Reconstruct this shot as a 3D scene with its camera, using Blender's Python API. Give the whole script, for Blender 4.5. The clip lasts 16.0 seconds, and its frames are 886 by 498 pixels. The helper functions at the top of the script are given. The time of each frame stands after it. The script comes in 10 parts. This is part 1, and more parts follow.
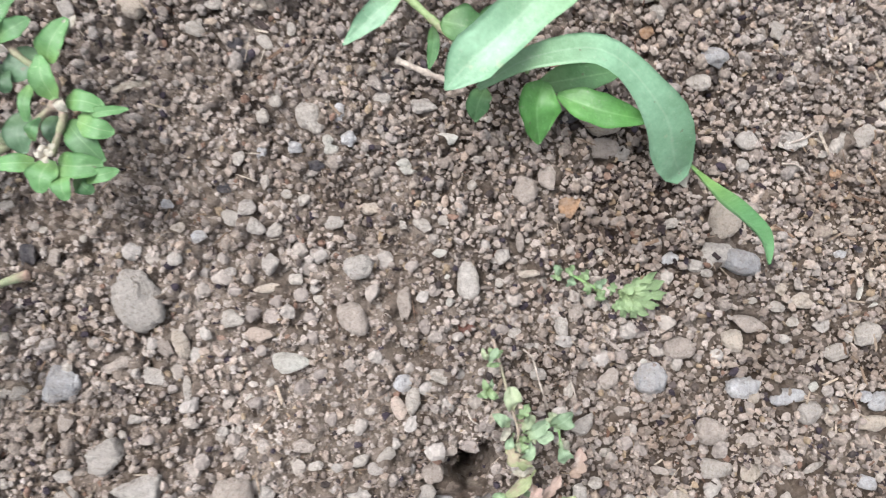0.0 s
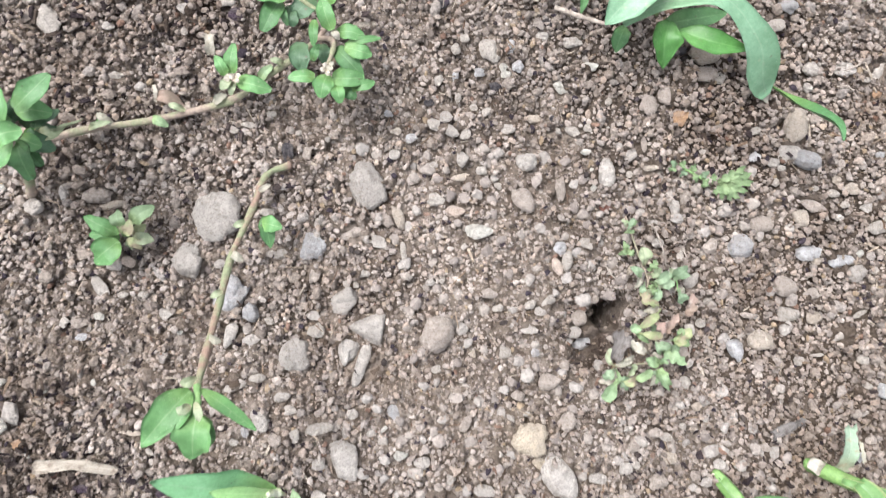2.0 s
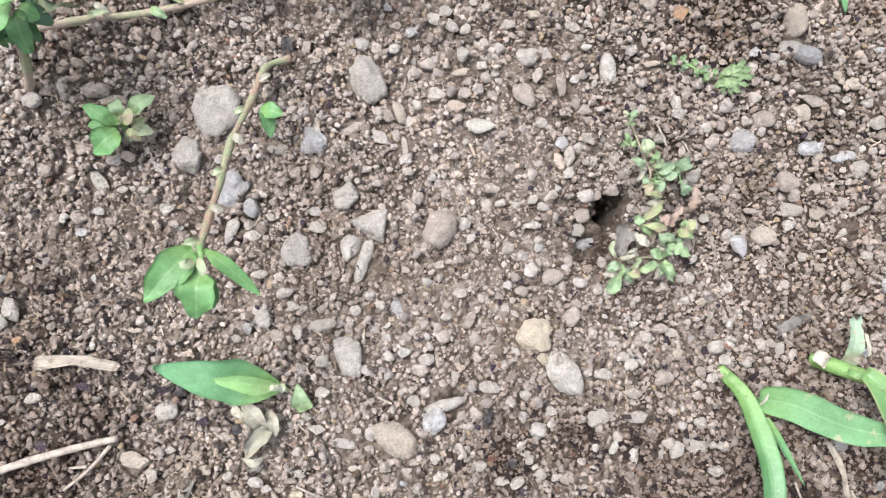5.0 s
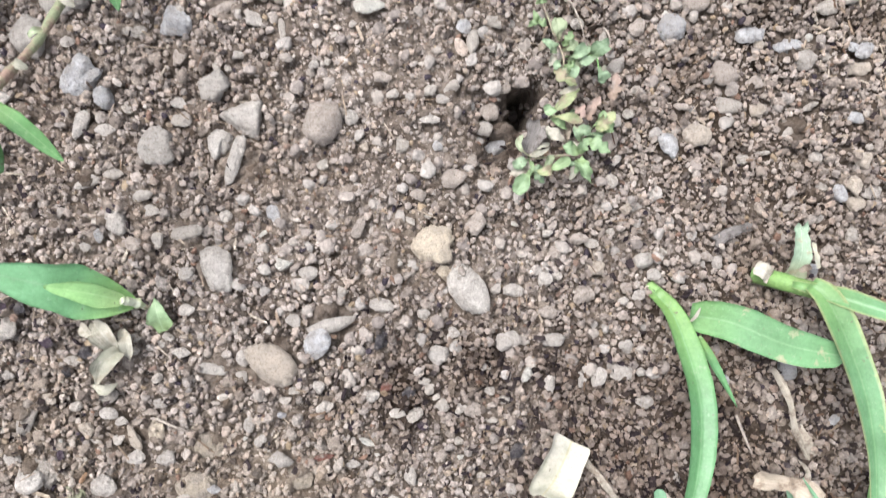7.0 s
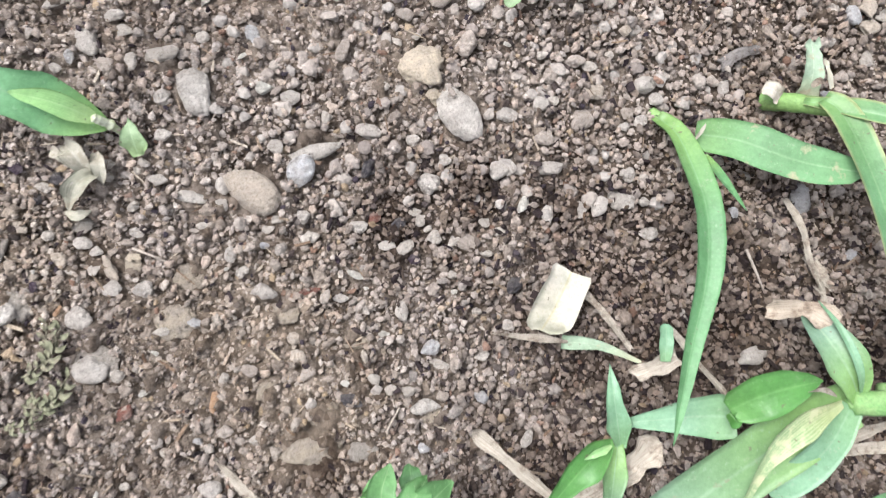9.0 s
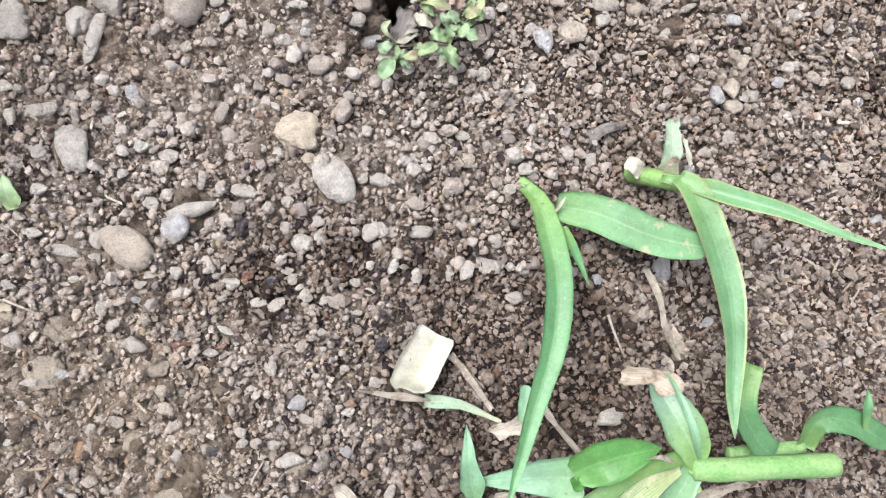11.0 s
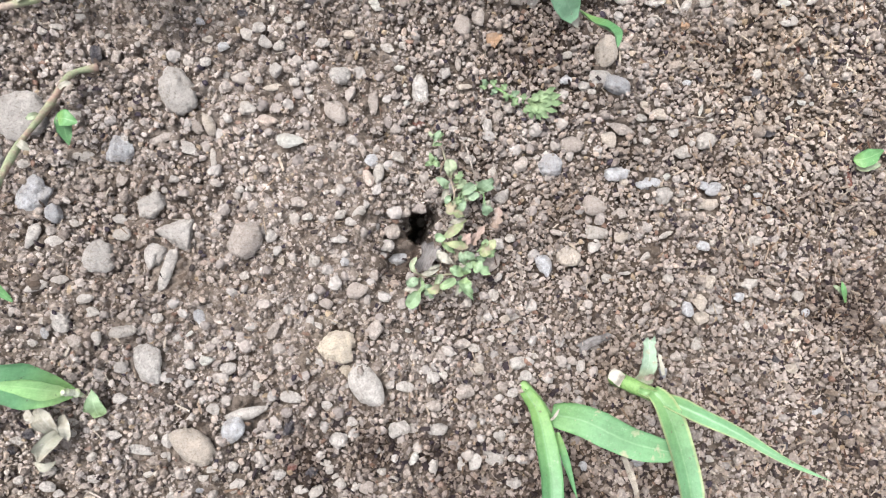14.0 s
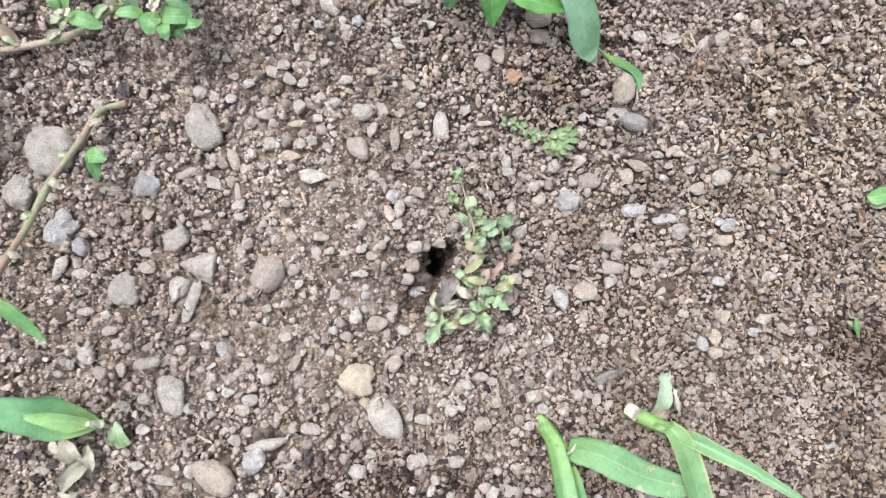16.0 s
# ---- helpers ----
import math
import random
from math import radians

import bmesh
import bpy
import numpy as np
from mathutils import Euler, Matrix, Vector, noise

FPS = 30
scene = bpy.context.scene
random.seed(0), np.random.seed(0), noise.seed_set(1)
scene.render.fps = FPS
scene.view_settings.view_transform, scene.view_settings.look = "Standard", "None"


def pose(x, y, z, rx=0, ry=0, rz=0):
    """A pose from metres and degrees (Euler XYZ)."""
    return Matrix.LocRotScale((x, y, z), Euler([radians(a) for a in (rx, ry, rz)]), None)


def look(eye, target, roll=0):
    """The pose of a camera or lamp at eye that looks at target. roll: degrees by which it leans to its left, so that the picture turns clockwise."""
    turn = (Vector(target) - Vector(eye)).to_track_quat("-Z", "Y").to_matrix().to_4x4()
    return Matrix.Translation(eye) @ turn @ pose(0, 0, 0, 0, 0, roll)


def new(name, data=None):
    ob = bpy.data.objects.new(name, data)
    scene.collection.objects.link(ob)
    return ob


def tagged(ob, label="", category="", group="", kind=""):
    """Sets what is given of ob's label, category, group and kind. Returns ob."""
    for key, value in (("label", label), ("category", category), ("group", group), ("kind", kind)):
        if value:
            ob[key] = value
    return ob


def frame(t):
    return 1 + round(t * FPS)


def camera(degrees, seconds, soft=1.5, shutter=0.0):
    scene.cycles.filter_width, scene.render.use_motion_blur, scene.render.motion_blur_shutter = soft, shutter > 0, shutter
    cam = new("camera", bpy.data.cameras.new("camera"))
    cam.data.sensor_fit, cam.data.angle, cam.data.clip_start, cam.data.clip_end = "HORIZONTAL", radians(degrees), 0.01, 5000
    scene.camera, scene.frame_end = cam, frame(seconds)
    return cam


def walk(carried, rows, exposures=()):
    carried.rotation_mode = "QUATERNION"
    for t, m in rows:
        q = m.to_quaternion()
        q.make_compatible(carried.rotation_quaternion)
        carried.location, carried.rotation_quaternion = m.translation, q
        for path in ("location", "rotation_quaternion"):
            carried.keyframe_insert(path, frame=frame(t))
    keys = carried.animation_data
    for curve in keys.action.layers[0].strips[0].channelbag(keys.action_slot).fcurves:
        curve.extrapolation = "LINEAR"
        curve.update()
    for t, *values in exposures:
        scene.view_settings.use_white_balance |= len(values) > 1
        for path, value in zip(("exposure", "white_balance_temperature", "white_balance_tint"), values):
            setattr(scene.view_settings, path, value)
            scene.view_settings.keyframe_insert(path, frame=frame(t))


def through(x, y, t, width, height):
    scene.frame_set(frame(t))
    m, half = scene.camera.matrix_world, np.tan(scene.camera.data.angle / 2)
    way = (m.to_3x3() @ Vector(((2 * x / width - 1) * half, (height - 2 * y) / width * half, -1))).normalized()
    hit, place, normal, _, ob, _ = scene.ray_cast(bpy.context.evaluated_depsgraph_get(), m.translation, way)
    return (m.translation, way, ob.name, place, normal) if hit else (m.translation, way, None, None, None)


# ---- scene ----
# ---- camera: held in the hand, looking down on the soil ----
cam = camera(66.0, 16.0, soft=1.2, shutter=0.25)
ROWS = [
    (0, 0.00450, 0.05801, 0.10463, 0.725, -4.491, -0.977),
    (0.5, -0.01080, 0.06252, 0.11332, 0.240, -4.594, -0.717),
    (1, -0.02830, 0.06769, 0.11724, -0.460, -4.278, -0.443),
    (1.5, -0.02855, 0.05875, 0.12909, -0.605, -4.740, -0.812),
    (2, -0.03000, 0.03977, 0.13727, -0.039, -5.180, -1.298),
    (2.5, -0.03333, 0.03361, 0.14868, 0.137, -5.285, -1.437),
    (3, -0.04230, 0.03729, 0.15027, 0.378, -5.269, -1.656),
    (3.5, -0.04313, 0.02376, 0.14522, 0.320, -5.198, -2.287),
    (3.7, -0.04251, 0.01772, 0.14489, 0.401, -5.102, -2.478),
    (5.8, -0.02297, 0.01864, 0.12925, 0.176, -5.600, -1.907),
    (6, -0.02072, 0.01728, 0.12791, 0.938, -5.282, -1.987),
    (6.5, -0.01345, 0.01051, 0.12479, 0.788, -5.489, -2.176),
    (7, -0.01073, -0.00155, 0.12097, 0.857, -5.465, -2.501),
    (7.5, -0.01153, -0.02283, 0.11912, 1.274, -4.937, -2.943),
    (8, -0.01330, -0.03773, 0.12102, 0.872, -4.798, -3.402),
    (8.5, -0.01250, -0.03812, 0.12337, 0.696, -4.953, -3.504),
    (9, -0.00863, -0.03110, 0.11447, 0.890, -4.737, -3.426),
    (9.5, -0.00454, -0.02548, 0.10751, 0.776, -4.666, -3.096),
    (10, 0.00096, -0.02345, 0.11138, 1.196, -5.498, -1.935),
    (10.2, 0.00510, -0.02368, 0.11564, 1.506, -6.191, -1.798),
    (12.3, 0.01101, -0.01316, 0.12600, 1.063, -7.040, -1.190),
    (12.5, 0.00413, -0.00866, 0.13542, 0.914, -7.284, -1.030),
    (13, -0.01212, 0.00967, 0.14735, 0.827, -8.037, -0.452),
    (13.5, -0.00532, 0.01269, 0.14505, 0.350, -7.938, -0.463),
    (14, 0.00131, 0.01941, 0.14362, 0.495, -7.921, -0.262),
    (14.5, 0.00249, 0.01861, 0.14079, 0.687, -7.811, -0.103),
    (15, 0.00535, 0.02724, 0.14065, 1.259, -7.814, 0.195),
    (15.5, 0.00207, 0.02571, 0.13948, 1.545, -7.747, 0.370),
    (16, -0.00262, 0.02514, 0.14523, 1.031, -7.765, 0.280),
]
walk(cam, [(t, pose(x, y, z, rx, ry, rz)) for t, x, y, z, rx, ry, rz in ROWS], exposures=[(0, 1.32, 6250, 10.5), (0.7, 1.33, 6250, 10.5), (1.5, 1.40, 6250, 10.5), (2.3, 1.42, 6250, 10.5), (7.5, 1.40, 6250, 10.5), (9, 1.38, 6250, 10.5), (10, 1.40, 6250, 10.5), (12.5, 1.46, 6250, 10.5), (16, 1.39, 6250, 10.5)])

# ---- world and light: bright overcast daylight ----
world = bpy.data.worlds.new("overcast_sky")
scene.world = world
world.use_nodes = True
wn, wl = world.node_tree.nodes, world.node_tree.links
sky = wn.new("ShaderNodeTexSky")
sky.sky_type, sky.sun_disc = "NISHITA", False
SUN_UP, SUN_TURN = radians(58), radians(-50)
sky.sun_elevation, sky.sun_rotation = SUN_UP, SUN_TURN
sky.dust_density = 4.0
soft_sky = wn.new("ShaderNodeHueSaturation")
soft_sky.inputs["Saturation"].default_value = 0.25
wl.new(sky.outputs["Color"], soft_sky.inputs["Color"])
wl.new(soft_sky.outputs["Color"], wn["Background"].inputs["Color"])
wn["Background"].inputs["Strength"].default_value = 0.15
sun = new("sun", bpy.data.lights.new("sun", "SUN"))
sun.data.energy, sun.data.angle, sun.data.color = 1.7, radians(26), (1.0, 0.97, 0.93)
sun.matrix_world = look((0, 0, 0), (-math.sin(SUN_TURN) * math.cos(SUN_UP), -math.cos(SUN_TURN) * math.cos(SUN_UP), -math.sin(SUN_UP)))

MM = 0.001
rng = np.random.default_rng(7)


# ---- materials ----
def nodes_of(name, rough=0.9, spec=0.3):
    m = bpy.data.materials.new(name)
    m.use_nodes = True
    t = m.node_tree
    b = t.nodes["Principled BSDF"]
    b.inputs["Roughness"].default_value = rough
    b.inputs["Specular IOR Level"].default_value = spec
    return m, t, b


def noise_node(t, scale, detail=4.0, rough=0.6, space="Object"):
    tc = t.nodes.new("ShaderNodeTexCoord")
    n = t.nodes.new("ShaderNodeTexNoise")
    n.inputs["Scale"].default_value, n.inputs["Detail"].default_value, n.inputs["Roughness"].default_value = scale, detail, rough
    t.links.new(tc.outputs[space], n.inputs["Vector"])
    return n.outputs["Fac"]


def ramp(t, fac, stops):
    r = t.nodes.new("ShaderNodeValToRGB")
    e = r.color_ramp.elements
    while len(e) < len(stops):
        e.new(0.5)
    for el, (p, c) in zip(e, stops):
        el.position, el.color = p, (*c, 1)
    t.links.new(fac, r.inputs["Fac"])
    return r.outputs["Color"]


def mix(t, fac, a, b, how="MIX"):
    n = t.nodes.new("ShaderNodeMix")
    n.data_type, n.blend_type = "RGBA", how
    for k, v in ((0, fac), (6, a), (7, b)):
        if isinstance(v, (int, float)):
            n.inputs[k].default_value = v
        elif isinstance(v, tuple):
            n.inputs[k].default_value = (*v, 1)
        else:
            t.links.new(v, n.inputs[k])
    return n.outputs[2]


def bump(t, b, height, dist, strength=1.0):
    n = t.nodes.new("ShaderNodeBump")
    n.inputs["Strength"].default_value, n.inputs["Distance"].default_value = strength, dist
    t.links.new(height, n.inputs["Height"])
    t.links.new(n.outputs["Normal"], b.inputs["Normal"])


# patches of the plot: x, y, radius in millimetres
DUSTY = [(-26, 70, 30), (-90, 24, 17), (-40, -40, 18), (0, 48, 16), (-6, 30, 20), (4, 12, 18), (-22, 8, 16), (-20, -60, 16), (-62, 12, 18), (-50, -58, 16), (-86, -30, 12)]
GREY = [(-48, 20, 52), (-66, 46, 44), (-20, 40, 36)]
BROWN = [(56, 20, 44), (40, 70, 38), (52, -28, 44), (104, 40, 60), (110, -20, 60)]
# dark soil; the spots at the pit and the clump also paint in shade
HUMUS_AND_SHADE = [(-22, -67, 8), (24, -28, 18), (38, -46, 32), (60, -66, 44), (22, -70, 24), (6, -22, 10), (-8, -26, 9), (44, 62, 12), (15, 19, 8), (-116, 4, 25), (-98, -20, 26), (-70, 92, 20), (116, 10, 16), (-70, -66, 10)]
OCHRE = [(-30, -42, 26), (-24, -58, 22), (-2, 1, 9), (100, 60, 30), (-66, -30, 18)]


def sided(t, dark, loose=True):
    """Colour of the soil, or of the loose grains on it, from place to place: dusty grey, brown, dark with humus and
    painted shade, tan with clay.
    """
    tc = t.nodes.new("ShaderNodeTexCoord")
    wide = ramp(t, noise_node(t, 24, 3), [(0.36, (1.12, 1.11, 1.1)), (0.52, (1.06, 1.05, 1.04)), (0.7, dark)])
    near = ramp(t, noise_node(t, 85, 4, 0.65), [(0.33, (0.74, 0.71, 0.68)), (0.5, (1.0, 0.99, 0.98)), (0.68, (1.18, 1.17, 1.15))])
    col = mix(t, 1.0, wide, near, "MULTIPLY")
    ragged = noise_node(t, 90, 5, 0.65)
    # bare soil gets deeper tints than its grains: painted shade in the gaps
    brown, humus_and_shade = ((1.0, 0.98, 0.96), (0.64, 0.6, 0.575)) if loose else ((0.58, 0.55, 0.52), (0.4, 0.36, 0.345))
    for spots, tint in ((DUSTY, (0.99, 0.985, 0.975)), (GREY, (1.16, 1.16, 1.16)), (BROWN, brown), (HUMUS_AND_SHADE, humus_and_shade), (OCHRE, (1.08, 1.06, 1.01))):
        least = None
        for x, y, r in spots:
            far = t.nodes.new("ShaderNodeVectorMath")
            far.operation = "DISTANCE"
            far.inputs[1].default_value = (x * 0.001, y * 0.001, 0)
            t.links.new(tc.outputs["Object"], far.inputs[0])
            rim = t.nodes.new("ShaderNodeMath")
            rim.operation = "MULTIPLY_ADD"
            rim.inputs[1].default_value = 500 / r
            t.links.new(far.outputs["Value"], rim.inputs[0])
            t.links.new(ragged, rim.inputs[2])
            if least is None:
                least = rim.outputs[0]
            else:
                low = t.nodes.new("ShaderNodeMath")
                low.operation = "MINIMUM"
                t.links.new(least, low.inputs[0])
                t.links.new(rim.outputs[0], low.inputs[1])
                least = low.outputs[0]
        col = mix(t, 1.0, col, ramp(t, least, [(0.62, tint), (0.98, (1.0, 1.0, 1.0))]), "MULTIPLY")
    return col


def soil_material():
    m, t, b = nodes_of("dry_soil", 0.97, 0.12)
    big = ramp(t, noise_node(t, 45, 5, 0.6), [(0.35, (0.155, 0.131, 0.114)), (0.65, (0.255, 0.223, 0.198))])
    tc = t.nodes.new("ShaderNodeTexCoord")
    vo = t.nodes.new("ShaderNodeTexVoronoi")
    vo.inputs["Scale"].default_value = 750
    t.links.new(tc.outputs["Object"], vo.inputs["Vector"])
    sep = t.nodes.new("ShaderNodeSeparateXYZ")
    t.links.new(vo.outputs["Color"], sep.inputs["Vector"])
    crumb = ramp(t, sep.outputs["X"], [(0.0, (0.62, 0.57, 0.53)), (0.5, (0.95, 0.93, 0.91)), (1.0, (1.2, 1.2, 1.2))])
    fine = ramp(t, noise_node(t, 1900, 4, 0.7), [(0.3, (0.62, 0.6, 0.58)), (0.7, (1.18, 1.16, 1.14))])
    col = mix(t, 1.0, mix(t, 1.0, big, crumb, "MULTIPLY"), fine, "MULTIPLY")
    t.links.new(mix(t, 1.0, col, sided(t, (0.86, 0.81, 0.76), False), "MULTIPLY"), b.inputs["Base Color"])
    bump(t, b, noise_node(t, 1600, 6, 0.75), 0.0012)
    return m


def grain_material(name, stops, dark):
    m, t, b = nodes_of(name, 0.95, 0.15)
    g = t.nodes.new("ShaderNodeNewGeometry")
    col = ramp(t, g.outputs["Random Per Island"], stops)
    fine = ramp(t, noise_node(t, 1800, 4, 0.7), [(0.3, (0.6, 0.58, 0.56)), (0.7, (1.14, 1.12, 1.1))])
    col = mix(t, 1.0, col, fine, "MULTIPLY")
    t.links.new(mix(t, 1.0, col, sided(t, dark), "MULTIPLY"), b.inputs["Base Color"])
    bump(t, b, noise_node(t, 1500, 6, 0.75), 0.001)
    return m


def piece_material(name, stops):
    m, t, b = nodes_of(name, 0.92, 0.2)
    o = t.nodes.new("ShaderNodeObjectInfo")
    col = ramp(t, o.outputs["Random"], stops)
    fine = ramp(t, noise_node(t, 3.5, 4), [(0.3, (0.75, 0.73, 0.7)), (0.7, (1.12, 1.1, 1.07))])
    t.links.new(mix(t, 1.0, col, fine, "MULTIPLY"), b.inputs["Base Color"])
    bump(t, b, noise_node(t, 3.0, 5, 0.7), 0.0006)
    return m


def stone_material(name, base, speck, rough=0.85, dust=0.6):
    m, t, b = nodes_of(name, rough, 0.25)
    o = t.nodes.new("ShaderNodeObjectInfo")
    tone = ramp(t, o.outputs["Random"], [(0.0, (0.8, 0.79, 0.78)), (1.0, (1.1, 1.1, 1.1))])
    g = t.nodes.new("ShaderNodeNewGeometry")
    each = ramp(t, g.outputs["Random Per Island"], [(0.0, (0.8, 0.79, 0.78)), (1.0, (1.04, 1.04, 1.04))])
    col = mix(t, 1.0, mix(t, 1.0, base, tone, "MULTIPLY"), each, "MULTIPLY")
    sp = ramp(t, noise_node(t, 480, 6, 0.75), [(0.4, (0, 0, 0)), (0.66, (1, 1, 1))])
    col = mix(t, sp, col, speck)
    du = ramp(t, noise_node(t, 380, 6, 0.75), [(0.42, (0, 0, 0)), (0.64, (dust, dust, dust))])
    col = mix(t, du, col, (0.44, 0.39, 0.345))
    pit = ramp(t, noise_node(t, 2200, 5, 0.75), [(0.3, (0.6, 0.57, 0.54)), (0.48, (0.97, 0.96, 0.95)), (0.75, (1.14, 1.14, 1.14))])
    t.links.new(mix(t, 1.0, col, pit, "MULTIPLY"), b.inputs["Base Color"])
    bump(t, b, noise_node(t, 900, 8, 0.8), 0.002)
    return m


def leaf_material(name, tip, base, vein, rough=0.5, through=0.25, blotch=None, blotch_at=0.62, lines_of=0.14, veins=3.2, edge=None, reach=0.45):
    m, t, b = nodes_of(name, rough, 0.5)
    uv = t.nodes.new("ShaderNodeUVMap")
    sep = t.nodes.new("ShaderNodeSeparateXYZ")
    t.links.new(uv.outputs["UV"], sep.inputs["Vector"])
    col = ramp(t, sep.outputs["Y"], [(0.0, base), (reach * 0.3, base), (reach, tip)])
    wave = t.nodes.new("ShaderNodeTexWave")
    wave.bands_direction = "X"
    wave.inputs["Scale"].default_value, wave.inputs["Distortion"].default_value, wave.inputs["Detail"].default_value = veins, 2.0 if veins > 3 else 0.7, 3.0
    t.links.new(uv.outputs["UV"], wave.inputs["Vector"])
    lines = ramp(t, wave.outputs["Fac"], [(0.2, (0.0, 0.0, 0.0)), (0.95, (lines_of, lines_of, lines_of))])
    col = mix(t, lines, col, vein)
    rib = ramp(t, sep.outputs["X"], [(0.455, (0, 0, 0)), (0.5, (0.6, 0.6, 0.6)), (0.545, (0, 0, 0))])
    col = mix(t, rib, col, vein)
    if edge:
        rim = ramp(t, sep.outputs["X"], [(0.0, (0.8, 0.8, 0.8)), (0.12, (0, 0, 0)), (0.88, (0, 0, 0)), (1.0, (0.8, 0.8, 0.8))])
        col = mix(t, rim, col, edge)
    tone = ramp(t, noise_node(t, 160, 5, 0.65), [(0.3, (0.72, 0.76, 0.7)), (0.7, (1.2, 1.16, 1.2))])
    col = mix(t, 1.0, col, tone, "MULTIPLY")
    grain = ramp(t, noise_node(t, 1500, 4, 0.7), [(0.3, (0.86, 0.88, 0.86)), (0.7, (1.1, 1.09, 1.1))])
    col = mix(t, 1.0, col, grain, "MULTIPLY")
    dust = ramp(t, noise_node(t, 700, 6, 0.8), [(0.58, (0, 0, 0)), (0.72, (0.3, 0.3, 0.3))])
    col = mix(t, dust, col, (0.33, 0.31, 0.27))
    o = t.nodes.new("ShaderNodeObjectInfo")
    each = ramp(t, o.outputs["Random"], [(0.0, (0.86, 0.88, 0.84)), (1.0, (1.1, 1.08, 1.08))])
    col = mix(t, 1.0, col, each, "MULTIPLY")
    dots = ramp(t, noise_node(t, 1300, 3, 0.6), [(0.62, (0, 0, 0)), (0.72, (0.55, 0.55, 0.55))])
    col = mix(t, dots, col, vein)
    specks = ramp(t, noise_node(t, 950, 2, 0.5), [(0.7, (0, 0, 0)), (0.75, (0.65, 0.65, 0.65))])
    col = mix(t, specks, col, (0.1, 0.075, 0.05))
    if blotch:
        bl = ramp(t, noise_node(t, 330, 4), [(blotch_at, (0, 0, 0)), (blotch_at + 0.09, (0.85, 0.85, 0.85))])
        col = mix(t, bl, col, blotch)
    t.links.new(col, b.inputs["Base Color"])
    gloss = t.nodes.new("ShaderNodeMapRange")
    gloss.inputs["To Min"].default_value, gloss.inputs["To Max"].default_value = rough - 0.12, rough + 0.2
    t.links.new(noise_node(t, 500, 4), gloss.inputs["Value"])
    t.links.new(gloss.outputs["Result"], b.inputs["Roughness"])
    if lines_of > 0.05:
        bump(t, b, wave.outputs["Fac"], 0.0001, 0.3)
    else:
        bump(t, b, noise_node(t, 900, 4), 0.00025, 0.6)
    tr = t.nodes.new("ShaderNodeBsdfTranslucent")
    t.links.new(col, tr.inputs["Color"])
    sh = t.nodes.new("ShaderNodeMixShader")
    sh.inputs["Fac"].default_value = through
    t.links.new(b.outputs["BSDF"], sh.inputs[1])
    t.links.new(tr.outputs["BSDF"], sh.inputs[2])
    t.links.new(sh.outputs["Shader"], t.nodes["Material Output"].inputs["Surface"])
    return m


def straw_material(name, dark, light):
    """Dead fibrous stem or leaf, streaked along its length."""
    m, t, b = nodes_of(name, 0.8, 0.25)
    uv = t.nodes.new("ShaderNodeUVMap")
    mp = t.nodes.new("ShaderNodeMapping")
    mp.inputs["Scale"].default_value = (16.0, 1.1, 1.0)
    t.links.new(uv.outputs["UV"], mp.inputs["Vector"])
    n = t.nodes.new("ShaderNodeTexNoise")
    n.inputs["Scale"].default_value, n.inputs["Detail"].default_value = 1.6, 5.0
    t.links.new(mp.outputs["Vector"], n.inputs["Vector"])
    mid = tuple((p * 0.35 + q * 0.65) for p, q in zip(dark, light))
    col = ramp(t, n.outputs["Fac"], [(0.22, dark), (0.42, mid), (0.66, light)])
    stain = ramp(t, noise_node(t, 420, 6, 0.75), [(0.28, (1.12, 1.1, 1.08)), (0.5, (0.95, 0.93, 0.9)), (0.6, (0.62, 0.56, 0.52)), (0.72, (0.34, 0.3, 0.28))])
    t.links.new(mix(t, 1.0, col, stain, "MULTIPLY"), b.inputs["Base Color"])
    bump(t, b, n.outputs["Fac"], 0.0004)
    return m


def mottled_material(name, a, c, at=0.5, scale=330, rough=0.6):
    m, t, b = nodes_of(name, rough, 0.35)
    col = ramp(t, noise_node(t, scale, 3), [(at - 0.08, a), (at + 0.08, c)])
    fine = ramp(t, noise_node(t, 2000, 3), [(0.3, (0.75, 0.75, 0.75)), (0.7, (1.1, 1.1, 1.1))])
    t.links.new(mix(t, 1.0, col, fine, "MULTIPLY"), b.inputs["Base Color"])
    bump(t, b, noise_node(t, 1500, 3), 0.0002)
    return m


SOIL = soil_material()
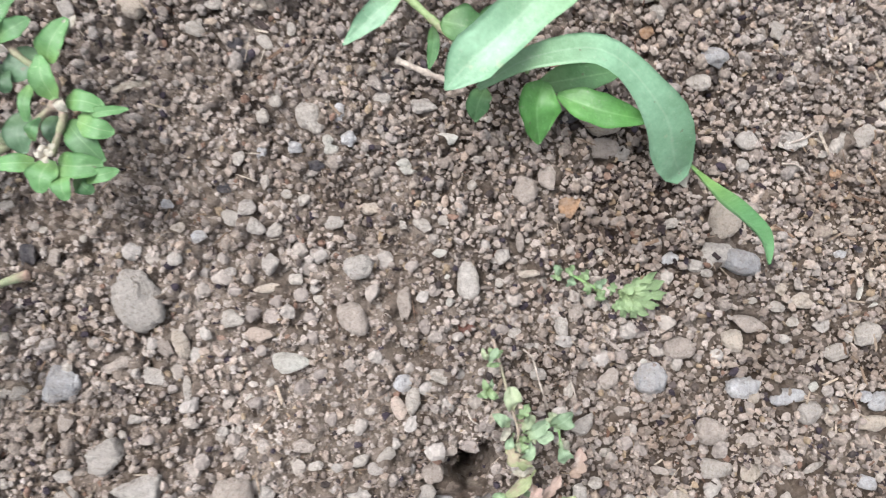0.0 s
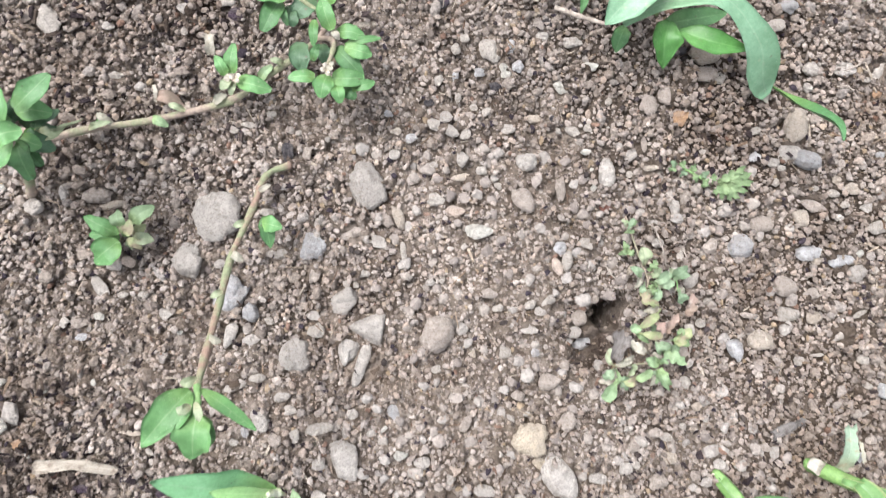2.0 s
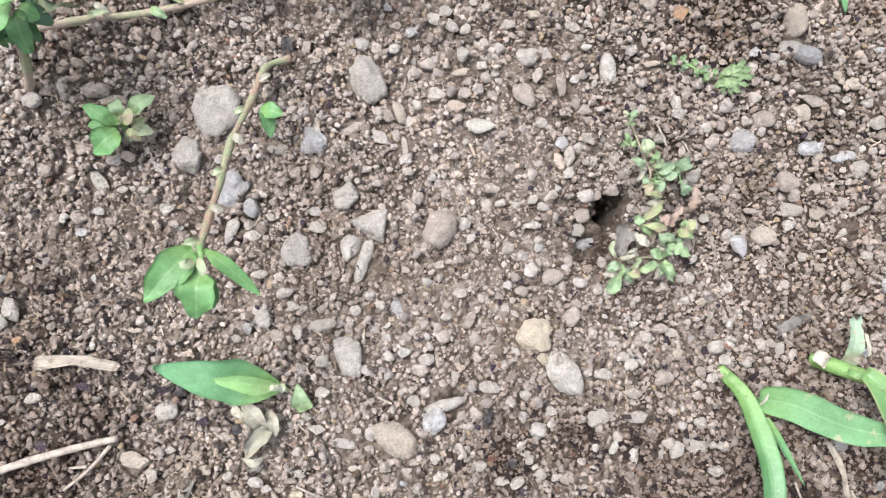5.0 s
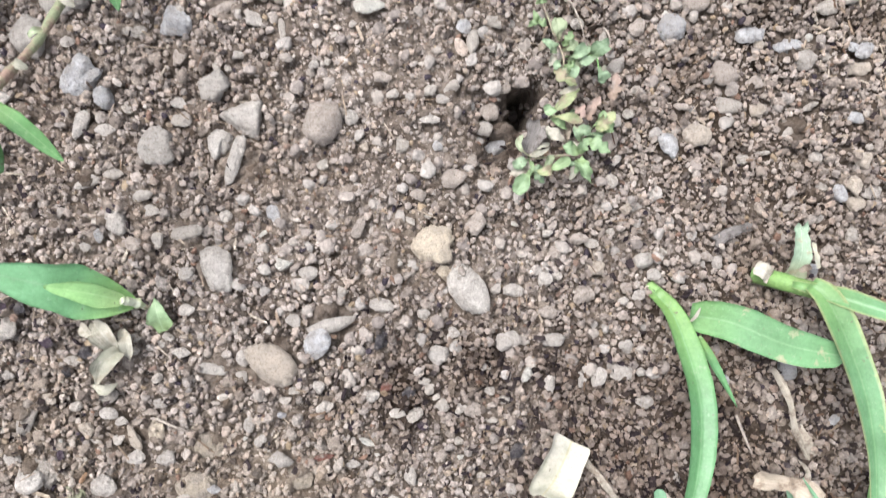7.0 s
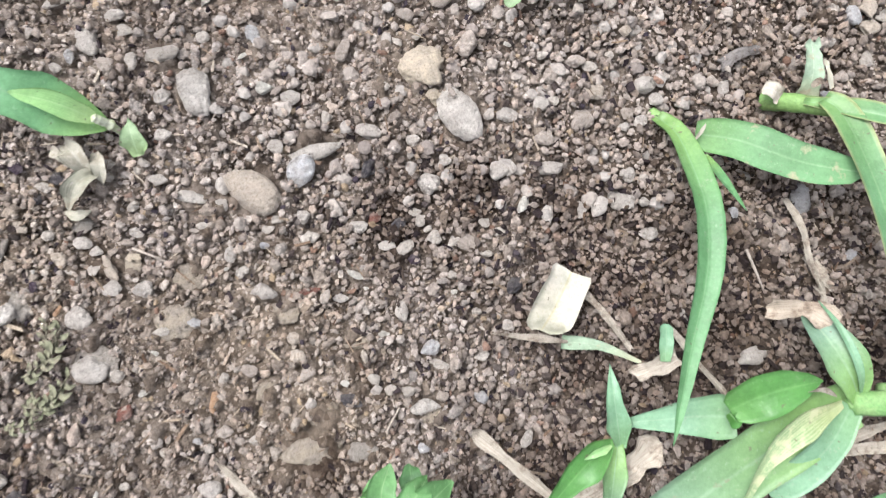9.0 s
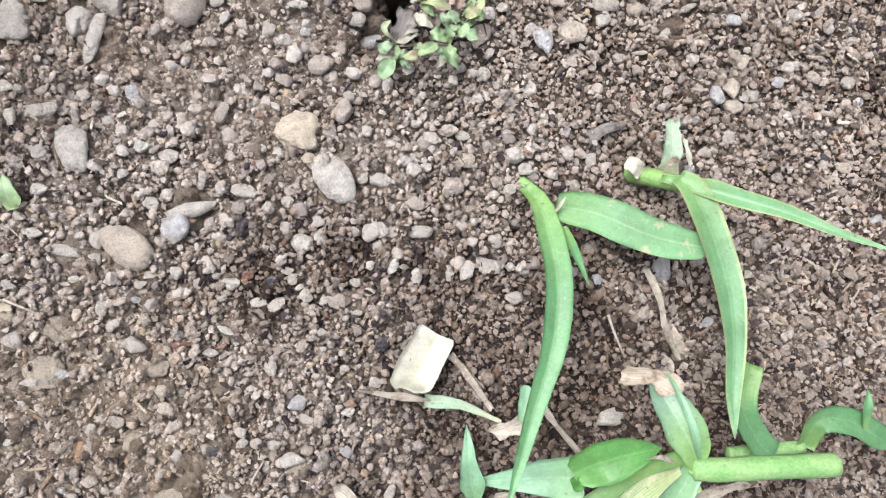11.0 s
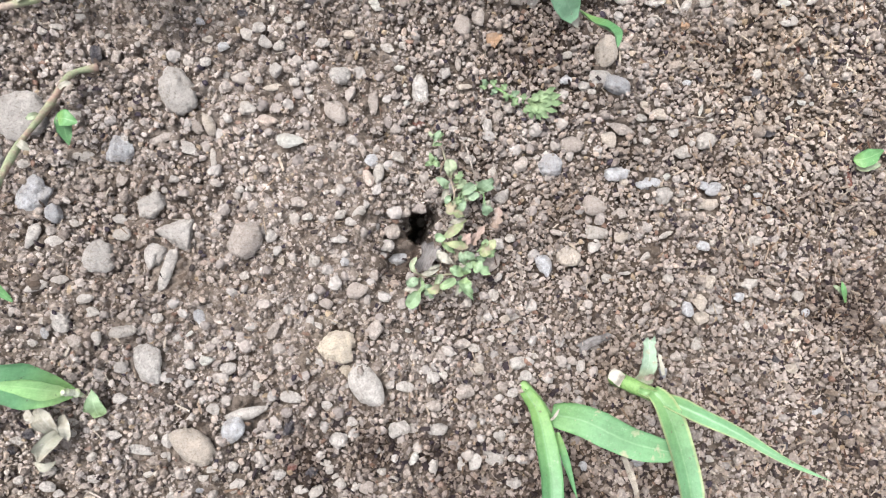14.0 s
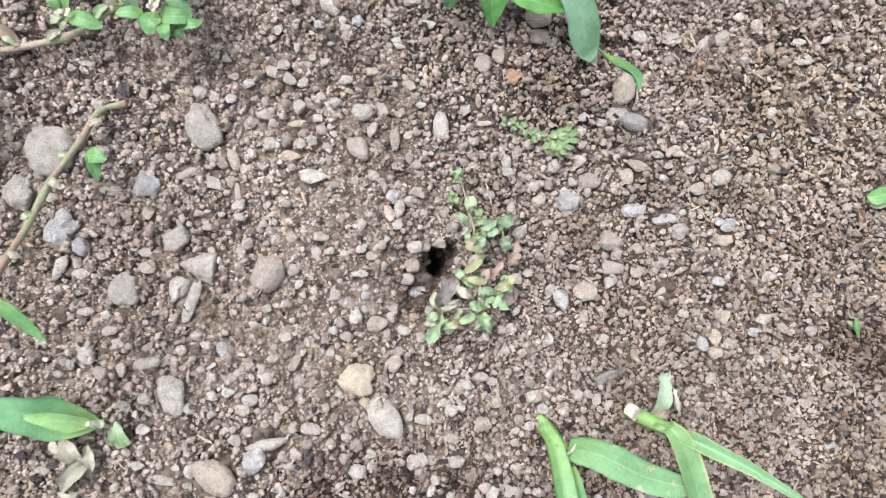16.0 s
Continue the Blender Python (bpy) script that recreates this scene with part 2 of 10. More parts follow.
GRAIN_STOPS = [(0, (0.0864, 0.07312, 0.06856)), (0.1, (0.265, 0.23, 0.2088)), (0.2, (0.371, 0.3392, 0.3233)), (0.258, (0.3827, 0.3371, 0.3095)), (0.263, (0.0616, 0.0524, 0.0524)), (0.277, (0.0616, 0.0524, 0.0524)), (0.282, (0.388, 0.3371, 0.3042)), (0.32, (0.3964, 0.335, 0.2957)), (0.44, (0.2904, 0.2523, 0.2321)), (0.486, (0.3487, 0.3063, 0.2841)), (0.492, (0.05544, 0.04624, 0.0616)), (0.508, (0.05544, 0.04624, 0.0616)), (0.514, (0.3827, 0.3413, 0.3159)), (0.56, (0.441, 0.3964, 0.3689)), (0.68, (0.3784, 0.3392, 0.318)), (0.718, (0.3964, 0.3445, 0.3127)), (0.723, (0.2449, 0.1632, 0.1304)), (0.737, (0.2449, 0.1632, 0.1304)), (0.742, (0.406, 0.3477, 0.3095)), (0.78, (0.4229, 0.353, 0.3042)), (0.826, (0.4399, 0.3827, 0.3445)), (0.832, (0.3593, 0.2904, 0.212)), (0.848, (0.3593, 0.2904, 0.212)), (0.854, (0.4505, 0.4017, 0.3689)), (0.9, (0.4675, 0.4325, 0.4092)), (0.985, (0.406, 0.353, 0.3265)), (1, (0.4897, 0.4653, 0.4325))]
GRAIN = grain_material("dry_soil_grain", GRAIN_STOPS, (0.9, 0.855, 0.81))
FIBRES = grain_material("plant_fibre", [(0.0, (0.144, 0.0864, 0.0648)), (0.3, (0.27, 0.205, 0.155)), (0.7, (0.4, 0.345, 0.285)), (1.0, (0.5, 0.46, 0.4))], (0.8, 0.78, 0.76))
MOULD_AND_SHADE = grain_material("dark_mould_and_shade", [(0.0, (0.036, 0.0274, 0.0346)), (0.5, (0.072, 0.0576, 0.0554)), (0.8, (0.158, 0.126, 0.104)), (1.0, (0.324, 0.281, 0.238))], (0.8, 0.78, 0.76))
COARSE = grain_material("dry_soil_lump", [(0.0, (0.238, 0.205, 0.184)), (0.3, (0.295, 0.263, 0.241)), (0.55, (0.324, 0.284, 0.252)), (0.8, (0.328, 0.306, 0.295)), (1.0, (0.367, 0.338, 0.317))], (0.9, 0.86, 0.82))
PIECE = piece_material("gravel_grain", [(0.0, (0.216, 0.187, 0.173)), (0.3, (0.274, 0.241, 0.223)), (0.55, (0.302, 0.27, 0.245)), (0.8, (0.31, 0.288, 0.274)), (1.0, (0.338, 0.313, 0.292))])
STONE = {
    "grey": stone_material("grey_stone", (0.585, 0.54, 0.495), (0.44, 0.395, 0.36)),
    "granite": stone_material("speckled_grey_stone", (0.61, 0.57, 0.525), (0.43, 0.39, 0.355), 0.9, 0.45),
    "blue": stone_material("blue_grey_stone", (0.57, 0.565, 0.57), (0.33, 0.33, 0.35)),
    "tan": stone_material("tan_stone", (0.577, 0.497, 0.416), (0.473, 0.4, 0.326)),
    "brown": stone_material("brown_stone", (0.5, 0.435, 0.385), (0.36, 0.295, 0.255)),
    "pale": stone_material("pale_stone", (0.558, 0.51, 0.46), (0.46, 0.41, 0.36), 0.88, 0.45),
    "white": stone_material("white_stone", (0.6, 0.585, 0.53), (0.5, 0.46, 0.41), 0.8, 0.25),
    "pink": stone_material("pinkish_stone", (0.659, 0.538, 0.458), (0.546, 0.436, 0.36), 0.88, 0.45),
    "dark": stone_material("dark_stone", (0.054, 0.049, 0.0562), (0.0864, 0.0792, 0.0864), 0.6, 0.25),
    "ochre": stone_material("ochre_crumb", (0.68, 0.585, 0.46), (0.5, 0.42, 0.32), 0.95, 0.4),
    "caked": stone_material("caked_ochre_earth", (0.45, 0.385, 0.305), (0.29, 0.245, 0.2), 0.95, 0.45),
    "clod": stone_material("caked_grey_earth", (0.47, 0.43, 0.385), (0.31, 0.275, 0.245), 0.95, 0.4),
    "orange": stone_material("orange_crumb", (0.471, 0.296, 0.178), (0.382, 0.23, 0.135), 0.95, 0.4),
    "red": stone_material("red_brown_flake", (0.21, 0.0864, 0.0648), (0.137, 0.0612, 0.0468), 0.8, 0.4),
    "purple": stone_material("purple_black_flake", (0.072, 0.0468, 0.072), (0.0432, 0.0288, 0.0432), 0.8, 0.2),
}
PLANT = {
    "green": leaf_material("fresh_green_leaf", (0.11, 0.25, 0.088), (0.145, 0.275, 0.085), (0.22, 0.36, 0.17), 0.5, lines_of=0.02),
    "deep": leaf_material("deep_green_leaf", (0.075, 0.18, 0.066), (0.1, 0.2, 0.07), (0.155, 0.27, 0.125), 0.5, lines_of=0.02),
    # darker copy of the leaf green; paints shade on lower, inner leaves
    "dark": leaf_material("shade_dark_green_leaf", (0.06, 0.125, 0.062), (0.07, 0.13, 0.06), (0.1, 0.17, 0.095), 0.5, 0.15, lines_of=0.02),
    "blue": leaf_material("spotted_grass_leaf", (0.099, 0.211, 0.0945), (0.108, 0.221, 0.0765), (0.18, 0.297, 0.162), 0.45, 0.12, (0.31, 0.27, 0.18), 0.61, 0.04, 2.3),
    "glauc": leaf_material("pale_glaucous_leaf", (0.145, 0.27, 0.165), (0.145, 0.265, 0.135), (0.21, 0.32, 0.215), 0.42, 0.12, (0.24, 0.28, 0.18), 0.64, 0.04, 2.3),
    "dull": leaf_material("dull_trampled_leaf", (0.13, 0.215, 0.15), (0.15, 0.27, 0.085), (0.21, 0.31, 0.2), 0.4, 0.12, (0.18, 0.17, 0.11), 0.66, 0.04, 2.3, reach=0.7),
    "bright": leaf_material("bright_grass_leaf", (0.09, 0.216, 0.09), (0.135, 0.248, 0.072), (0.153, 0.279, 0.14), 0.42, lines_of=0.05, veins=2.0),
    "margin": leaf_material("yellow_edged_leaf", (0.108, 0.234, 0.108), (0.126, 0.243, 0.081), (0.18, 0.297, 0.153), 0.42, 0.25, (0.34, 0.34, 0.15), 0.66, 0.04, 2.0, edge=(0.38, 0.4, 0.2)),
    "pale": leaf_material("pale_seedling_leaf", (0.245, 0.288, 0.18), (0.259, 0.266, 0.158), (0.324, 0.346, 0.245), 0.6, 0.2, (0.259, 0.209, 0.144), 0.6, 0.02),
    "lime": leaf_material("lime_seedling_leaf", (0.194, 0.274, 0.137), (0.18, 0.245, 0.115), (0.274, 0.331, 0.202), 0.6, lines_of=0.02),
    "lime2": leaf_material("pale_young_leaf", (0.254, 0.454, 0.181), (0.344, 0.508, 0.217), (0.363, 0.544, 0.272), 0.42),
    "mint": leaf_material("mint_seedling_leaf", (0.22, 0.46, 0.24), (0.3, 0.5, 0.19), (0.3, 0.49, 0.3), 0.4, 0.33, lines_of=0.05),
    "sage": leaf_material("sage_seedling_leaf", (0.2, 0.275, 0.17), (0.21, 0.265, 0.15), (0.28, 0.35, 0.24), 0.6, 0.2, (0.252, 0.209, 0.144), 0.6, 0.02),
    "teal": leaf_material("teal_seedling_leaf", (0.15, 0.215, 0.13), (0.155, 0.22, 0.12), (0.21, 0.29, 0.19), 0.55, 0.2, (0.25, 0.22, 0.16), 0.66, lines_of=0.02),
    "fresh": leaf_material("fresh_seedling_leaf", (0.2, 0.285, 0.155), (0.215, 0.3, 0.14), (0.28, 0.38, 0.23), 0.5, 0.2, (0.3, 0.27, 0.17), 0.66, lines_of=0.02),
    "drygreen": leaf_material("drying_grey_green_leaf", (0.24, 0.32, 0.23), (0.29, 0.31, 0.21), (0.36, 0.42, 0.32), 0.6, 0.15, (0.27, 0.21, 0.14), 0.58, 0.04, 2.3),
    "yellow": leaf_material("yellowing_leaf", (0.238, 0.266, 0.137), (0.23, 0.259, 0.122), (0.302, 0.317, 0.202), 0.65, 0.2, (0.259, 0.209, 0.144), 0.5, 0.02),
    "vivid": leaf_material("vivid_green_leaf", (0.072, 0.209, 0.0468), (0.0936, 0.238, 0.0576), (0.144, 0.302, 0.101), 0.4, lines_of=0.05),
    "streak": leaf_material("yellow_streaked_leaf", (0.19, 0.29, 0.14), (0.25, 0.3, 0.13), (0.42, 0.44, 0.27), 0.5, 0.2, (0.4, 0.4, 0.24), 0.5, 0.5),
    "papery": leaf_material("papery_scale", (0.331, 0.31, 0.259), (0.331, 0.302, 0.245), (0.403, 0.382, 0.338), 0.8, 0.2, (0.238, 0.209, 0.158), 0.54),
    "petal": leaf_material("ivory_petal", (0.46, 0.435, 0.36), (0.47, 0.445, 0.39), (0.43, 0.37, 0.22), 0.7, 0.25, (0.43, 0.38, 0.26), 0.6, 0.02),
    "flower": leaf_material("whitish_flower", (0.38, 0.35, 0.29), (0.38, 0.34, 0.26), (0.42, 0.4, 0.34), 0.7, 0.2, lines_of=0.02),
    "stripe": leaf_material("white_striped_scale", (0.52, 0.5, 0.46), (0.5, 0.47, 0.42), (0.5, 0.47, 0.43), 0.7, 0.1, (0.2, 0.175, 0.16), 0.56, 0.02),
    "moss": leaf_material("grey_green_moss", (0.16, 0.16, 0.105), (0.16, 0.15, 0.105), (0.22, 0.21, 0.15), 0.9, 0.1, (0.13, 0.105, 0.08), 0.54),
    "flake": leaf_material("pink_brown_flake", (0.259, 0.187, 0.158), (0.259, 0.18, 0.144), (0.302, 0.23, 0.194), 0.85, 0.1, (0.36, 0.302, 0.259), 0.6),
    "straw": straw_material("dead_straw", (0.15, 0.12, 0.097), (0.45, 0.41, 0.35)),
    "brownleaf": straw_material("withered_leaf", (0.19, 0.15, 0.12), (0.42, 0.365, 0.3)),
    "runner": mottled_material("mottled_runner", (0.25, 0.195, 0.155), (0.2, 0.215, 0.125), 0.52, 190, 0.8),
    "weedstem": mottled_material("brown_green_stem", (0.2, 0.14, 0.105), (0.17, 0.23, 0.1), 0.46, 160),
    "mottle": mottled_material("red_mottled_runner", (0.22, 0.15, 0.115), (0.185, 0.205, 0.12), 0.5, 260, 0.75),
    "stalk": mottled_material("green_stalk", (0.122, 0.245, 0.0799), (0.166, 0.276, 0.104)),
    "olive": mottled_material("olive_stalk", (0.108, 0.144, 0.0504), (0.137, 0.238, 0.072), 0.46, 110),
    "base": mottled_material("pale_stem_base", (0.173, 0.274, 0.0936), (0.144, 0.266, 0.0936), 0.5, 120),
    "whitish": mottled_material("whitish_stem_base", (0.36, 0.41, 0.238), (0.446, 0.461, 0.346)),
    "bark": straw_material("grey_bark", (0.072, 0.0648, 0.0648), (0.209, 0.194, 0.187)),
    "twig": mottled_material("dry_twig", (0.223, 0.187, 0.158), (0.324, 0.281, 0.238), 0.5, 600, 0.85),
}


PITS = [(17.7, 26.8, 2.6, 22.0), (17.0, 23.6, 2.2, 20.0), (14.2, 26.2, 2.2, 4.0), (12.8, 21.0, 7.0, 4.2), (12.0, 17.6, 2.4, 4.0), (9.2, 14.7, 1.8, 3.2), (20.7, 17.2, 1.2, 3.0), (42.1, 13.1, 1.6, 3.0), (33.5, 13.5, 1.4, 1.5), (-40.7, -61.6, 1.6, 2.0), (29.9, -30.7, 5.0, 1.2)]


# ---- shape helpers (sizes in millimetres) ----
def ground_z(x, y):
    """Height of the soil, in millimetres."""
    x, y = np.asarray(x, float), np.asarray(y, float)
    z = 0.55 * np.sin(x / 31 + 1.1) * np.cos(y / 27 - 0.4) + 0.4 * np.sin(x / 13.0 + y / 17.0) + 0.28 * np.sin(y / 7.3 - x / 9.1 + 2.0)
    z += 0.16 * np.sin(x / 3.1 + 0.7 * np.sin(y / 4.0)) * np.cos(y / 2.7 + 0.5)
    for cx, cy, r, deep in PITS:
        turn = np.arctan2(y - cy, x - cx)
        d = np.hypot(x - cx, y - cy) / (r * (1 + 0.14 * np.sin(3 * turn + cx) + 0.1 * np.sin(5 * turn + cy)))
        z -= deep * np.exp(-(d ** (9 if deep > 10 else 2.6)))
    return z


def mesh_of(name, co, faces_flat, per, smooth=True):
    me = bpy.data.meshes.new(name)
    n = len(faces_flat) // per
    me.vertices.add(len(co))
    me.vertices.foreach_set("co", np.asarray(co, np.float32).ravel())
    me.loops.add(n * per)
    me.loops.foreach_set("vertex_index", np.asarray(faces_flat, np.int32))
    me.polygons.add(n)
    me.polygons.foreach_set("loop_start", np.arange(n, dtype=np.int32) * per)
    me.polygons.foreach_set("use_smooth", np.full(n, smooth))
    me.update(calc_edges=True)
    return me


def ico(level):
    bm = bmesh.new()
    bmesh.ops.create_icosphere(bm, subdivisions=level, radius=1.0)
    v = np.array([p.co[:] for p in bm.verts])
    bm.verts.index_update()
    f = np.array([[p.index for p in q.verts] for q in bm.faces])
    bm.free()
    return v, f


ICO = {k: ico(k) for k in (1, 2, 3, 4)}


def lumps(v, seed, rough):
    """Uneven swelling of a unit ball with broken facets and a chipped surface."""
    r = np.random.default_rng(seed)
    out = np.ones(len(v))
    for k in range(7):
        d = r.normal(size=3)
        d /= np.linalg.norm(d)
        out += rough * 0.16 * np.sin((1.4 + k * 0.8) * (v @ d) + r.uniform(0, 6.28)) / (1 + 0.35 * k)
    cut = out.copy()
    for k in range(13 if rough < 1 else 9):
        d = r.normal(size=3)
        d /= np.linalg.norm(d)
        cut = np.minimum(cut, r.uniform(0.66 if rough < 1 else 0.56, 0.92) / np.maximum(v @ d, 0.05))
    k = min(0.95, 0.75 * rough)
    out = out * (1 - k) + cut * k
    for k in range(9):
        d = r.normal(size=3) * (5 + 1.6 * k)
        out += 0.014 * np.sin(v @ d + 2.0 * np.sin(v @ d[[1, 2, 0]] * 0.6) + r.uniform(0, 6.28))
    return out


def chunk(v, seed):
    """A broken crumb: a ball cut by a few planes."""
    r = np.random.default_rng(seed)
    out = np.full(len(v), 1.0)
    for k in range(r.integers(7, 12)):
        d = r.normal(size=3)
        d /= np.linalg.norm(d)
        out = np.minimum(out, r.uniform(0.5, 0.86) / np.maximum(v @ d, 0.05))
    return out * (1 + 0.05 * np.sin(v @ (r.normal(size=3) * 5) + r.uniform(0, 6.28)))


COUNT = [0]


SMALL = 2.8
LOOSE = []


def pebble(x, y, length, width, turn, kind, label, rough=1.15, flat=0.62, name="pebble", lift=0.0, category="stone", group="pebbles on the soil"):
    """A stone, sunk a little into the soil."""
    seed = int(abs(x * 731 + y * 197) * 10)
    v, f = ICO[4 if length > 4.2 else 3]
    k = lumps(v, seed, min(rough, 0.9) if length > 7 and name == "pebble" else rough)
    thick = flat * min(length, width)
    if name == "earth_crumb":
        r = np.random.default_rng(seed + 7)
        for n in range(int(30 + 22 * length)):
            d = r.normal(size=3)
            d /= np.linalg.norm(d)
            k = k + r.uniform(-0.07, 0.1) * np.exp((v @ d - 1) * 9.0 * length)
    co = v * k[:, None] * (length / 2, width / 2, thick / 2) * MM
    tilt = np.random.default_rng(seed).uniform(-8, 8, 2)
    at = pose(x * MM, y * MM, (float(ground_z(x, y)) + (0.17 if length > 5 else 0.3) * thick + 0.5 + lift) * MM, tilt[0], tilt[1], turn)
    if name == "pebble" and length < SMALL:
        turned_co = co @ np.array(at.to_3x3()).T + np.array(at.translation)
        LOOSE.append((kind, turned_co, f, x, y, length))
        return None
    ob = new(name, mesh_of(name, co, f.ravel(), 3, length > 4.2))
    ob.data.materials.append(STONE["granite" if kind == "grey" and length > 5.2 else kind])
    ob.matrix_world = at
    return tagged(ob, label, category, group)


def spline(points, n):
    """n places along a smooth line through the given ones."""
    p = np.array(points, float)
    q = np.vstack([2 * p[0] - p[1], p, 2 * p[-1] - p[-2]])
    out = []
    for s in np.linspace(0, len(p) - 1, n):
        i = min(int(s), len(p) - 2)
        u = s - i
        a, b, c, d = q[i : i + 4]
        out.append(0.5 * (2 * b + (c - a) * u + (2 * a - 5 * b + 4 * c - d) * u * u + (3 * b - a - 3 * c + d) * u**3))
    return np.array(out)


PROFILE = {
    "oval": lambda s: np.sin(np.pi * np.clip(s * 0.95 + 0.035, 0, 1) ** 0.9) ** 0.8,
    "spoon": lambda s: 0.22 + 0.78 * np.sin(np.pi * np.clip((s - 0.25) / 0.79, 0, 1)) ** 0.7 * (s > 0.25) - 0.2 * (s > 0.985),
    "lobed": lambda s: (0.45 + 0.55 * np.abs(np.sin(9.4 * s + 0.5))) * np.sin(np.pi * np.clip(s * 0.9 + 0.08, 0, 1)) ** 0.6,
    "blade": lambda s: np.clip(0.55 + 1.6 * s, 0, 1) * np.clip((1 - s) * 2.1, 0, 1) ** 0.8,
    "spear": lambda s: np.clip(0.35 + 2.2 * s, 0, 1) * np.clip((1.01 - s) * 1.5, 0, 1) ** 0.9,
    "strap": lambda s: np.clip(0.75 + 0.9 * s, 0, 1) * np.clip((1.02 - s) * 7, 0, 1) ** 0.5,
    "torn": lambda s: 0.85 + 0.12 * np.sin(5 * s + 1) - 0.15 * (s > 0.97) - 0.1 * (s < 0.03),
    "sheet": lambda s: 0.9 + 0.1 * np.sin(3.1 * s) - 0.12 * (s > 0.98) - 0.08 * (s < 0.03),
    "lance": lambda s: np.interp(s, [0, 0.05, 0.2, 0.68, 0.88, 1], [0.62, 0.88, 1.0, 0.94, 0.5, 0.05]),
    "arch": lambda s: np.interp(s, [0, 0.1, 0.25, 0.5, 0.6, 0.72, 0.83, 0.93, 1], [0.15, 0.38, 0.55, 0.56, 0.64, 0.92, 1.0, 0.85, 0.3]),
    "blunt": lambda s: np.interp(s, [0, 0.12, 0.35, 0.6, 0.85, 1], [0.55, 0.92, 1.0, 0.93, 0.5, 0.03]),
    "taper": lambda s: np.interp(s, [0, 0.18, 0.5, 1], [0.85, 1.0, 0.68, 0.18]),
    "petal": lambda s: np.interp(s, [0, 0.06, 0.5, 0.9, 0.97, 1], [0.8, 0.92, 1.0, 0.86, 0.6, 0.45]),
    "sabre": lambda s: np.interp(s, [0, 0.08, 0.45, 0.8, 0.95, 1], [0.62, 0.82, 1.0, 0.84, 0.62, 0.25]),
    "leaflet": lambda s: np.sin(np.pi * np.clip(s * 0.93 + 0.04, 0, 1) ** 0.85) ** 0.62,
    "grow": lambda s: 0.25 + 0.75 * s,
}


def leaf_mesh(name, shape, width, points, mat, fold=0.25, lean=0.0, ripple=0.06, thick=0.22):
    """A leaf along points, with a midrib fold, rippled edges and thickness."""
    COUNT[0] += 1
    r = np.random.default_rng(COUNT[0])
    n, m = 19, 9
    p = spline(points, n)
    s = np.linspace(0, 1, n)
    t = np.gradient(p, axis=0)
    t /= np.linalg.norm(t, axis=1)[:, None] + 1e-9
    side = np.cross(t, (0, 0, 1))
    side /= np.linalg.norm(side, axis=1)[:, None] + 1e-9
    up = np.cross(side, t)
    a = radians(lean)
    side, up = side * math.cos(a) + up * math.sin(a), up * math.cos(a) - side * math.sin(a)
    w = np.maximum(PROFILE[shape](s), 0.03) * width / 2
    u = np.linspace(-1, 1, m)
    ph = r.uniform(0, 6.28, 4)
    wav = ripple * width * (np.sin(9 * s[:, None] + ph[0] + u * 1.3) * np.abs(u) ** 1.5 + 0.5 * np.sin(17 * s[:, None] + ph[1] - 2 * u) * np.abs(u))
    if shape == "torn":
        w = w * (1 + 0.06 * r.normal(size=n) * (np.arange(n) % 2 == 0) + 0.13 * np.sin(11 * s + ph[3]))
    wild = 0.012 if shape in ("sheet", "petal", "blunt", "strap", "sabre", "arch", "blade", "taper") else 0.055
    q = r.uniform(0, 6.28, (4, 2))
    flank = (u > 0).astype(int)
    uneven = wild * (np.sin(7.5 * s[:, None] + q[0][flank]) + 0.8 * np.sin(13 * s[:, None] + q[1][flank]) + 0.5 * np.sin(24 * s[:, None] + q[2][flank]))
    edge = 1 + uneven * np.abs(u)
    mid = p[:, None] + side[:, None] * (w[:, None] * u * edge)[..., None] + up[:, None] * (fold * np.abs(u) ** 1.2 * w[:, None] + wav)[..., None]
    if shape == "torn":
        for end, way in ((0, -1), (-1, 1)):
            mid[end] += t[end] * way * (width * np.interp(u, (-1, -0.3, 0.35, 1), r.uniform(-0.15, 0.3, 4)))[:, None]
    th = (thick / 2 * (1 - 0.75 * np.abs(u) ** 3))[None, :, None] * up[:, None]
    co = np.concatenate([(mid + th).reshape(-1, 3), (mid - th).reshape(-1, 3)]) * MM
    g = np.arange(n * m).reshape(n, m)
    quads = np.stack([g[:-1, :-1], g[1:, :-1], g[1:, 1:], g[:-1, 1:]], -1).reshape(-1, 4)
    quads = quads[:, ::-1]
    o = n * m
    rim = np.concatenate([g[:, 0], g[-1, 1:], g[-2::-1, -1], g[0, -2:0:-1]])
    nxt = np.roll(rim, -1)
    walls = np.stack([rim, nxt, nxt + o, rim + o], -1)
    faces = np.concatenate([quads[:, ::-1], (quads + o), walls])
    me = mesh_of(name, co, faces.ravel(), 4)
    uvs = np.stack(np.broadcast_arrays((u[None] + 1) / 2, s[:, None]), -1).reshape(-1, 2)
    uvs = np.concatenate([uvs, uvs])
    layer = me.uv_layers.new(name="UVMap")
    layer.uv.foreach_set("vector", uvs[faces.ravel()].astype(np.float32).ravel())
    me.materials.append(PLANT[mat])
    return me


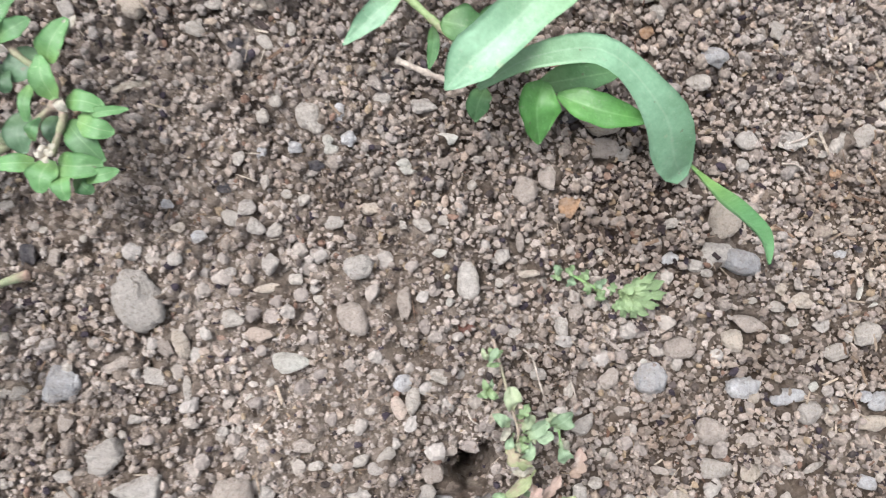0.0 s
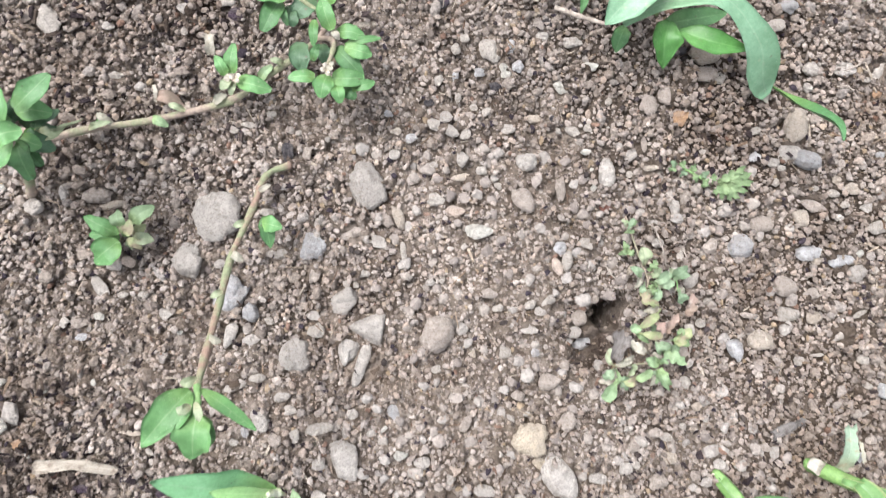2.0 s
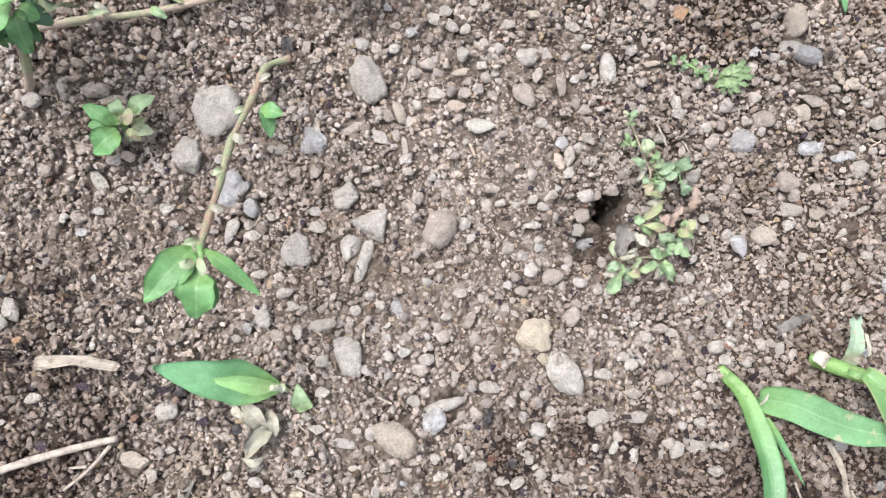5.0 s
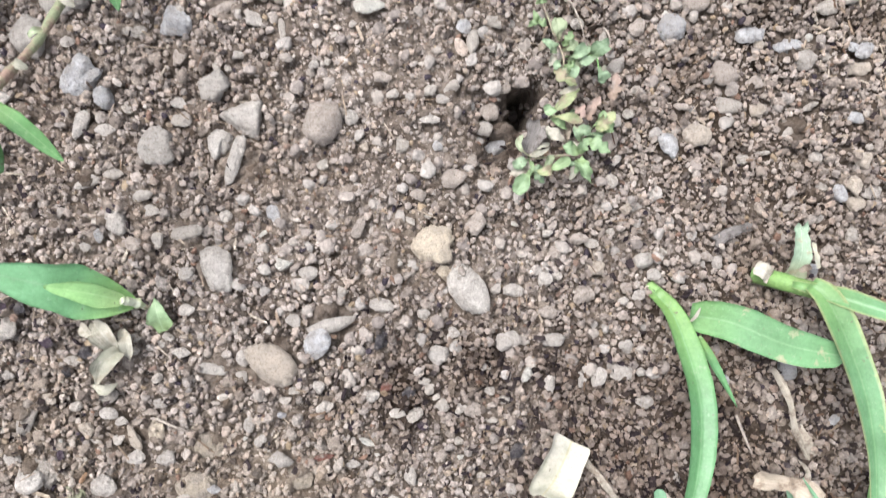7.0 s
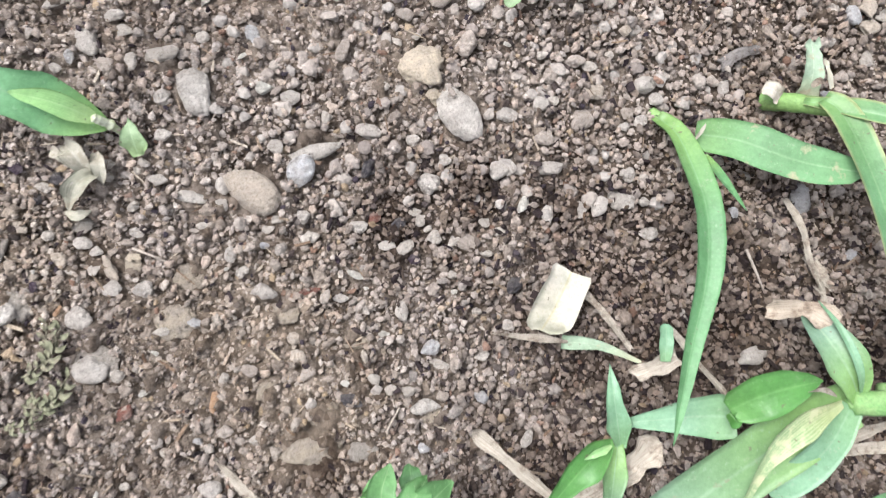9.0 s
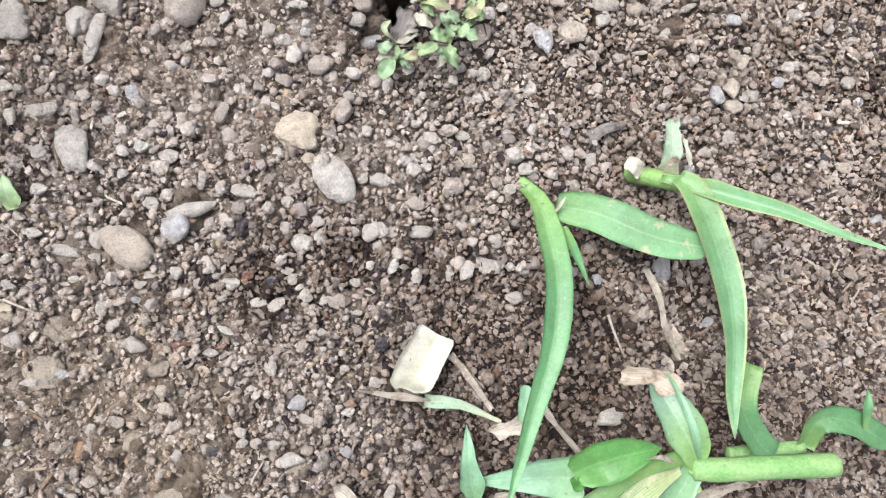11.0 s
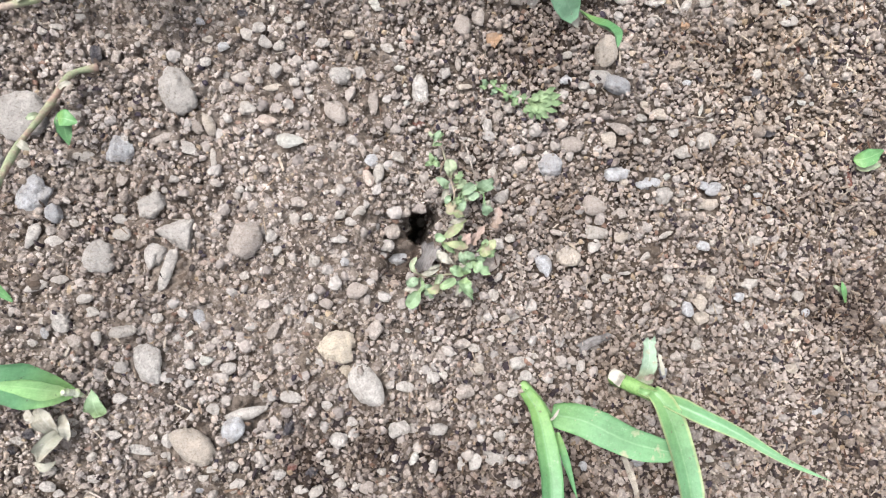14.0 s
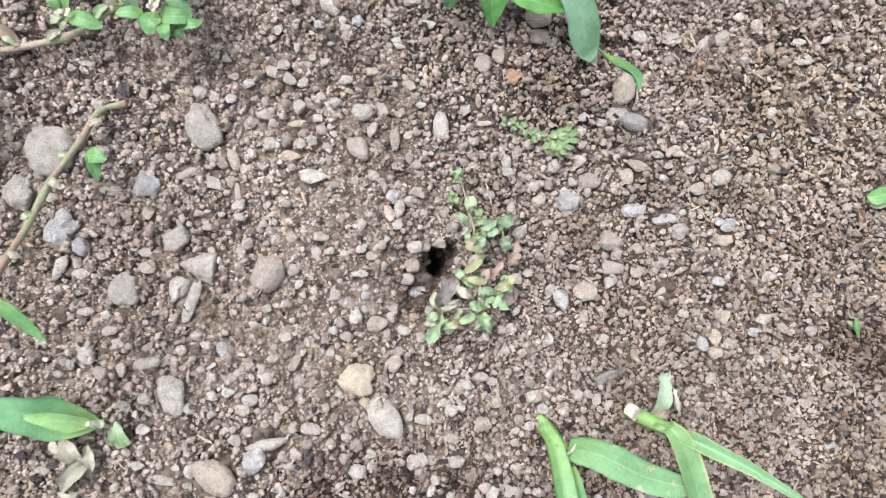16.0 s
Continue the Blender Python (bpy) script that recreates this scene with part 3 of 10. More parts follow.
def tube_mesh(name, radius, points, mat, taper=0.7, knots=0.0):
    """A round stem along points."""
    COUNT[0] += 1
    r = np.random.default_rng(COUNT[0])
    n, m = 8 * len(points), 9
    p = spline(points, n)
    t = np.gradient(p, axis=0)
    t /= np.linalg.norm(t, axis=1)[:, None] + 1e-9
    side = np.cross(t, (0.1, 0.05, 1))
    side /= np.linalg.norm(side, axis=1)[:, None] + 1e-9
    up = np.cross(side, t)
    s = np.linspace(0, 1, n)
    rad = radius * (1 - (1 - taper) * s) * (1 + (0.09 if knots > 0.1 else 0.015) * (np.sin(21 * s + r.uniform(0, 6)) + np.sin(37 * s + r.uniform(0, 6))) + knots * np.maximum(np.cos(2 * np.pi * s * (len(points) - 1)), 0) ** 12)
    a = np.linspace(0, 2 * np.pi, m, endpoint=False)
    ring = p[:, None] + rad[:, None, None] * (np.cos(a)[None, :, None] * side[:, None] + np.sin(a)[None, :, None] * up[:, None])
    co = np.concatenate([ring.reshape(-1, 3), p[:1] - t[:1] * radius * 0.4, p[-1:] + t[-1:] * radius * 0.4]) * MM
    g = np.arange(n * m).reshape(n, m)
    nx = np.roll(g, -1, axis=1)
    quads = np.stack([g[:-1], g[1:], nx[1:], nx[:-1]], -1).reshape(-1, 4)
    tri = [(g[0, i], nx[0, i], n * m) for i in range(m)] + [(nx[-1, i], g[-1, i], n * m + 1) for i in range(m)]
    me = bpy.data.meshes.new(name)
    me.from_pydata(co.tolist(), [], [tuple(int(k) for k in q) for q in quads.tolist()] + [tuple(int(k) for k in q) for q in tri])
    me.polygons.foreach_set("use_smooth", np.full(len(me.polygons), True))
    me.materials.append(PLANT[mat])
    return me


def plant(name, x, y, label, category="plant", group=""):
    ob = new(name)
    ob.empty_display_size = 0.004
    ob.location = (x * MM, y * MM, float(ground_z(x, y)) * MM)
    return tagged(ob, label, category, group)


def under(parent, ob):
    ob.parent = parent
    ob.matrix_parent_inverse = Matrix.Translation(-parent.location)
    return ob


def leaf(parent, shape, width, mat, *points, fold=0.25, lean=0.0, ripple=0.06, label="", name="leaf"):
    ob = under(parent, new(name, leaf_mesh(name, shape, width, points, mat, fold, lean, ripple)))
    return tagged(ob, label)


def stem(parent, radius, mat, *points, taper=0.7, knots=0.25, label="", name="stem"):
    ob = under(parent, new(name, tube_mesh(name, radius, points, mat, taper, knots)))
    return tagged(ob, label)


def scrap(name, label, category, shape, width, mat, *points, fold=0.2, lean=0.0, ripple=0.08, thick=0.3, group=""):
    """A loose flat piece of litter lying on the soil."""
    ob = new(name, leaf_mesh(name, shape, width, points, mat, fold, lean, ripple, thick))
    return tagged(ob, label, category, group)


def strand(name, label, category, radius, mat, *points, taper=0.6, group="", knots=0.1):
    ob = new(name, tube_mesh(name, radius, points, mat, taper, knots))
    return tagged(ob, label, category, group)


def moss_sprig(x, y, turn, length):
    """A dry feathery sprig of moss: a thin stem with curled leaflets on both sides."""
    COUNT[0] += 1
    r = np.random.default_rng(COUNT[0])
    z = float(ground_z(x, y)) + 1.2
    a = radians(turn)
    this = plant("dry_moss_sprig", x, y, "grey-green dry feathery moss sprig on soil", "moss", "dry moss sprigs")
    line = [(x + length * s * math.cos(a + 0.5 * s) , y + length * s * math.sin(a + 0.5 * s), z + 1.6 * math.sin(3.1 * s)) for s in (0, 0.35, 0.7, 1.0)]
    stem(this, 0.22, "moss", *line, knots=0.0)
    for k, p in enumerate(spline(line, 9)[1:]):
        b = a + (0.9 if k % 2 else -0.9) + r.uniform(-0.3, 0.3)
        far = length * r.uniform(0.22, 0.36)
        leaf(this, "oval", far * 0.42, "moss", tuple(p), (p[0] + 0.6 * far * math.cos(b), p[1] + 0.6 * far * math.sin(b), p[2] + 0.7), (p[0] + far * math.cos(b + 0.4), p[1] + far * math.sin(b + 0.4), p[2] + 0.2), fold=0.5, ripple=0.1)
    return this


# ---- the ground: one sheet of soil, finely modelled where the camera passes ----
def axis_steps(lo, hi, fine):
    inner = np.arange(lo, hi + fine, fine)
    far = np.array([15, 40, 90, 180, 400, 1000, 3000, 10000, 60000.0])
    return np.concatenate([lo - far[::-1], inner, inner[-1] + far])


STEP = 0.5
gx, gy = axis_steps(-130, 140, STEP), axis_steps(-100, 125, STEP)
X, Y = np.meshgrid(gx, gy)
Z = ground_z(X, Y)


def blurred(a, times):
    for _ in range(times):
        a = (a + np.roll(a, 1, 0) + np.roll(a, -1, 0) + np.roll(a, 1, 1) + np.roll(a, -1, 1)) / 5
    return a / a.std()


def clods(n, lo, hi, high):
    """Height of many broken, angular lumps pressed into the soil."""
    ny, nx = Z.shape
    out = np.zeros(Z.shape)
    x, y = rng.uniform(-128, 138, n), rng.uniform(-98, 123, n)
    r = lo + (hi - lo) * rng.beta(1.0, 2.5, n)
    ci, cj = np.searchsorted(gx, x), np.searchsorted(gy, y)
    w = int(hi * 1.3 / STEP) + 1
    ang = np.sort(rng.uniform(0, 2 * np.pi, (n, 6)), 1) * 0.35 + np.arange(6) * (2 * np.pi / 6) * 0.9
    far = rng.uniform(0.65, 1.1, (n, 6))
    tilt = rng.normal(0, 0.3, (n, 2))
    top = rng.uniform(0.5, 1.2, n) * high
    for dj in range(-w, w + 1):
        for di in range(-w, w + 1):
            i, j = np.clip(ci + di, 0, nx - 1), np.clip(cj + dj, 0, ny - 1)
            dx, dy = (gx[i] - x) / r, (gy[j] - y) / r
            d = np.max((dx[:, None] * np.cos(ang) + dy[:, None] * np.sin(ang)) / far, 1)
            h = r * top * np.clip((1 - d) * 2.2, 0, 1) ** 0.7 * (1 + tilt[:, 0] * dx + tilt[:, 1] * dy)
            np.maximum.at(out, (j, i), np.where(d < 1, h, 0))
    return out


crumbly = 0.07 * blurred(rng.normal(size=Z.shape), 1) + 0.12 * blurred(rng.normal(size=Z.shape), 5) + 0.22 * blurred(rng.normal(size=Z.shape), 20)
crumbly += clods(30000, 0.6, 2.2, 1.1) - 0.7
for cx, cy, r, deep in PITS:
    if deep > 10:
        crumbly *= 1 - 0.9 * np.exp(-((np.hypot(X - cx, Y - cy) / (1.1 * r)) ** 4))
Z = Z + np.where((X > -130) & (X < 140) & (Y > -100) & (Y < 125), crumbly, 0)


def soil_top(x, y):
    """Height of the clods at places inside the plot, in millimetres."""
    return Z[np.clip(np.searchsorted(gy, y), 0, len(gy) - 1), np.clip(np.searchsorted(gx, x), 0, len(gx) - 1)]


idx = np.arange(X.size).reshape(X.shape)
quads = np.stack([idx[:-1, :-1], idx[:-1, 1:], idx[1:, 1:], idx[1:, :-1]], -1).reshape(-1)
ground = new("ground", mesh_of("ground", np.stack([X, Y, Z], -1).reshape(-1, 3) * MM, quads, 4))
ground.data.materials.append(SOIL)
tagged(ground, "dry grey-brown crumbly soil strewn with grit", "ground", kind="structure")

# ---- stones, chips and crumbs lying on the soil ----
pebble(-32.4, 52.5, 11.0, 7.2, 108, "grey", "large oval dull grey pebble sunk in soil", rough=0.85)
pebble(-61.5, 46.4, 11.5, 10.3, 18, "grey", "large angular dull grey pebble sunk in soil", rough=1.5)
pebble(-67.0, 38.0, 6.7, 6.0, 178, "grey", "medium-sized angular dull grey pebble sunk in soil", rough=1.5)
pebble(-43.2, 40.4, 5.5, 5.0, 178, "blue", "medium-sized angular cool blue-grey pebble sunk in soil", rough=1.5)
pebble(-59.2, 31.4, 8.6, 6.0, 58, "blue", "large angular cool blue-grey pebble sunk in soil", rough=1.5)
pebble(-55.8, 27.5, 4.5, 3.6, 88, "blue", "medium-sized angular cool blue-grey pebble sunk in soil", rough=1.5)
pebble(-37.4, 29.8, 6.7, 5.5, 178, "grey", "medium-sized angular dull grey pebble sunk in soil", rough=1.5)
pebble(-32.1, 24.6, 6.7, 5.4, 178, "grey", "medium-sized angular dull grey pebble sunk in soil", rough=1.5)
pebble(-37.2, 19.9, 5.7, 4.5, 88, "grey", "medium-sized angular dull grey pebble sunk in soil", rough=1.5)
pebble(-47.3, 19.5, 7.2, 6.6, 28, "grey", "medium-sized angular dull grey pebble sunk in soil", rough=1.5)
pebble(-43.0, 23.7, 3.8, 3.1, 178, "pale", "small rounded pale beige pebble sunk in soil")
pebble(-43.7, 26.7, 3.1, 2.4, 178, "grey", "small oval dull grey pebble sunk in soil")
pebble(-19.6, 22.5, 7.7, 6.9, 88, "brown", "large rounded earthy brown pebble sunk in soil", rough=0.85)
pebble(-19.1, 49.2, 4.1, 3.6, 178, "pale", "small rounded pale beige pebble sunk in soil")
pebble(-14.7, 46.9, 5.3, 2.6, 178, "pink", "medium-sized long pinkish buff pebble sunk in soil")
pebble(-10.9, 42.6, 4.8, 3.3, 163, "white", "medium-sized angular chalk-white stone chip on soil", rough=1.4, flat=0.6, lift=0.3, name="white_chip", category="stone", group="white chips on the soil")
pebble(-26.4, 46.0, 5.0, 2.4, 116, "tan", "medium-sized long yellowish tan pebble sunk in soil")
pebble(-28.8, 45.2, 4.3, 2.2, 133, "brown", "medium-sized long earthy brown pebble sunk in soil")
pebble(-0.2, 56.7, 5.4, 4.8, 178, "grey", "medium-sized rounded dull grey pebble sunk in soil", rough=0.85)
pebble(-1.2, 49.4, 5.4, 3.9, 128, "brown", "medium-sized oval earthy brown pebble sunk in soil", rough=0.85)
pebble(-6.1, 51.9, 2.2, 1.9, 178, "pale", "small rounded pale beige pebble sunk in soil")
pebble(16.5, 53.9, 6.6, 4.1, 93, "grey", "medium-sized oval dull grey pebble sunk in soil", rough=0.85)
pebble(6.7, 50.4, 5.5, 2.0, 86, "brown", "medium-sized long earthy brown pebble sunk in soil")
pebble(11.9, 39.8, 5.0, 2.6, 150, "pale", "medium-sized long pale beige pebble sunk in soil")
pebble(7.7, 36.2, 4.3, 2.6, 76, "pale", "medium-sized oval pale beige pebble sunk in soil")
pebble(5.5, 35.3, 4.1, 2.2, 110, "pink", "small long pinkish buff pebble sunk in soil")
pebble(11.0, 24.4, 4.1, 3.6, 178, "brown", "small rounded earthy brown pebble sunk in soil")
pebble(12.5, 18.8, 5.5, 3.0, 178, "blue", "medium-sized long cool blue-grey pebble sunk in soil")
pebble(44.7, 38.2, 5.4, 4.8, 178, "blue", "medium-sized rounded cool blue-grey pebble sunk in soil", rough=0.85)
pebble(33.9, 31.7, 5.0, 3.1, 43, "grey", "medium-sized oval dull grey pebble sunk in soil", rough=0.85)
pebble(13.1, 28.4, 4.1, 3.1, 18, "brown", "small oval earthy brown pebble sunk in soil")
pebble(9.5, 21.1, 3.6, 2.9, 178, "grey", "small rounded dull grey pebble sunk in soil")
pebble(59.4, 56.5, 7.2, 4.8, 163, "blue", "medium-sized angular cool blue-grey pebble sunk in soil", rough=1.5)
pebble(56.1, 57.5, 6.0, 4.8, 178, "grey", "medium-sized oval dull grey pebble sunk in soil", rough=0.85)
pebble(57.1, 63.2, 6.9, 5.3, 58, "tan", "medium-sized oval yellowish tan pebble sunk in soil", rough=0.85)
pebble(25.7, 68.0, 4.5, 3.8, 58, "brown", "medium-sized rounded earthy brown pebble sunk in soil")
pebble(29.2, 69.9, 4.8, 3.1, 93, "brown", "medium-sized oval earthy brown pebble sunk in soil")
pebble(52.1, 56.0, 3.1, 2.4, 178, "grey", "small oval dull grey pebble sunk in soil")
pebble(54.3, 54.9, 2.2, 1.7, 178, "grey", "small oval dull grey pebble sunk in soil")
pebble(48.1, 57.0, 3.3, 2.2, 178, "blue", "small oval cool blue-grey pebble sunk in soil")
pebble(49.5, 43.1, 5.5, 3.6, 178, "brown", "medium-sized oval earthy brown pebble sunk in soil", rough=0.85)
pebble(57.6, 44.2, 4.8, 4.1, 178, "tan", "medium-sized rounded yellowish tan pebble sunk in soil")
pebble(60.0, 46.7, 5.5, 2.5, 150, "brown", "medium-sized long earthy brown pebble sunk in soil")
pebble(65.2, 49.1, 3.3, 1.9, 168, "pale", "small oval pale beige pebble sunk in soil")
pebble(69.3, 50.3, 3.8, 3.1, 178, "tan", "small rounded yellowish tan pebble sunk in soil")
pebble(54.3, 29.7, 5.5, 4.1, 178, "brown", "medium-sized oval earthy brown pebble sunk in soil", rough=0.85)
pebble(48.7, 18.5, 5.0, 4.3, 178, "tan", "medium-sized rounded yellowish tan pebble sunk in soil", rough=0.85)
pebble(43.1, 16.9, 5.0, 3.3, 103, "blue", "medium-sized oval cool blue-grey pebble sunk in soil", rough=0.85)
pebble(54.7, 24.0, 5.5, 3.1, 178, "pale", "medium-sized long pale beige pebble sunk in soil")
pebble(66.6, 35.0, 5.5, 3.1, 178, "blue", "medium-sized long cool blue-grey pebble sunk in soil")
pebble(60.6, 37.1, 3.6, 3.1, 178, "blue", "small rounded cool blue-grey pebble sunk in soil")
pebble(60.2, 28.2, 3.8, 2.6, 178, "brown", "small oval earthy brown pebble sunk in soil")
pebble(-107.6, 48.7, 5.0, 4.5, 178, "brown", "medium-sized rounded earthy brown pebble sunk in soil", rough=0.85)
pebble(-95.2, 49.2, 4.8, 4.1, 178, "grey", "medium-sized rounded dull grey pebble sunk in soil")
pebble(-114.1, 47.3, 5.0, 2.6, 8, "pale", "medium-sized long pale beige pebble sunk in soil")
pebble(-116.7, 37.2, 6.2, 3.8, 8, "pale", "medium-sized oval pale beige pebble sunk in soil", rough=0.85)
pebble(-112.7, 43.4, 3.6, 2.6, 178, "grey", "small oval dull grey pebble sunk in soil")
pebble(-104.5, 42.0, 2.9, 2.2, 178, "pale", "small oval pale beige pebble sunk in soil")
pebble(-102.5, 52.6, 3.6, 2.4, 178, "white", "small angular chalk-white stone chip on soil", rough=1.4, flat=0.6, lift=0.3, name="white_chip", category="stone", group="white chips on the soil")
pebble(-84.2, 51.3, 6.2, 3.3, 13, "brown", "medium-sized long earthy brown pebble sunk in soil")
pebble(-81.4, 49.3, 5.5, 1.8, 13, "tan", "medium-sized long yellowish tan pebble sunk in soil")
pebble(-78.5, 38.3, 3.3, 2.4, 178, "pink", "small oval pinkish buff pebble sunk in soil")
pebble(-81.3, 37.8, 3.1, 2.4, 178, "grey", "small oval dull grey pebble sunk in soil")
pebble(-84.3, 33.8, 5.3, 2.6, 118, "grey", "medium-sized long dull grey pebble sunk in soil")
pebble(-71.8, 28.1, 3.0, 2.4, 178, "grey", "small oval dull grey pebble sunk in soil")
pebble(-87.9, 27.0, 4.1, 2.6, 178, "brown", "small oval earthy brown pebble sunk in soil")
pebble(-102.7, 16.1, 2.2, 1.7, 178, "white", "small oval chalk-white stone chip on soil", rough=1.4, flat=0.6, lift=0.3, name="white_chip", category="stone", group="white chips on the soil")
pebble(-117.4, 17.9, 3.8, 2.4, 123, "grey", "small oval dull grey pebble sunk in soil")
pebble(-100.8, 9.7, 4.5, 3.1, 93, "grey", "medium-sized oval dull grey pebble sunk in soil")
pebble(-108.5, 7.8, 5.0, 2.6, 178, "grey", "medium-sized long dull grey pebble sunk in soil")
pebble(-103.1, 7.8, 4.1, 3.3, 78, "white", "small angular chalk-white stone chip on soil", rough=1.4, flat=0.6, lift=0.3, name="white_chip", category="stone", group="white chips on the soil")
pebble(-110.2, 22.2, 2.9, 2.4, 178, "grey", "small rounded dull grey pebble sunk in soil")
pebble(-115.2, -10.0, 4.8, 2.9, 28, "pale", "medium-sized angular pale beige pebble sunk in soil", rough=1.5)
pebble(-72.9, -10.4, 4.3, 4.1, 178, "grey", "medium-sized rounded dull grey pebble sunk in soil")
pebble(-70.7, -7.3, 2.6, 2.2, 178, "dark", "small near-black crumb of charred matter on soil", rough=1.6, name="charred_crumb", category="crumb", group="dark crumbs on the soil")
pebble(-50.7, 39.2, 5.5, 2.2, 173, "pale", "medium-sized long pale beige pebble sunk in soil")
pebble(-25.6, 39.1, 4.1, 1.7, 98, "pale", "small long pale beige pebble sunk in soil")
pebble(-43.4, 34.8, 4.8, 2.4, 78, "brown", "medium-sized long earthy brown pebble sunk in soil")
pebble(-54.3, 6.5, 5.0, 4.1, 93, "grey", "medium-sized rounded dull grey pebble sunk in soil", rough=0.85)
pebble(-51.7, 2.5, 4.5, 2.9, 88, "brown", "medium-sized oval earthy brown pebble sunk in soil")
pebble(-43.0, 4.2, 5.5, 3.1, 16, "pale", "medium-sized angular pale beige pebble sunk in soil", rough=1.5)
pebble(-38.4, -1.8, 8.9, 6.0, 113, "grey", "large oval dull grey pebble sunk in soil", rough=0.85)
pebble(-27.3, -1.8, 3.3, 2.6, 178, "white", "small oval chalk-white stone chip on soil", rough=1.4, flat=0.6, lift=0.3, name="white_chip", category="stone", group="white chips on the soil")
pebble(-43.5, -2.7, 2.9, 2.4, 178, "grey", "small rounded dull grey pebble sunk in soil")
pebble(-34.4, 16.5, 9.6, 2.6, 70, "grey", "large long dull grey pebble sunk in soil")
pebble(-43.4, -8.7, 3.1, 2.4, 178, "grey", "small oval dull grey pebble sunk in soil")
pebble(-16.4, -5.5, 2.9, 2.4, 178, "pink", "small rounded pinkish buff pebble sunk in soil")
pebble(-19.2, -12.6, 9.6, 2.6, 13, "grey", "large long dull grey pebble sunk in soil")
pebble(-25.8, -11.5, 3.3, 2.9, 178, "grey", "small rounded dull grey pebble sunk in soil")
pebble(-29.7, -18.5, 10.5, 6.5, 143, "tan", "large oval yellowish tan pebble sunk in soil", rough=0.85)
pebble(-10.7, -15.8, 4.3, 2.9, 78, "dark", "medium-sized near-black crumb of charred matter on soil", rough=1.6, name="charred_crumb", category="crumb", group="dark crumbs on the soil")
pebble(-44.5, -15.9, 3.3, 2.2, 178, "grey", "small oval dull grey pebble sunk in soil")
pebble(-39.4, -19.2, 5.3, 2.2, 173, "grey", "medium-sized long dull grey pebble sunk in soil")
pebble(-34.5, -17.6, 3.3, 2.6, 98, "grey", "small oval dull grey pebble sunk in soil")
pebble(-0.4, 1.0, 7.9, 6.2, 8, "ochre", "large ochre-yellow crumbly lump of earth on soil", rough=1.9, flat=0.5, name="earth_crumb", category="crumb", group="")
pebble(1.0, -4.3, 4.1, 3.1, 178, "ochre", "small ochre-yellow crumbly lump of earth on soil", rough=1.9, flat=0.5, name="earth_crumb", category="crumb", group="")
pebble(5.5, -8.2, 9.6, 6.5, 120, "grey", "large oval dull grey pebble sunk in soil", rough=0.85)
pebble(32.0, 65.2, 3.6, 3.1, 178, "orange", "small rusty orange crumbly lump of earth on soil", rough=1.9, flat=0.5, name="earth_crumb", category="crumb", group="")
pebble(15.8, 47.3, 2.9, 1.7, 178, "red", "small red-brown papery flake on the soil", rough=1.6, flat=0.3, name="plant_flake", category="litter", group="dark flakes on the soil")
pebble(-105.1, -17.5, 2.4, 2.0, 178, "dark", "small near-black crumb of charred matter on soil", rough=1.6, name="charred_crumb", category="crumb", group="dark crumbs on the soil")
pebble(-113.0, 20.6, 3.1, 2.4, 178, "dark", "small near-black crumb of charred matter on soil", rough=1.6, name="charred_crumb", category="crumb", group="dark crumbs on the soil")
pebble(-107.0, 18.6, 3.6, 2.9, 178, "dark", "small near-black crumb of charred matter on soil", rough=1.6, name="charred_crumb", category="crumb", group="dark crumbs on the soil")
pebble(-98.3, 31.5, 2.6, 2.2, 178, "purple", "small purple-black organic flake on the soil", rough=1.6, flat=0.3, name="plant_flake", category="litter", group="dark flakes on the soil")
pebble(-117.0, 28.7, 3.1, 2.6, 178, "dark", "small near-black crumb of charred matter on soil", rough=1.6, name="charred_crumb", category="crumb", group="dark crumbs on the soil")
pebble(-108.4, 27.2, 3.1, 2.6, 178, "dark", "small near-black crumb of charred matter on soil", rough=1.6, name="charred_crumb", category="crumb", group="dark crumbs on the soil")
pebble(-99.2, 66.6, 3.6, 2.9, 88, "dark", "small near-black crumb of charred matter on soil", rough=1.6, name="charred_crumb", category="crumb", group="dark crumbs on the soil")
pebble(-105.9, 33.4, 2.6, 1.4, 178, "dark", "small near-black crumb of charred matter on soil", rough=1.6, name="charred_crumb", category="crumb", group="dark crumbs on the soil")
pebble(-105.8, -6.6, 4.8, 3.3, 178, "dark", "medium-sized near-black crumb of charred matter on soil", rough=1.6, name="charred_crumb", category="crumb", group="dark crumbs on the soil")
pebble(-94.0, -2.2, 2.6, 1.9, 178, "red", "small red-brown papery flake on the soil", rough=1.6, flat=0.3, name="plant_flake", category="litter", group="dark flakes on the soil")
pebble(-88.6, -5.4, 4.3, 1.9, 168, "purple", "medium-sized purple-black organic flake on the soil", rough=1.6, flat=0.3, name="plant_flake", category="litter", group="dark flakes on the soil")
pebble(-117.0, -14.5, 2.9, 2.4, 88, "red", "small red-brown papery flake on the soil", rough=1.6, flat=0.3, name="plant_flake", category="litter", group="dark flakes on the soil")
pebble(80.7, 76.1, 5.3, 3.9, 30, "pale", "medium-sized oval pale beige pebble sunk in soil", rough=0.85)
pebble(76.7, 75.3, 5.1, 2.1, 50, "pale", "medium-sized long pale beige pebble sunk in soil")
pebble(100.8, 72.1, 4.6, 3.4, 0, "pale", "medium-sized oval pale beige pebble sunk in soil")
pebble(99.7, 76.1, 3.0, 2.1, 20, "white", "small oval chalk-white stone chip on soil", rough=1.4, flat=0.6, lift=0.3, name="white_chip", category="stone", group="white chips on the soil")
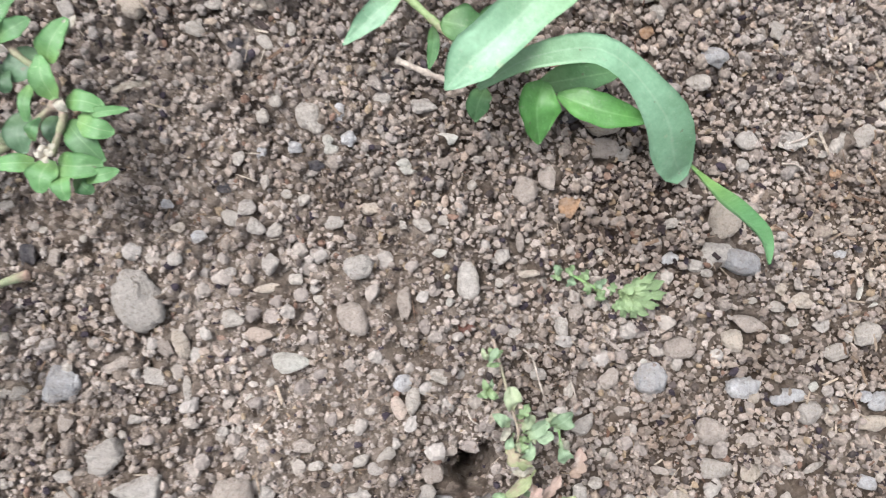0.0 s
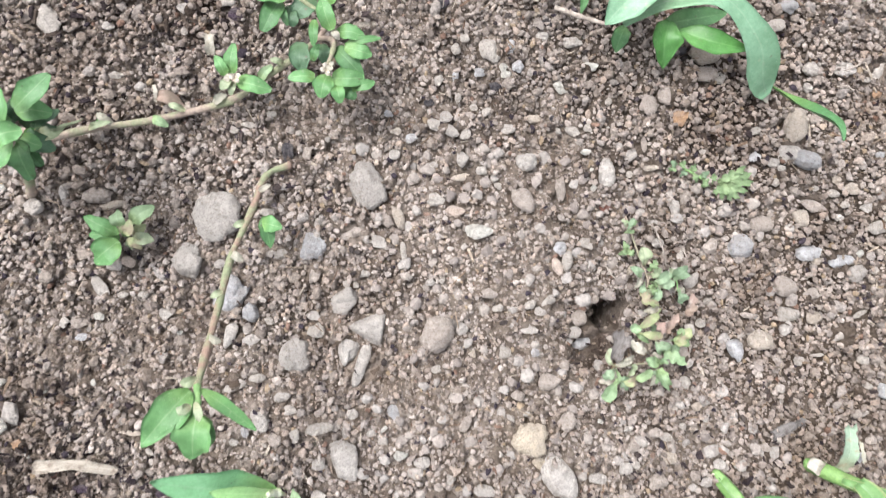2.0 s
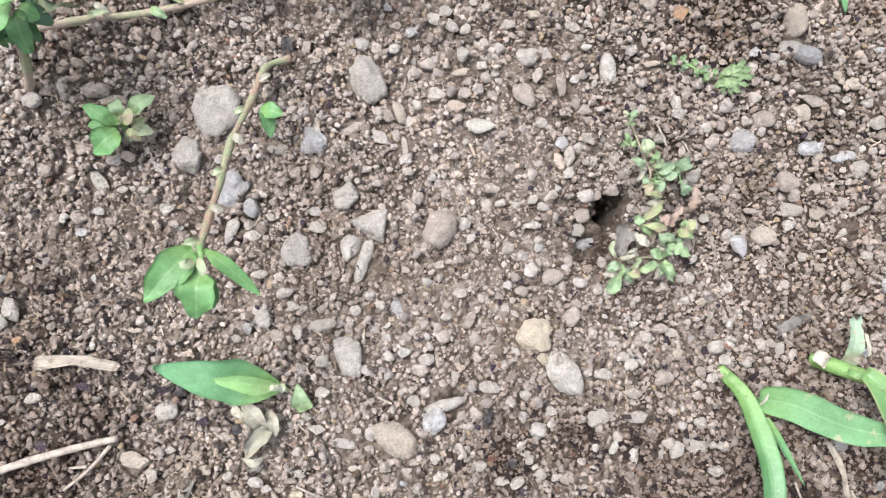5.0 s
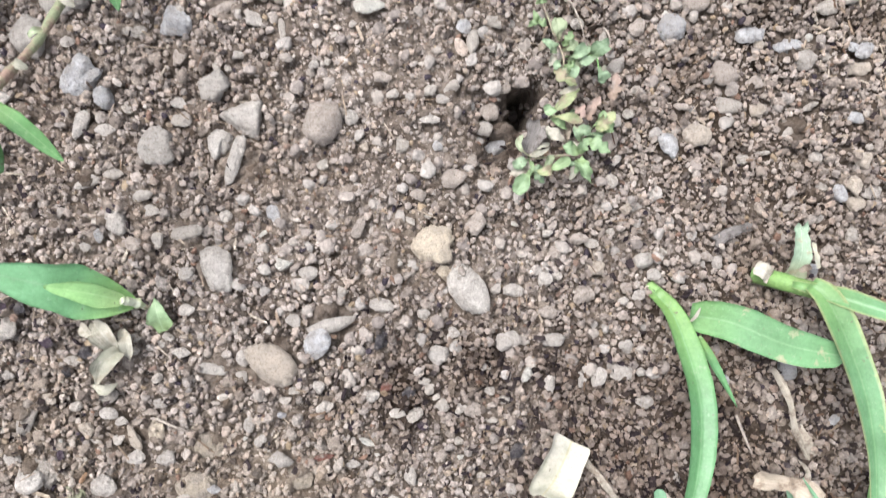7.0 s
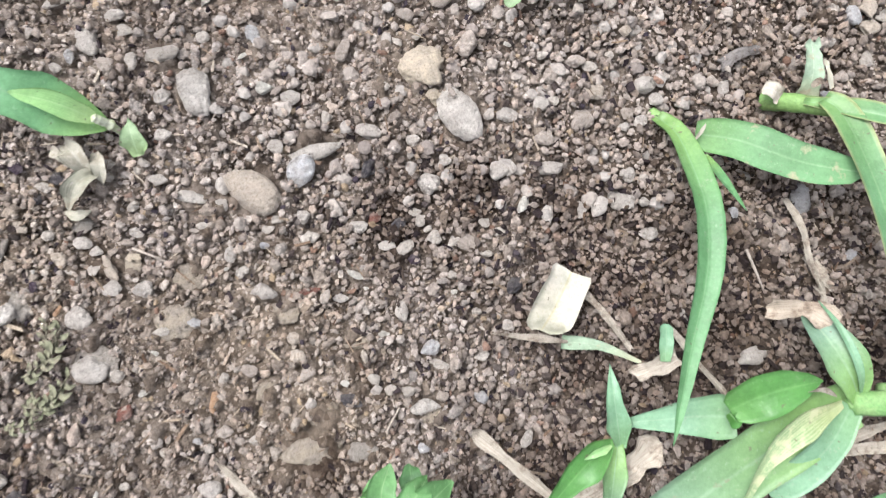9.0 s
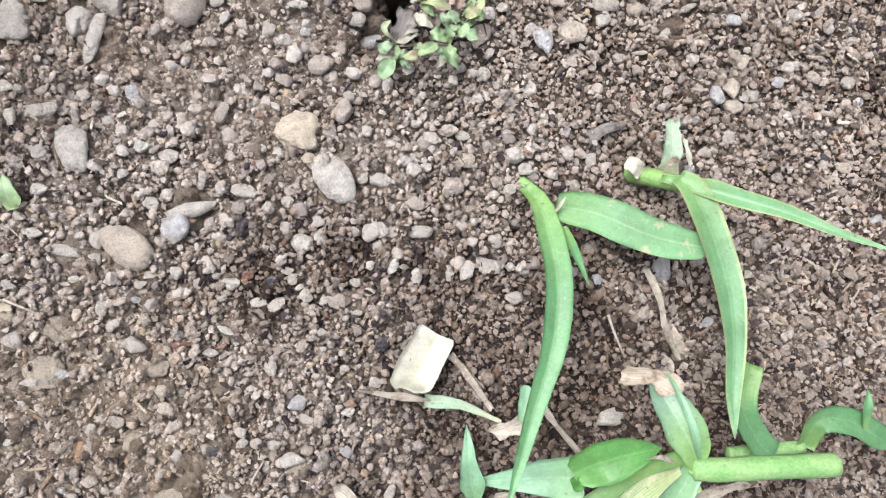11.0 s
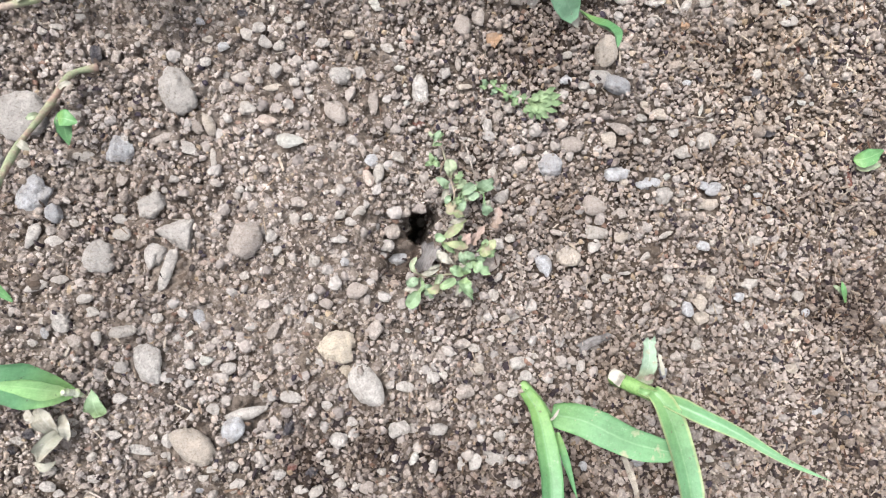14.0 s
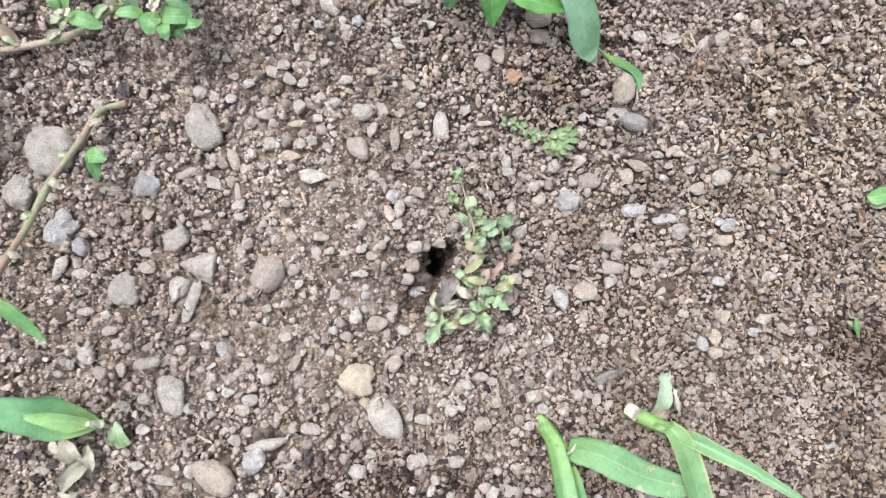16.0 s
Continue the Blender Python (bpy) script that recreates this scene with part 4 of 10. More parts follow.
pebble(89.3, 79.7, 4.1, 3.4, 0, "tan", "small rounded yellowish tan pebble sunk in soil")
pebble(79.2, 51.2, 3.2, 1.0, 72, "white", "small long chalk-white stone chip on soil", rough=1.4, flat=0.6, lift=0.3, name="white_chip", category="stone", group="white chips on the soil")
pebble(104.0, 53.8, 2.8, 1.4, 160, "white", "small long chalk-white stone chip on soil", rough=1.4, flat=0.6, lift=0.3, name="white_chip", category="stone", group="white chips on the soil")
pebble(93.2, 59.8, 3.2, 2.8, 0, "pale", "small rounded pale beige pebble sunk in soil")
pebble(103.5, 66.5, 3.4, 1.6, 80, "red", "small red-brown papery flake on the soil", rough=1.6, flat=0.3, name="plant_flake", category="litter", group="dark flakes on the soil")
pebble(117.2, 56.8, 1.4, 1.0, 0, "white", "small oval chalk-white stone chip on soil", rough=1.4, flat=0.6, lift=0.3, name="white_chip", category="stone", group="white chips on the soil")
pebble(80.1, 44.5, 5.1, 4.1, 30, "pale", "medium-sized rounded pale beige pebble sunk in soil", rough=0.85)
pebble(74.6, 41.9, 4.8, 3.2, 0, "pale", "medium-sized oval pale beige pebble sunk in soil")
pebble(58.6, 36.7, 4.4, 3.9, 0, "blue", "medium-sized rounded cool blue-grey pebble sunk in soil")
pebble(70.5, 32.7, 4.6, 3.7, 0, "grey", "medium-sized rounded dull grey pebble sunk in soil")
pebble(61.2, 35.0, 2.8, 2.0, 80, "tan", "small oval yellowish tan pebble sunk in soil")
pebble(60.5, 22.9, 4.1, 3.4, 0, "tan", "small rounded yellowish tan pebble sunk in soil")
pebble(54.2, 21.1, 3.9, 3.2, 60, "grey", "small rounded dull grey pebble sunk in soil")
pebble(57.4, 13.9, 2.8, 2.5, 0, "pale", "small rounded pale beige pebble sunk in soil")
pebble(79.5, 21.1, 3.7, 3.2, 0, "blue", "small rounded cool blue-grey pebble sunk in soil")
pebble(80.3, 13.2, 3.7, 3.4, 0, "tan", "small rounded yellowish tan pebble sunk in soil")
pebble(90.9, 12.5, 4.8, 2.8, 20, "pale", "medium-sized oval pale beige pebble sunk in soil")
pebble(71.3, 13.9, 3.0, 2.8, 0, "pale", "small rounded pale beige pebble sunk in soil")
pebble(82.2, 34.0, 3.7, 3.0, 0, "blue", "small rounded cool blue-grey pebble sunk in soil")
pebble(81.1, 30.3, 6.4, 3.2, 0, "tan", "medium-sized long yellowish tan pebble sunk in soil")
pebble(67.5, 19.3, 5.5, 1.3, 25, "pale", "medium-sized long pale beige pebble sunk in soil")
pebble(91.6, 22.4, 3.0, 2.8, 0, "pale", "small rounded pale beige pebble sunk in soil")
pebble(99.9, 44.0, 4.6, 1.8, 10, "purple", "medium-sized purple-black organic flake on the soil", rough=1.6, flat=0.3, name="plant_flake", category="litter", group="dark flakes on the soil")
pebble(116.3, 37.0, 5.5, 2.5, 85, "red", "medium-sized red-brown papery flake on the soil", rough=1.6, flat=0.3, name="plant_flake", category="litter", group="dark flakes on the soil")
pebble(98.9, 16.8, 2.5, 1.8, 0, "purple", "small purple-black organic flake on the soil", rough=1.6, flat=0.3, name="plant_flake", category="litter", group="dark flakes on the soil")
pebble(109.2, 16.8, 6.9, 1.4, 8, "purple", "medium-sized purple-black organic flake on the soil", rough=1.6, flat=0.3, name="plant_flake", category="litter", group="dark flakes on the soil")
pebble(118.1, 15.5, 4.1, 2.3, 0, "dark", "small near-black crumb of charred matter on soil", rough=1.6, name="charred_crumb", category="crumb", group="dark crumbs on the soil")
pebble(79.0, 8.4, 4.1, 3.2, 80, "tan", "small oval yellowish tan pebble sunk in soil")
pebble(75.8, 7.2, 4.1, 3.2, 100, "blue", "small oval cool blue-grey pebble sunk in soil")
pebble(79.4, 4.7, 4.1, 2.8, 10, "tan", "small oval yellowish tan pebble sunk in soil")
pebble(82.7, 6.9, 3.4, 2.8, 0, "grey", "small rounded dull grey pebble sunk in soil")
pebble(102.2, 5.6, 3.0, 2.3, 0, "tan", "small oval yellowish tan pebble sunk in soil")
pebble(100.8, -6.9, 3.2, 2.8, 0, "tan", "small rounded yellowish tan pebble sunk in soil")
pebble(114.3, -18.2, 3.2, 2.3, 0, "dark", "small near-black crumb of charred matter on soil", rough=1.6, name="charred_crumb", category="crumb", group="dark crumbs on the soil")
pebble(115.2, 2.4, 3.4, 1.8, 170, "dark", "small near-black crumb of charred matter on soil", rough=1.6, name="charred_crumb", category="crumb", group="dark crumbs on the soil")
pebble(38.3, 38.8, 3.4, 3.0, 0, "brown", "small rounded earthy brown pebble sunk in soil")
pebble(37.5, 78.7, 6.0, 5.3, 0, "tan", "medium-sized rounded yellowish tan pebble sunk in soil", rough=0.85)
pebble(37.5, 73.9, 4.6, 3.2, 0, "brown", "medium-sized oval earthy brown pebble sunk in soil")
pebble(13.7, 76.2, 3.0, 2.0, 170, "white", "small oval chalk-white stone chip on soil", rough=1.4, flat=0.6, lift=0.3, name="white_chip", category="stone", group="white chips on the soil")
pebble(7.6, 71.2, 2.8, 1.6, 0, "white", "small oval chalk-white stone chip on soil", rough=1.4, flat=0.6, lift=0.3, name="white_chip", category="stone", group="white chips on the soil")
pebble(-4.1, 74.6, 2.5, 2.0, 0, "white", "small oval chalk-white stone chip on soil", rough=1.4, flat=0.6, lift=0.3, name="white_chip", category="stone", group="white chips on the soil")
pebble(33.4, 49.3, 3.4, 2.5, 80, "brown", "small oval earthy brown pebble sunk in soil")
pebble(6.8, 4.0, 4.4, 3.9, 60, "brown", "medium-sized rounded earthy brown pebble sunk in soil")
pebble(12.9, -8.1, 4.1, 3.2, 0, "grey", "small oval dull grey pebble sunk in soil")
pebble(12.5, -16.5, 3.7, 3.0, 20, "grey", "small rounded dull grey pebble sunk in soil")
pebble(28.3, -5.0, 3.7, 3.0, 0, "tan", "small rounded yellowish tan pebble sunk in soil")
pebble(37.2, -4.1, 3.9, 3.4, 0, "grey", "small rounded dull grey pebble sunk in soil")
pebble(25.9, -9.6, 4.4, 3.7, 0, "brown", "medium-sized rounded earthy brown pebble sunk in soil")
pebble(18.9, -6.5, 3.2, 3.0, 0, "grey", "small rounded dull grey pebble sunk in soil")
pebble(20.2, -17.4, 4.6, 3.2, 0, "grey", "medium-sized oval dull grey pebble sunk in soil")
pebble(2.0, -15.1, 3.0, 2.5, 0, "grey", "small rounded dull grey pebble sunk in soil")
pebble(-0.8, -18.9, 4.6, 3.9, 0, "grey", "medium-sized rounded dull grey pebble sunk in soil")
pebble(20.6, -2.0, 3.4, 3.2, 90, "brown", "small rounded earthy brown pebble sunk in soil")
pebble(33.1, -19.0, 3.2, 2.8, 0, "grey", "small rounded dull grey pebble sunk in soil")
pebble(25.3, 0.8, 3.4, 2.5, 0, "brown", "small oval earthy brown pebble sunk in soil")
pebble(43.7, 41.2, 1.1, 1.0, 0, "white", "small rounded chalk-white stone chip on soil", rough=1.4, flat=0.6, lift=0.3, name="white_chip", category="stone", group="white chips on the soil")
pebble(61.8, 15.1, 3.7, 1.0, 0, "pale", "small long pale beige pebble sunk in soil")
pebble(82.3, 15.6, 1.6, 1.4, 0, "pale", "small rounded pale beige pebble sunk in soil")
pebble(110.4, 8.0, 2.5, 2.1, 0, "tan", "small rounded yellowish tan pebble sunk in soil")
pebble(117.8, 42.8, 2.3, 2.0, 0, "pale", "small rounded pale beige pebble sunk in soil")
pebble(104.9, 5.6, 2.3, 2.0, 0, "blue", "small rounded cool blue-grey pebble sunk in soil")
pebble(88.2, 9.5, 2.8, 2.3, 0, "blue", "small rounded cool blue-grey pebble sunk in soil")
pebble(90.1, 3.3, 3.0, 1.8, 140, "pale", "small oval pale beige pebble sunk in soil")
pebble(73.2, -3.6, 3.0, 2.1, 0, "brown", "small oval earthy brown pebble sunk in soil")
pebble(107.4, -16.7, 3.0, 2.3, 0, "blue", "small oval cool blue-grey pebble sunk in soil")
pebble(96.7, -4.8, 2.8, 2.3, 0, "dark", "small near-black crumb of charred matter on soil", rough=1.6, name="charred_crumb", category="crumb", group="dark crumbs on the soil")
pebble(85.3, 81.4, 2.8, 2.3, 0, "grey", "small rounded dull grey pebble sunk in soil")
pebble(106.3, 76.8, 3.9, 1.8, 30, "grey", "small long dull grey pebble sunk in soil")
pebble(112.5, 73.3, 3.0, 1.6, 0, "dark", "small near-black crumb of charred matter on soil", rough=1.6, name="charred_crumb", category="crumb", group="dark crumbs on the soil")
pebble(66.3, 44.1, 2.3, 2.0, 0, "grey", "small rounded dull grey pebble sunk in soil")
pebble(93.0, 32.3, 2.5, 2.1, 0, "blue", "small rounded cool blue-grey pebble sunk in soil")
pebble(106.6, 31.2, 2.5, 2.1, 0, "dark", "small near-black crumb of charred matter on soil", rough=1.6, name="charred_crumb", category="crumb", group="dark crumbs on the soil")
pebble(85.7, 31.6, 1.6, 1.4, 0, "pale", "small rounded pale beige pebble sunk in soil")
pebble(68.9, 71.2, 2.8, 2.3, 0, "pale", "small rounded pale beige pebble sunk in soil")
pebble(60.6, 75.7, 3.9, 3.0, 0, "grey", "small oval dull grey pebble sunk in soil")
pebble(76.0, 70.3, 2.5, 1.8, 0, "orange", "small rusty orange crumbly lump of earth on soil", rough=1.9, flat=0.5, name="earth_crumb", category="crumb", group="")
pebble(112.4, 57.9, 2.3, 1.8, 0, "orange", "small rusty orange crumbly lump of earth on soil", rough=1.9, flat=0.5, name="earth_crumb", category="crumb", group="")
pebble(115.1, 56.7, 3.0, 2.3, 0, "dark", "small near-black crumb of charred matter on soil", rough=1.6, name="charred_crumb", category="crumb", group="dark crumbs on the soil")
pebble(104.1, 55.7, 2.3, 1.6, 0, "dark", "small near-black crumb of charred matter on soil", rough=1.6, name="charred_crumb", category="crumb", group="dark crumbs on the soil")
pebble(92.5, 56.0, 3.0, 2.3, 0, "dark", "small near-black crumb of charred matter on soil", rough=1.6, name="charred_crumb", category="crumb", group="dark crumbs on the soil")
pebble(32.9, 21.6, 3.4, 3.0, 90, "grey", "small rounded dull grey pebble sunk in soil")
pebble(31.1, 17.6, 4.6, 3.9, 60, "brown", "medium-sized rounded earthy brown pebble sunk in soil")
pebble(-22.6, -3.2, 3.7, 2.8, 176, "grey", "small oval dull grey pebble sunk in soil")
pebble(-17.1, -6.9, 2.8, 2.2, 146, "pale", "small oval pale beige pebble sunk in soil")
pebble(-13.9, 4.1, 3.7, 2.2, 66, "brown", "small oval earthy brown pebble sunk in soil")
pebble(-10.7, -9.7, 4.1, 3.2, 176, "grey", "small rounded dull grey pebble sunk in soil")
pebble(-21.8, -15.6, 5.7, 5.3, 176, "blue", "medium-sized rounded cool blue-grey pebble sunk in soil", rough=0.85)
pebble(-34.7, -20.4, 2.8, 2.2, 176, "grey", "small oval dull grey pebble sunk in soil")
pebble(-70.3, -26.2, 6.1, 3.2, 61, "pale", "medium-sized angular pale beige pebble sunk in soil", rough=1.5)
pebble(-52.7, -30.2, 4.9, 2.2, 111, "tan", "medium-sized long yellowish tan pebble sunk in soil")
pebble(-5.3, -29.3, 3.7, 2.8, 26, "pale", "small oval pale beige pebble sunk in soil")
pebble(-8.3, -28.6, 3.7, 2.0, 176, "grey", "small long dull grey pebble sunk in soil")
pebble(-12.7, -25.4, 2.8, 2.6, 176, "grey", "small rounded dull grey pebble sunk in soil")
pebble(-6.1, -25.2, 2.4, 2.1, 176, "dark", "small near-black crumb of charred matter on soil", rough=1.6, name="charred_crumb", category="crumb", group="dark crumbs on the soil")
pebble(-17.0, -30.7, 2.2, 1.8, 176, "purple", "small purple-black organic flake on the soil", rough=1.6, flat=0.3, name="plant_flake", category="litter", group="dark flakes on the soil")
pebble(-7.8, -36.3, 2.6, 1.8, 176, "red", "small red-brown papery flake on the soil", rough=1.6, flat=0.3, name="plant_flake", category="litter", group="dark flakes on the soil")
pebble(-13.7, -33.4, 3.0, 1.2, 146, "white", "small long chalk-white stone chip on soil", rough=1.4, flat=0.6, lift=0.3, name="white_chip", category="stone", group="white chips on the soil")
pebble(10.9, -17.3, 3.7, 3.2, 56, "grey", "small rounded dull grey pebble sunk in soil")
pebble(38.7, -6.5, 3.0, 2.4, 176, "grey", "small rounded dull grey pebble sunk in soil")
pebble(50.9, -4.8, 2.8, 2.0, 76, "grey", "small oval dull grey pebble sunk in soil")
pebble(14.9, -23.2, 3.0, 2.0, 71, "white", "small angular chalk-white stone chip on soil", rough=1.4, flat=0.6, lift=0.3, name="white_chip", category="stone", group="white chips on the soil")
pebble(36.2, -29.5, 3.5, 2.8, 176, "grey", "small rounded dull grey pebble sunk in soil")
pebble(31.7, -23.5, 4.5, 3.5, 76, "grey", "medium-sized oval dull grey pebble sunk in soil")
pebble(5.0, -29.4, 3.5, 2.8, 176, "brown", "small rounded earthy brown pebble sunk in soil")
pebble(3.0, -28.4, 2.6, 1.8, 56, "pale", "small oval pale beige pebble sunk in soil")
pebble(64.0, -24.6, 5.1, 3.7, 66, "blue", "medium-sized oval cool blue-grey pebble sunk in soil", rough=0.85)
pebble(51.6, -26.6, 3.2, 2.4, 76, "blue", "small oval cool blue-grey pebble sunk in soil")
pebble(-70.4, -36.0, 5.3, 4.5, 176, "grey", "medium-sized rounded dull grey pebble sunk in soil", rough=0.85)
pebble(-57.8, -37.7, 3.9, 3.5, 176, "grey", "small rounded dull grey pebble sunk in soil")
pebble(-56.9, -45.8, 5.5, 5.1, 176, "grey", "medium-sized rounded dull grey pebble sunk in soil", rough=0.85)
pebble(-15.9, -53.7, 3.7, 2.4, 176, "dark", "small near-black crumb of charred matter on soil", rough=1.6, name="charred_crumb", category="crumb", group="dark crumbs on the soil")
pebble(-9.7, -43.3, 2.0, 1.3, 176, "white", "small oval chalk-white stone chip on soil", rough=1.4, flat=0.6, lift=0.3, name="white_chip", category="stone", group="white chips on the soil")
pebble(-48.5, -50.2, 1.8, 1.3, 176, "white", "small oval chalk-white stone chip on soil", rough=1.4, flat=0.6, lift=0.3, name="white_chip", category="stone", group="white chips on the soil")
pebble(-16.7, -50.9, 1.6, 1.3, 176, "white", "small rounded chalk-white stone chip on soil", rough=1.4, flat=0.6, lift=0.3, name="white_chip", category="stone", group="white chips on the soil")
pebble(-59.8, -55.9, 4.1, 2.6, 76, "pink", "small oval pinkish buff pebble sunk in soil")
pebble(-37.9, -52.9, 4.1, 1.4, 76, "orange", "small rusty orange crumbly lump of earth on soil", rough=1.9, flat=0.5, name="earth_crumb", category="crumb", group="")
pebble(-68.7, -65.2, 3.7, 2.8, 176, "dark", "small near-black crumb of charred matter on soil", rough=1.6, name="charred_crumb", category="crumb", group="dark crumbs on the soil")
pebble(-71.3, -62.1, 3.9, 3.5, 176, "pale", "small rounded pale beige pebble sunk in soil")
pebble(-38.9, -66.4, 3.7, 3.2, 176, "grey", "small rounded dull grey pebble sunk in soil")
pebble(13.3, -62.8, 3.9, 2.4, 71, "grey", "small oval dull grey pebble sunk in soil")
pebble(24.4, -79.4, 4.7, 4.1, 176, "grey", "medium-sized rounded dull grey pebble sunk in soil")
pebble(53.3, -51.6, 6.1, 3.2, 6, "grey", "medium-sized long dull grey pebble sunk in soil")
pebble(-51.9, -75.0, 3.0, 2.0, 176, "dark", "small near-black crumb of charred matter on soil", rough=1.6, name="charred_crumb", category="crumb", group="dark crumbs on the soil")
pebble(-47.1, -75.4, 2.8, 2.0, 176, "dark", "small near-black crumb of charred matter on soil", rough=1.6, name="charred_crumb", category="crumb", group="dark crumbs on the soil")
pebble(-67.7, -72.1, 2.6, 2.2, 176, "dark", "small near-black crumb of charred matter on soil", rough=1.6, name="charred_crumb", category="crumb", group="dark crumbs on the soil")
pebble(-75.5, -71.4, 2.8, 2.0, 176, "dark", "small near-black crumb of charred matter on soil", rough=1.6, name="charred_crumb", category="crumb", group="dark crumbs on the soil")
pebble(-76.4, -44.3, 4.1, 3.0, 176, "dark", "small near-black crumb of charred matter on soil", rough=1.6, name="charred_crumb", category="crumb", group="dark crumbs on the soil")
pebble(-63.4, -18.3, 2.6, 2.4, 176, "dark", "small near-black crumb of charred matter on soil", rough=1.6, name="charred_crumb", category="crumb", group="dark crumbs on the soil")
pebble(-36.3, -72.9, 2.4, 1.6, 176, "dark", "small near-black crumb of charred matter on soil", rough=1.6, name="charred_crumb", category="crumb", group="dark crumbs on the soil")
pebble(-72.9, -57.1, 3.5, 2.2, 176, "dark", "small near-black crumb of charred matter on soil", rough=1.6, name="charred_crumb", category="crumb", group="dark crumbs on the soil")
pebble(-72.6, -67.8, 3.5, 2.0, 56, "pale", "small oval pale beige pebble sunk in soil")
pebble(-3.4, -55.9, 6.1, 2.6, 6, "grey", "medium-sized long dull grey pebble sunk in soil")
pebble(6.0, -55.1, 3.0, 2.4, 176, "blue", "small rounded cool blue-grey pebble sunk in soil")
pebble(72.3, -35.2, 2.8, 2.4, 176, "blue", "small rounded cool blue-grey pebble sunk in soil")
pebble(71.5, 2.5, 2.4, 2.1, 176, "grey", "small rounded dull grey pebble sunk in soil")
pebble(78.1, -0.9, 3.0, 2.6, 86, "pale", "small rounded pale beige pebble sunk in soil")
pebble(41.7, -44.0, 2.6, 2.4, 176, "grey", "small rounded dull grey pebble sunk in soil")
pebble(6.4, -48.4, 2.2, 1.9, 176, "grey", "small rounded dull grey pebble sunk in soil")
pebble(10.9, -43.1, 2.4, 2.1, 176, "grey", "small rounded dull grey pebble sunk in soil")
pebble(5.8, -40.7, 1.8, 1.6, 176, "pale", "small rounded pale beige pebble sunk in soil")
pebble(42.2, -20.3, 1.4, 1.2, 176, "pale", "small rounded pale beige pebble sunk in soil")
pebble(33.0, -11.0, 2.6, 2.0, 176, "grey", "small oval dull grey pebble sunk in soil")
pebble(35.8, -10.0, 2.6, 2.2, 176, "grey", "small rounded dull grey pebble sunk in soil")
pebble(-70.9, 5.4, 2.4, 2.0, 176, "pale", "small rounded pale beige pebble sunk in soil")
pebble(-59.8, 2.6, 3.0, 2.0, 176, "grey", "small oval dull grey pebble sunk in soil")
pebble(-75.5, -27.4, 4.5, 2.0, 6, "pale", "medium-sized long pale beige pebble sunk in soil")
pebble(-72.9, -31.9, 3.0, 2.2, 126, "grey", "small oval dull grey pebble sunk in soil")
pebble(-52.8, -33.1, 3.7, 3.0, 176, "grey", "small rounded dull grey pebble sunk in soil")
pebble(-47.6, -33.4, 3.5, 3.5, 176, "grey", "small rounded dull grey pebble sunk in soil")
pebble(-28.7, -35.1, 4.5, 3.0, 166, "grey", "medium-sized oval dull grey pebble sunk in soil")
pebble(-45.1, -40.5, 3.0, 1.6, 176, "pale", "small long pale beige pebble sunk in soil")
pebble(-31.9, -47.8, 3.0, 2.6, 176, "brown", "small rounded earthy brown pebble sunk in soil")
pebble(-22.6, -49.0, 3.0, 2.4, 26, "brown", "small rounded earthy brown pebble sunk in soil")
pebble(-36.4, -57.5, 3.0, 2.6, 176, "brown", "small rounded earthy brown pebble sunk in soil")
pebble(60.5, -77.1, 3.7, 2.6, 176, "grey", "small oval dull grey pebble sunk in soil")
pebble(53.3, -84.9, 4.1, 3.0, 176, "dark", "small near-black crumb of charred matter on soil", rough=1.6, name="charred_crumb", category="crumb", group="dark crumbs on the soil")
pebble(-91.4, 100.4, 7.7, 4.7, 179, "grey", "large oval dull grey pebble sunk in soil", rough=0.85)
pebble(-92.2, 84.8, 6.0, 4.7, 94, "pale", "medium-sized oval pale beige pebble sunk in soil", rough=0.85)
pebble(-85.1, 95.0, 4.3, 2.8, 79, "grey", "medium-sized oval dull grey pebble sunk in soil")
pebble(-94.4, 93.4, 4.8, 3.6, 79, "grey", "medium-sized oval dull grey pebble sunk in soil")
pebble(-80.2, 89.9, 4.9, 2.3, 14, "pale", "medium-sized long pale beige pebble sunk in soil")
pebble(-83.8, 89.4, 3.4, 3.2, 179, "grey", "small rounded dull grey pebble sunk in soil")
pebble(-60.2, 93.9, 2.1, 1.7, 59, "blue", "small rounded cool blue-grey pebble sunk in soil")
pebble(-54.8, 96.1, 1.9, 1.6, 179, "ochre", "small ochre-yellow crumbly lump of earth on soil", rough=1.9, flat=0.5, name="earth_crumb", category="crumb", group="")
pebble(-49.6, 102.4, 3.6, 3.2, 89, "grey", "small rounded dull grey pebble sunk in soil")
pebble(-34.1, 101.5, 3.6, 2.8, 179, "grey", "small oval dull grey pebble sunk in soil")
pebble(-32.9, 95.9, 5.1, 4.0, 164, "tan", "medium-sized oval yellowish tan pebble sunk in soil", rough=0.85)
pebble(-24.0, 92.9, 3.4, 3.0, 179, "pale", "small rounded pale beige pebble sunk in soil")
pebble(-41.8, 94.9, 4.5, 2.8, 99, "grey", "medium-sized oval dull grey pebble sunk in soil")
pebble(-21.2, 96.6, 2.8, 2.3, 179, "grey", "small rounded dull grey pebble sunk in soil")
pebble(-26.2, 100.8, 4.3, 2.6, 169, "grey", "medium-sized oval dull grey pebble sunk in soil")
pebble(-7.3, 79.5, 5.3, 3.8, 119, "pale", "medium-sized oval pale beige pebble sunk in soil", rough=0.85)
pebble(-2.7, 80.2, 3.2, 1.9, 89, "blue", "small oval cool blue-grey pebble sunk in soil")
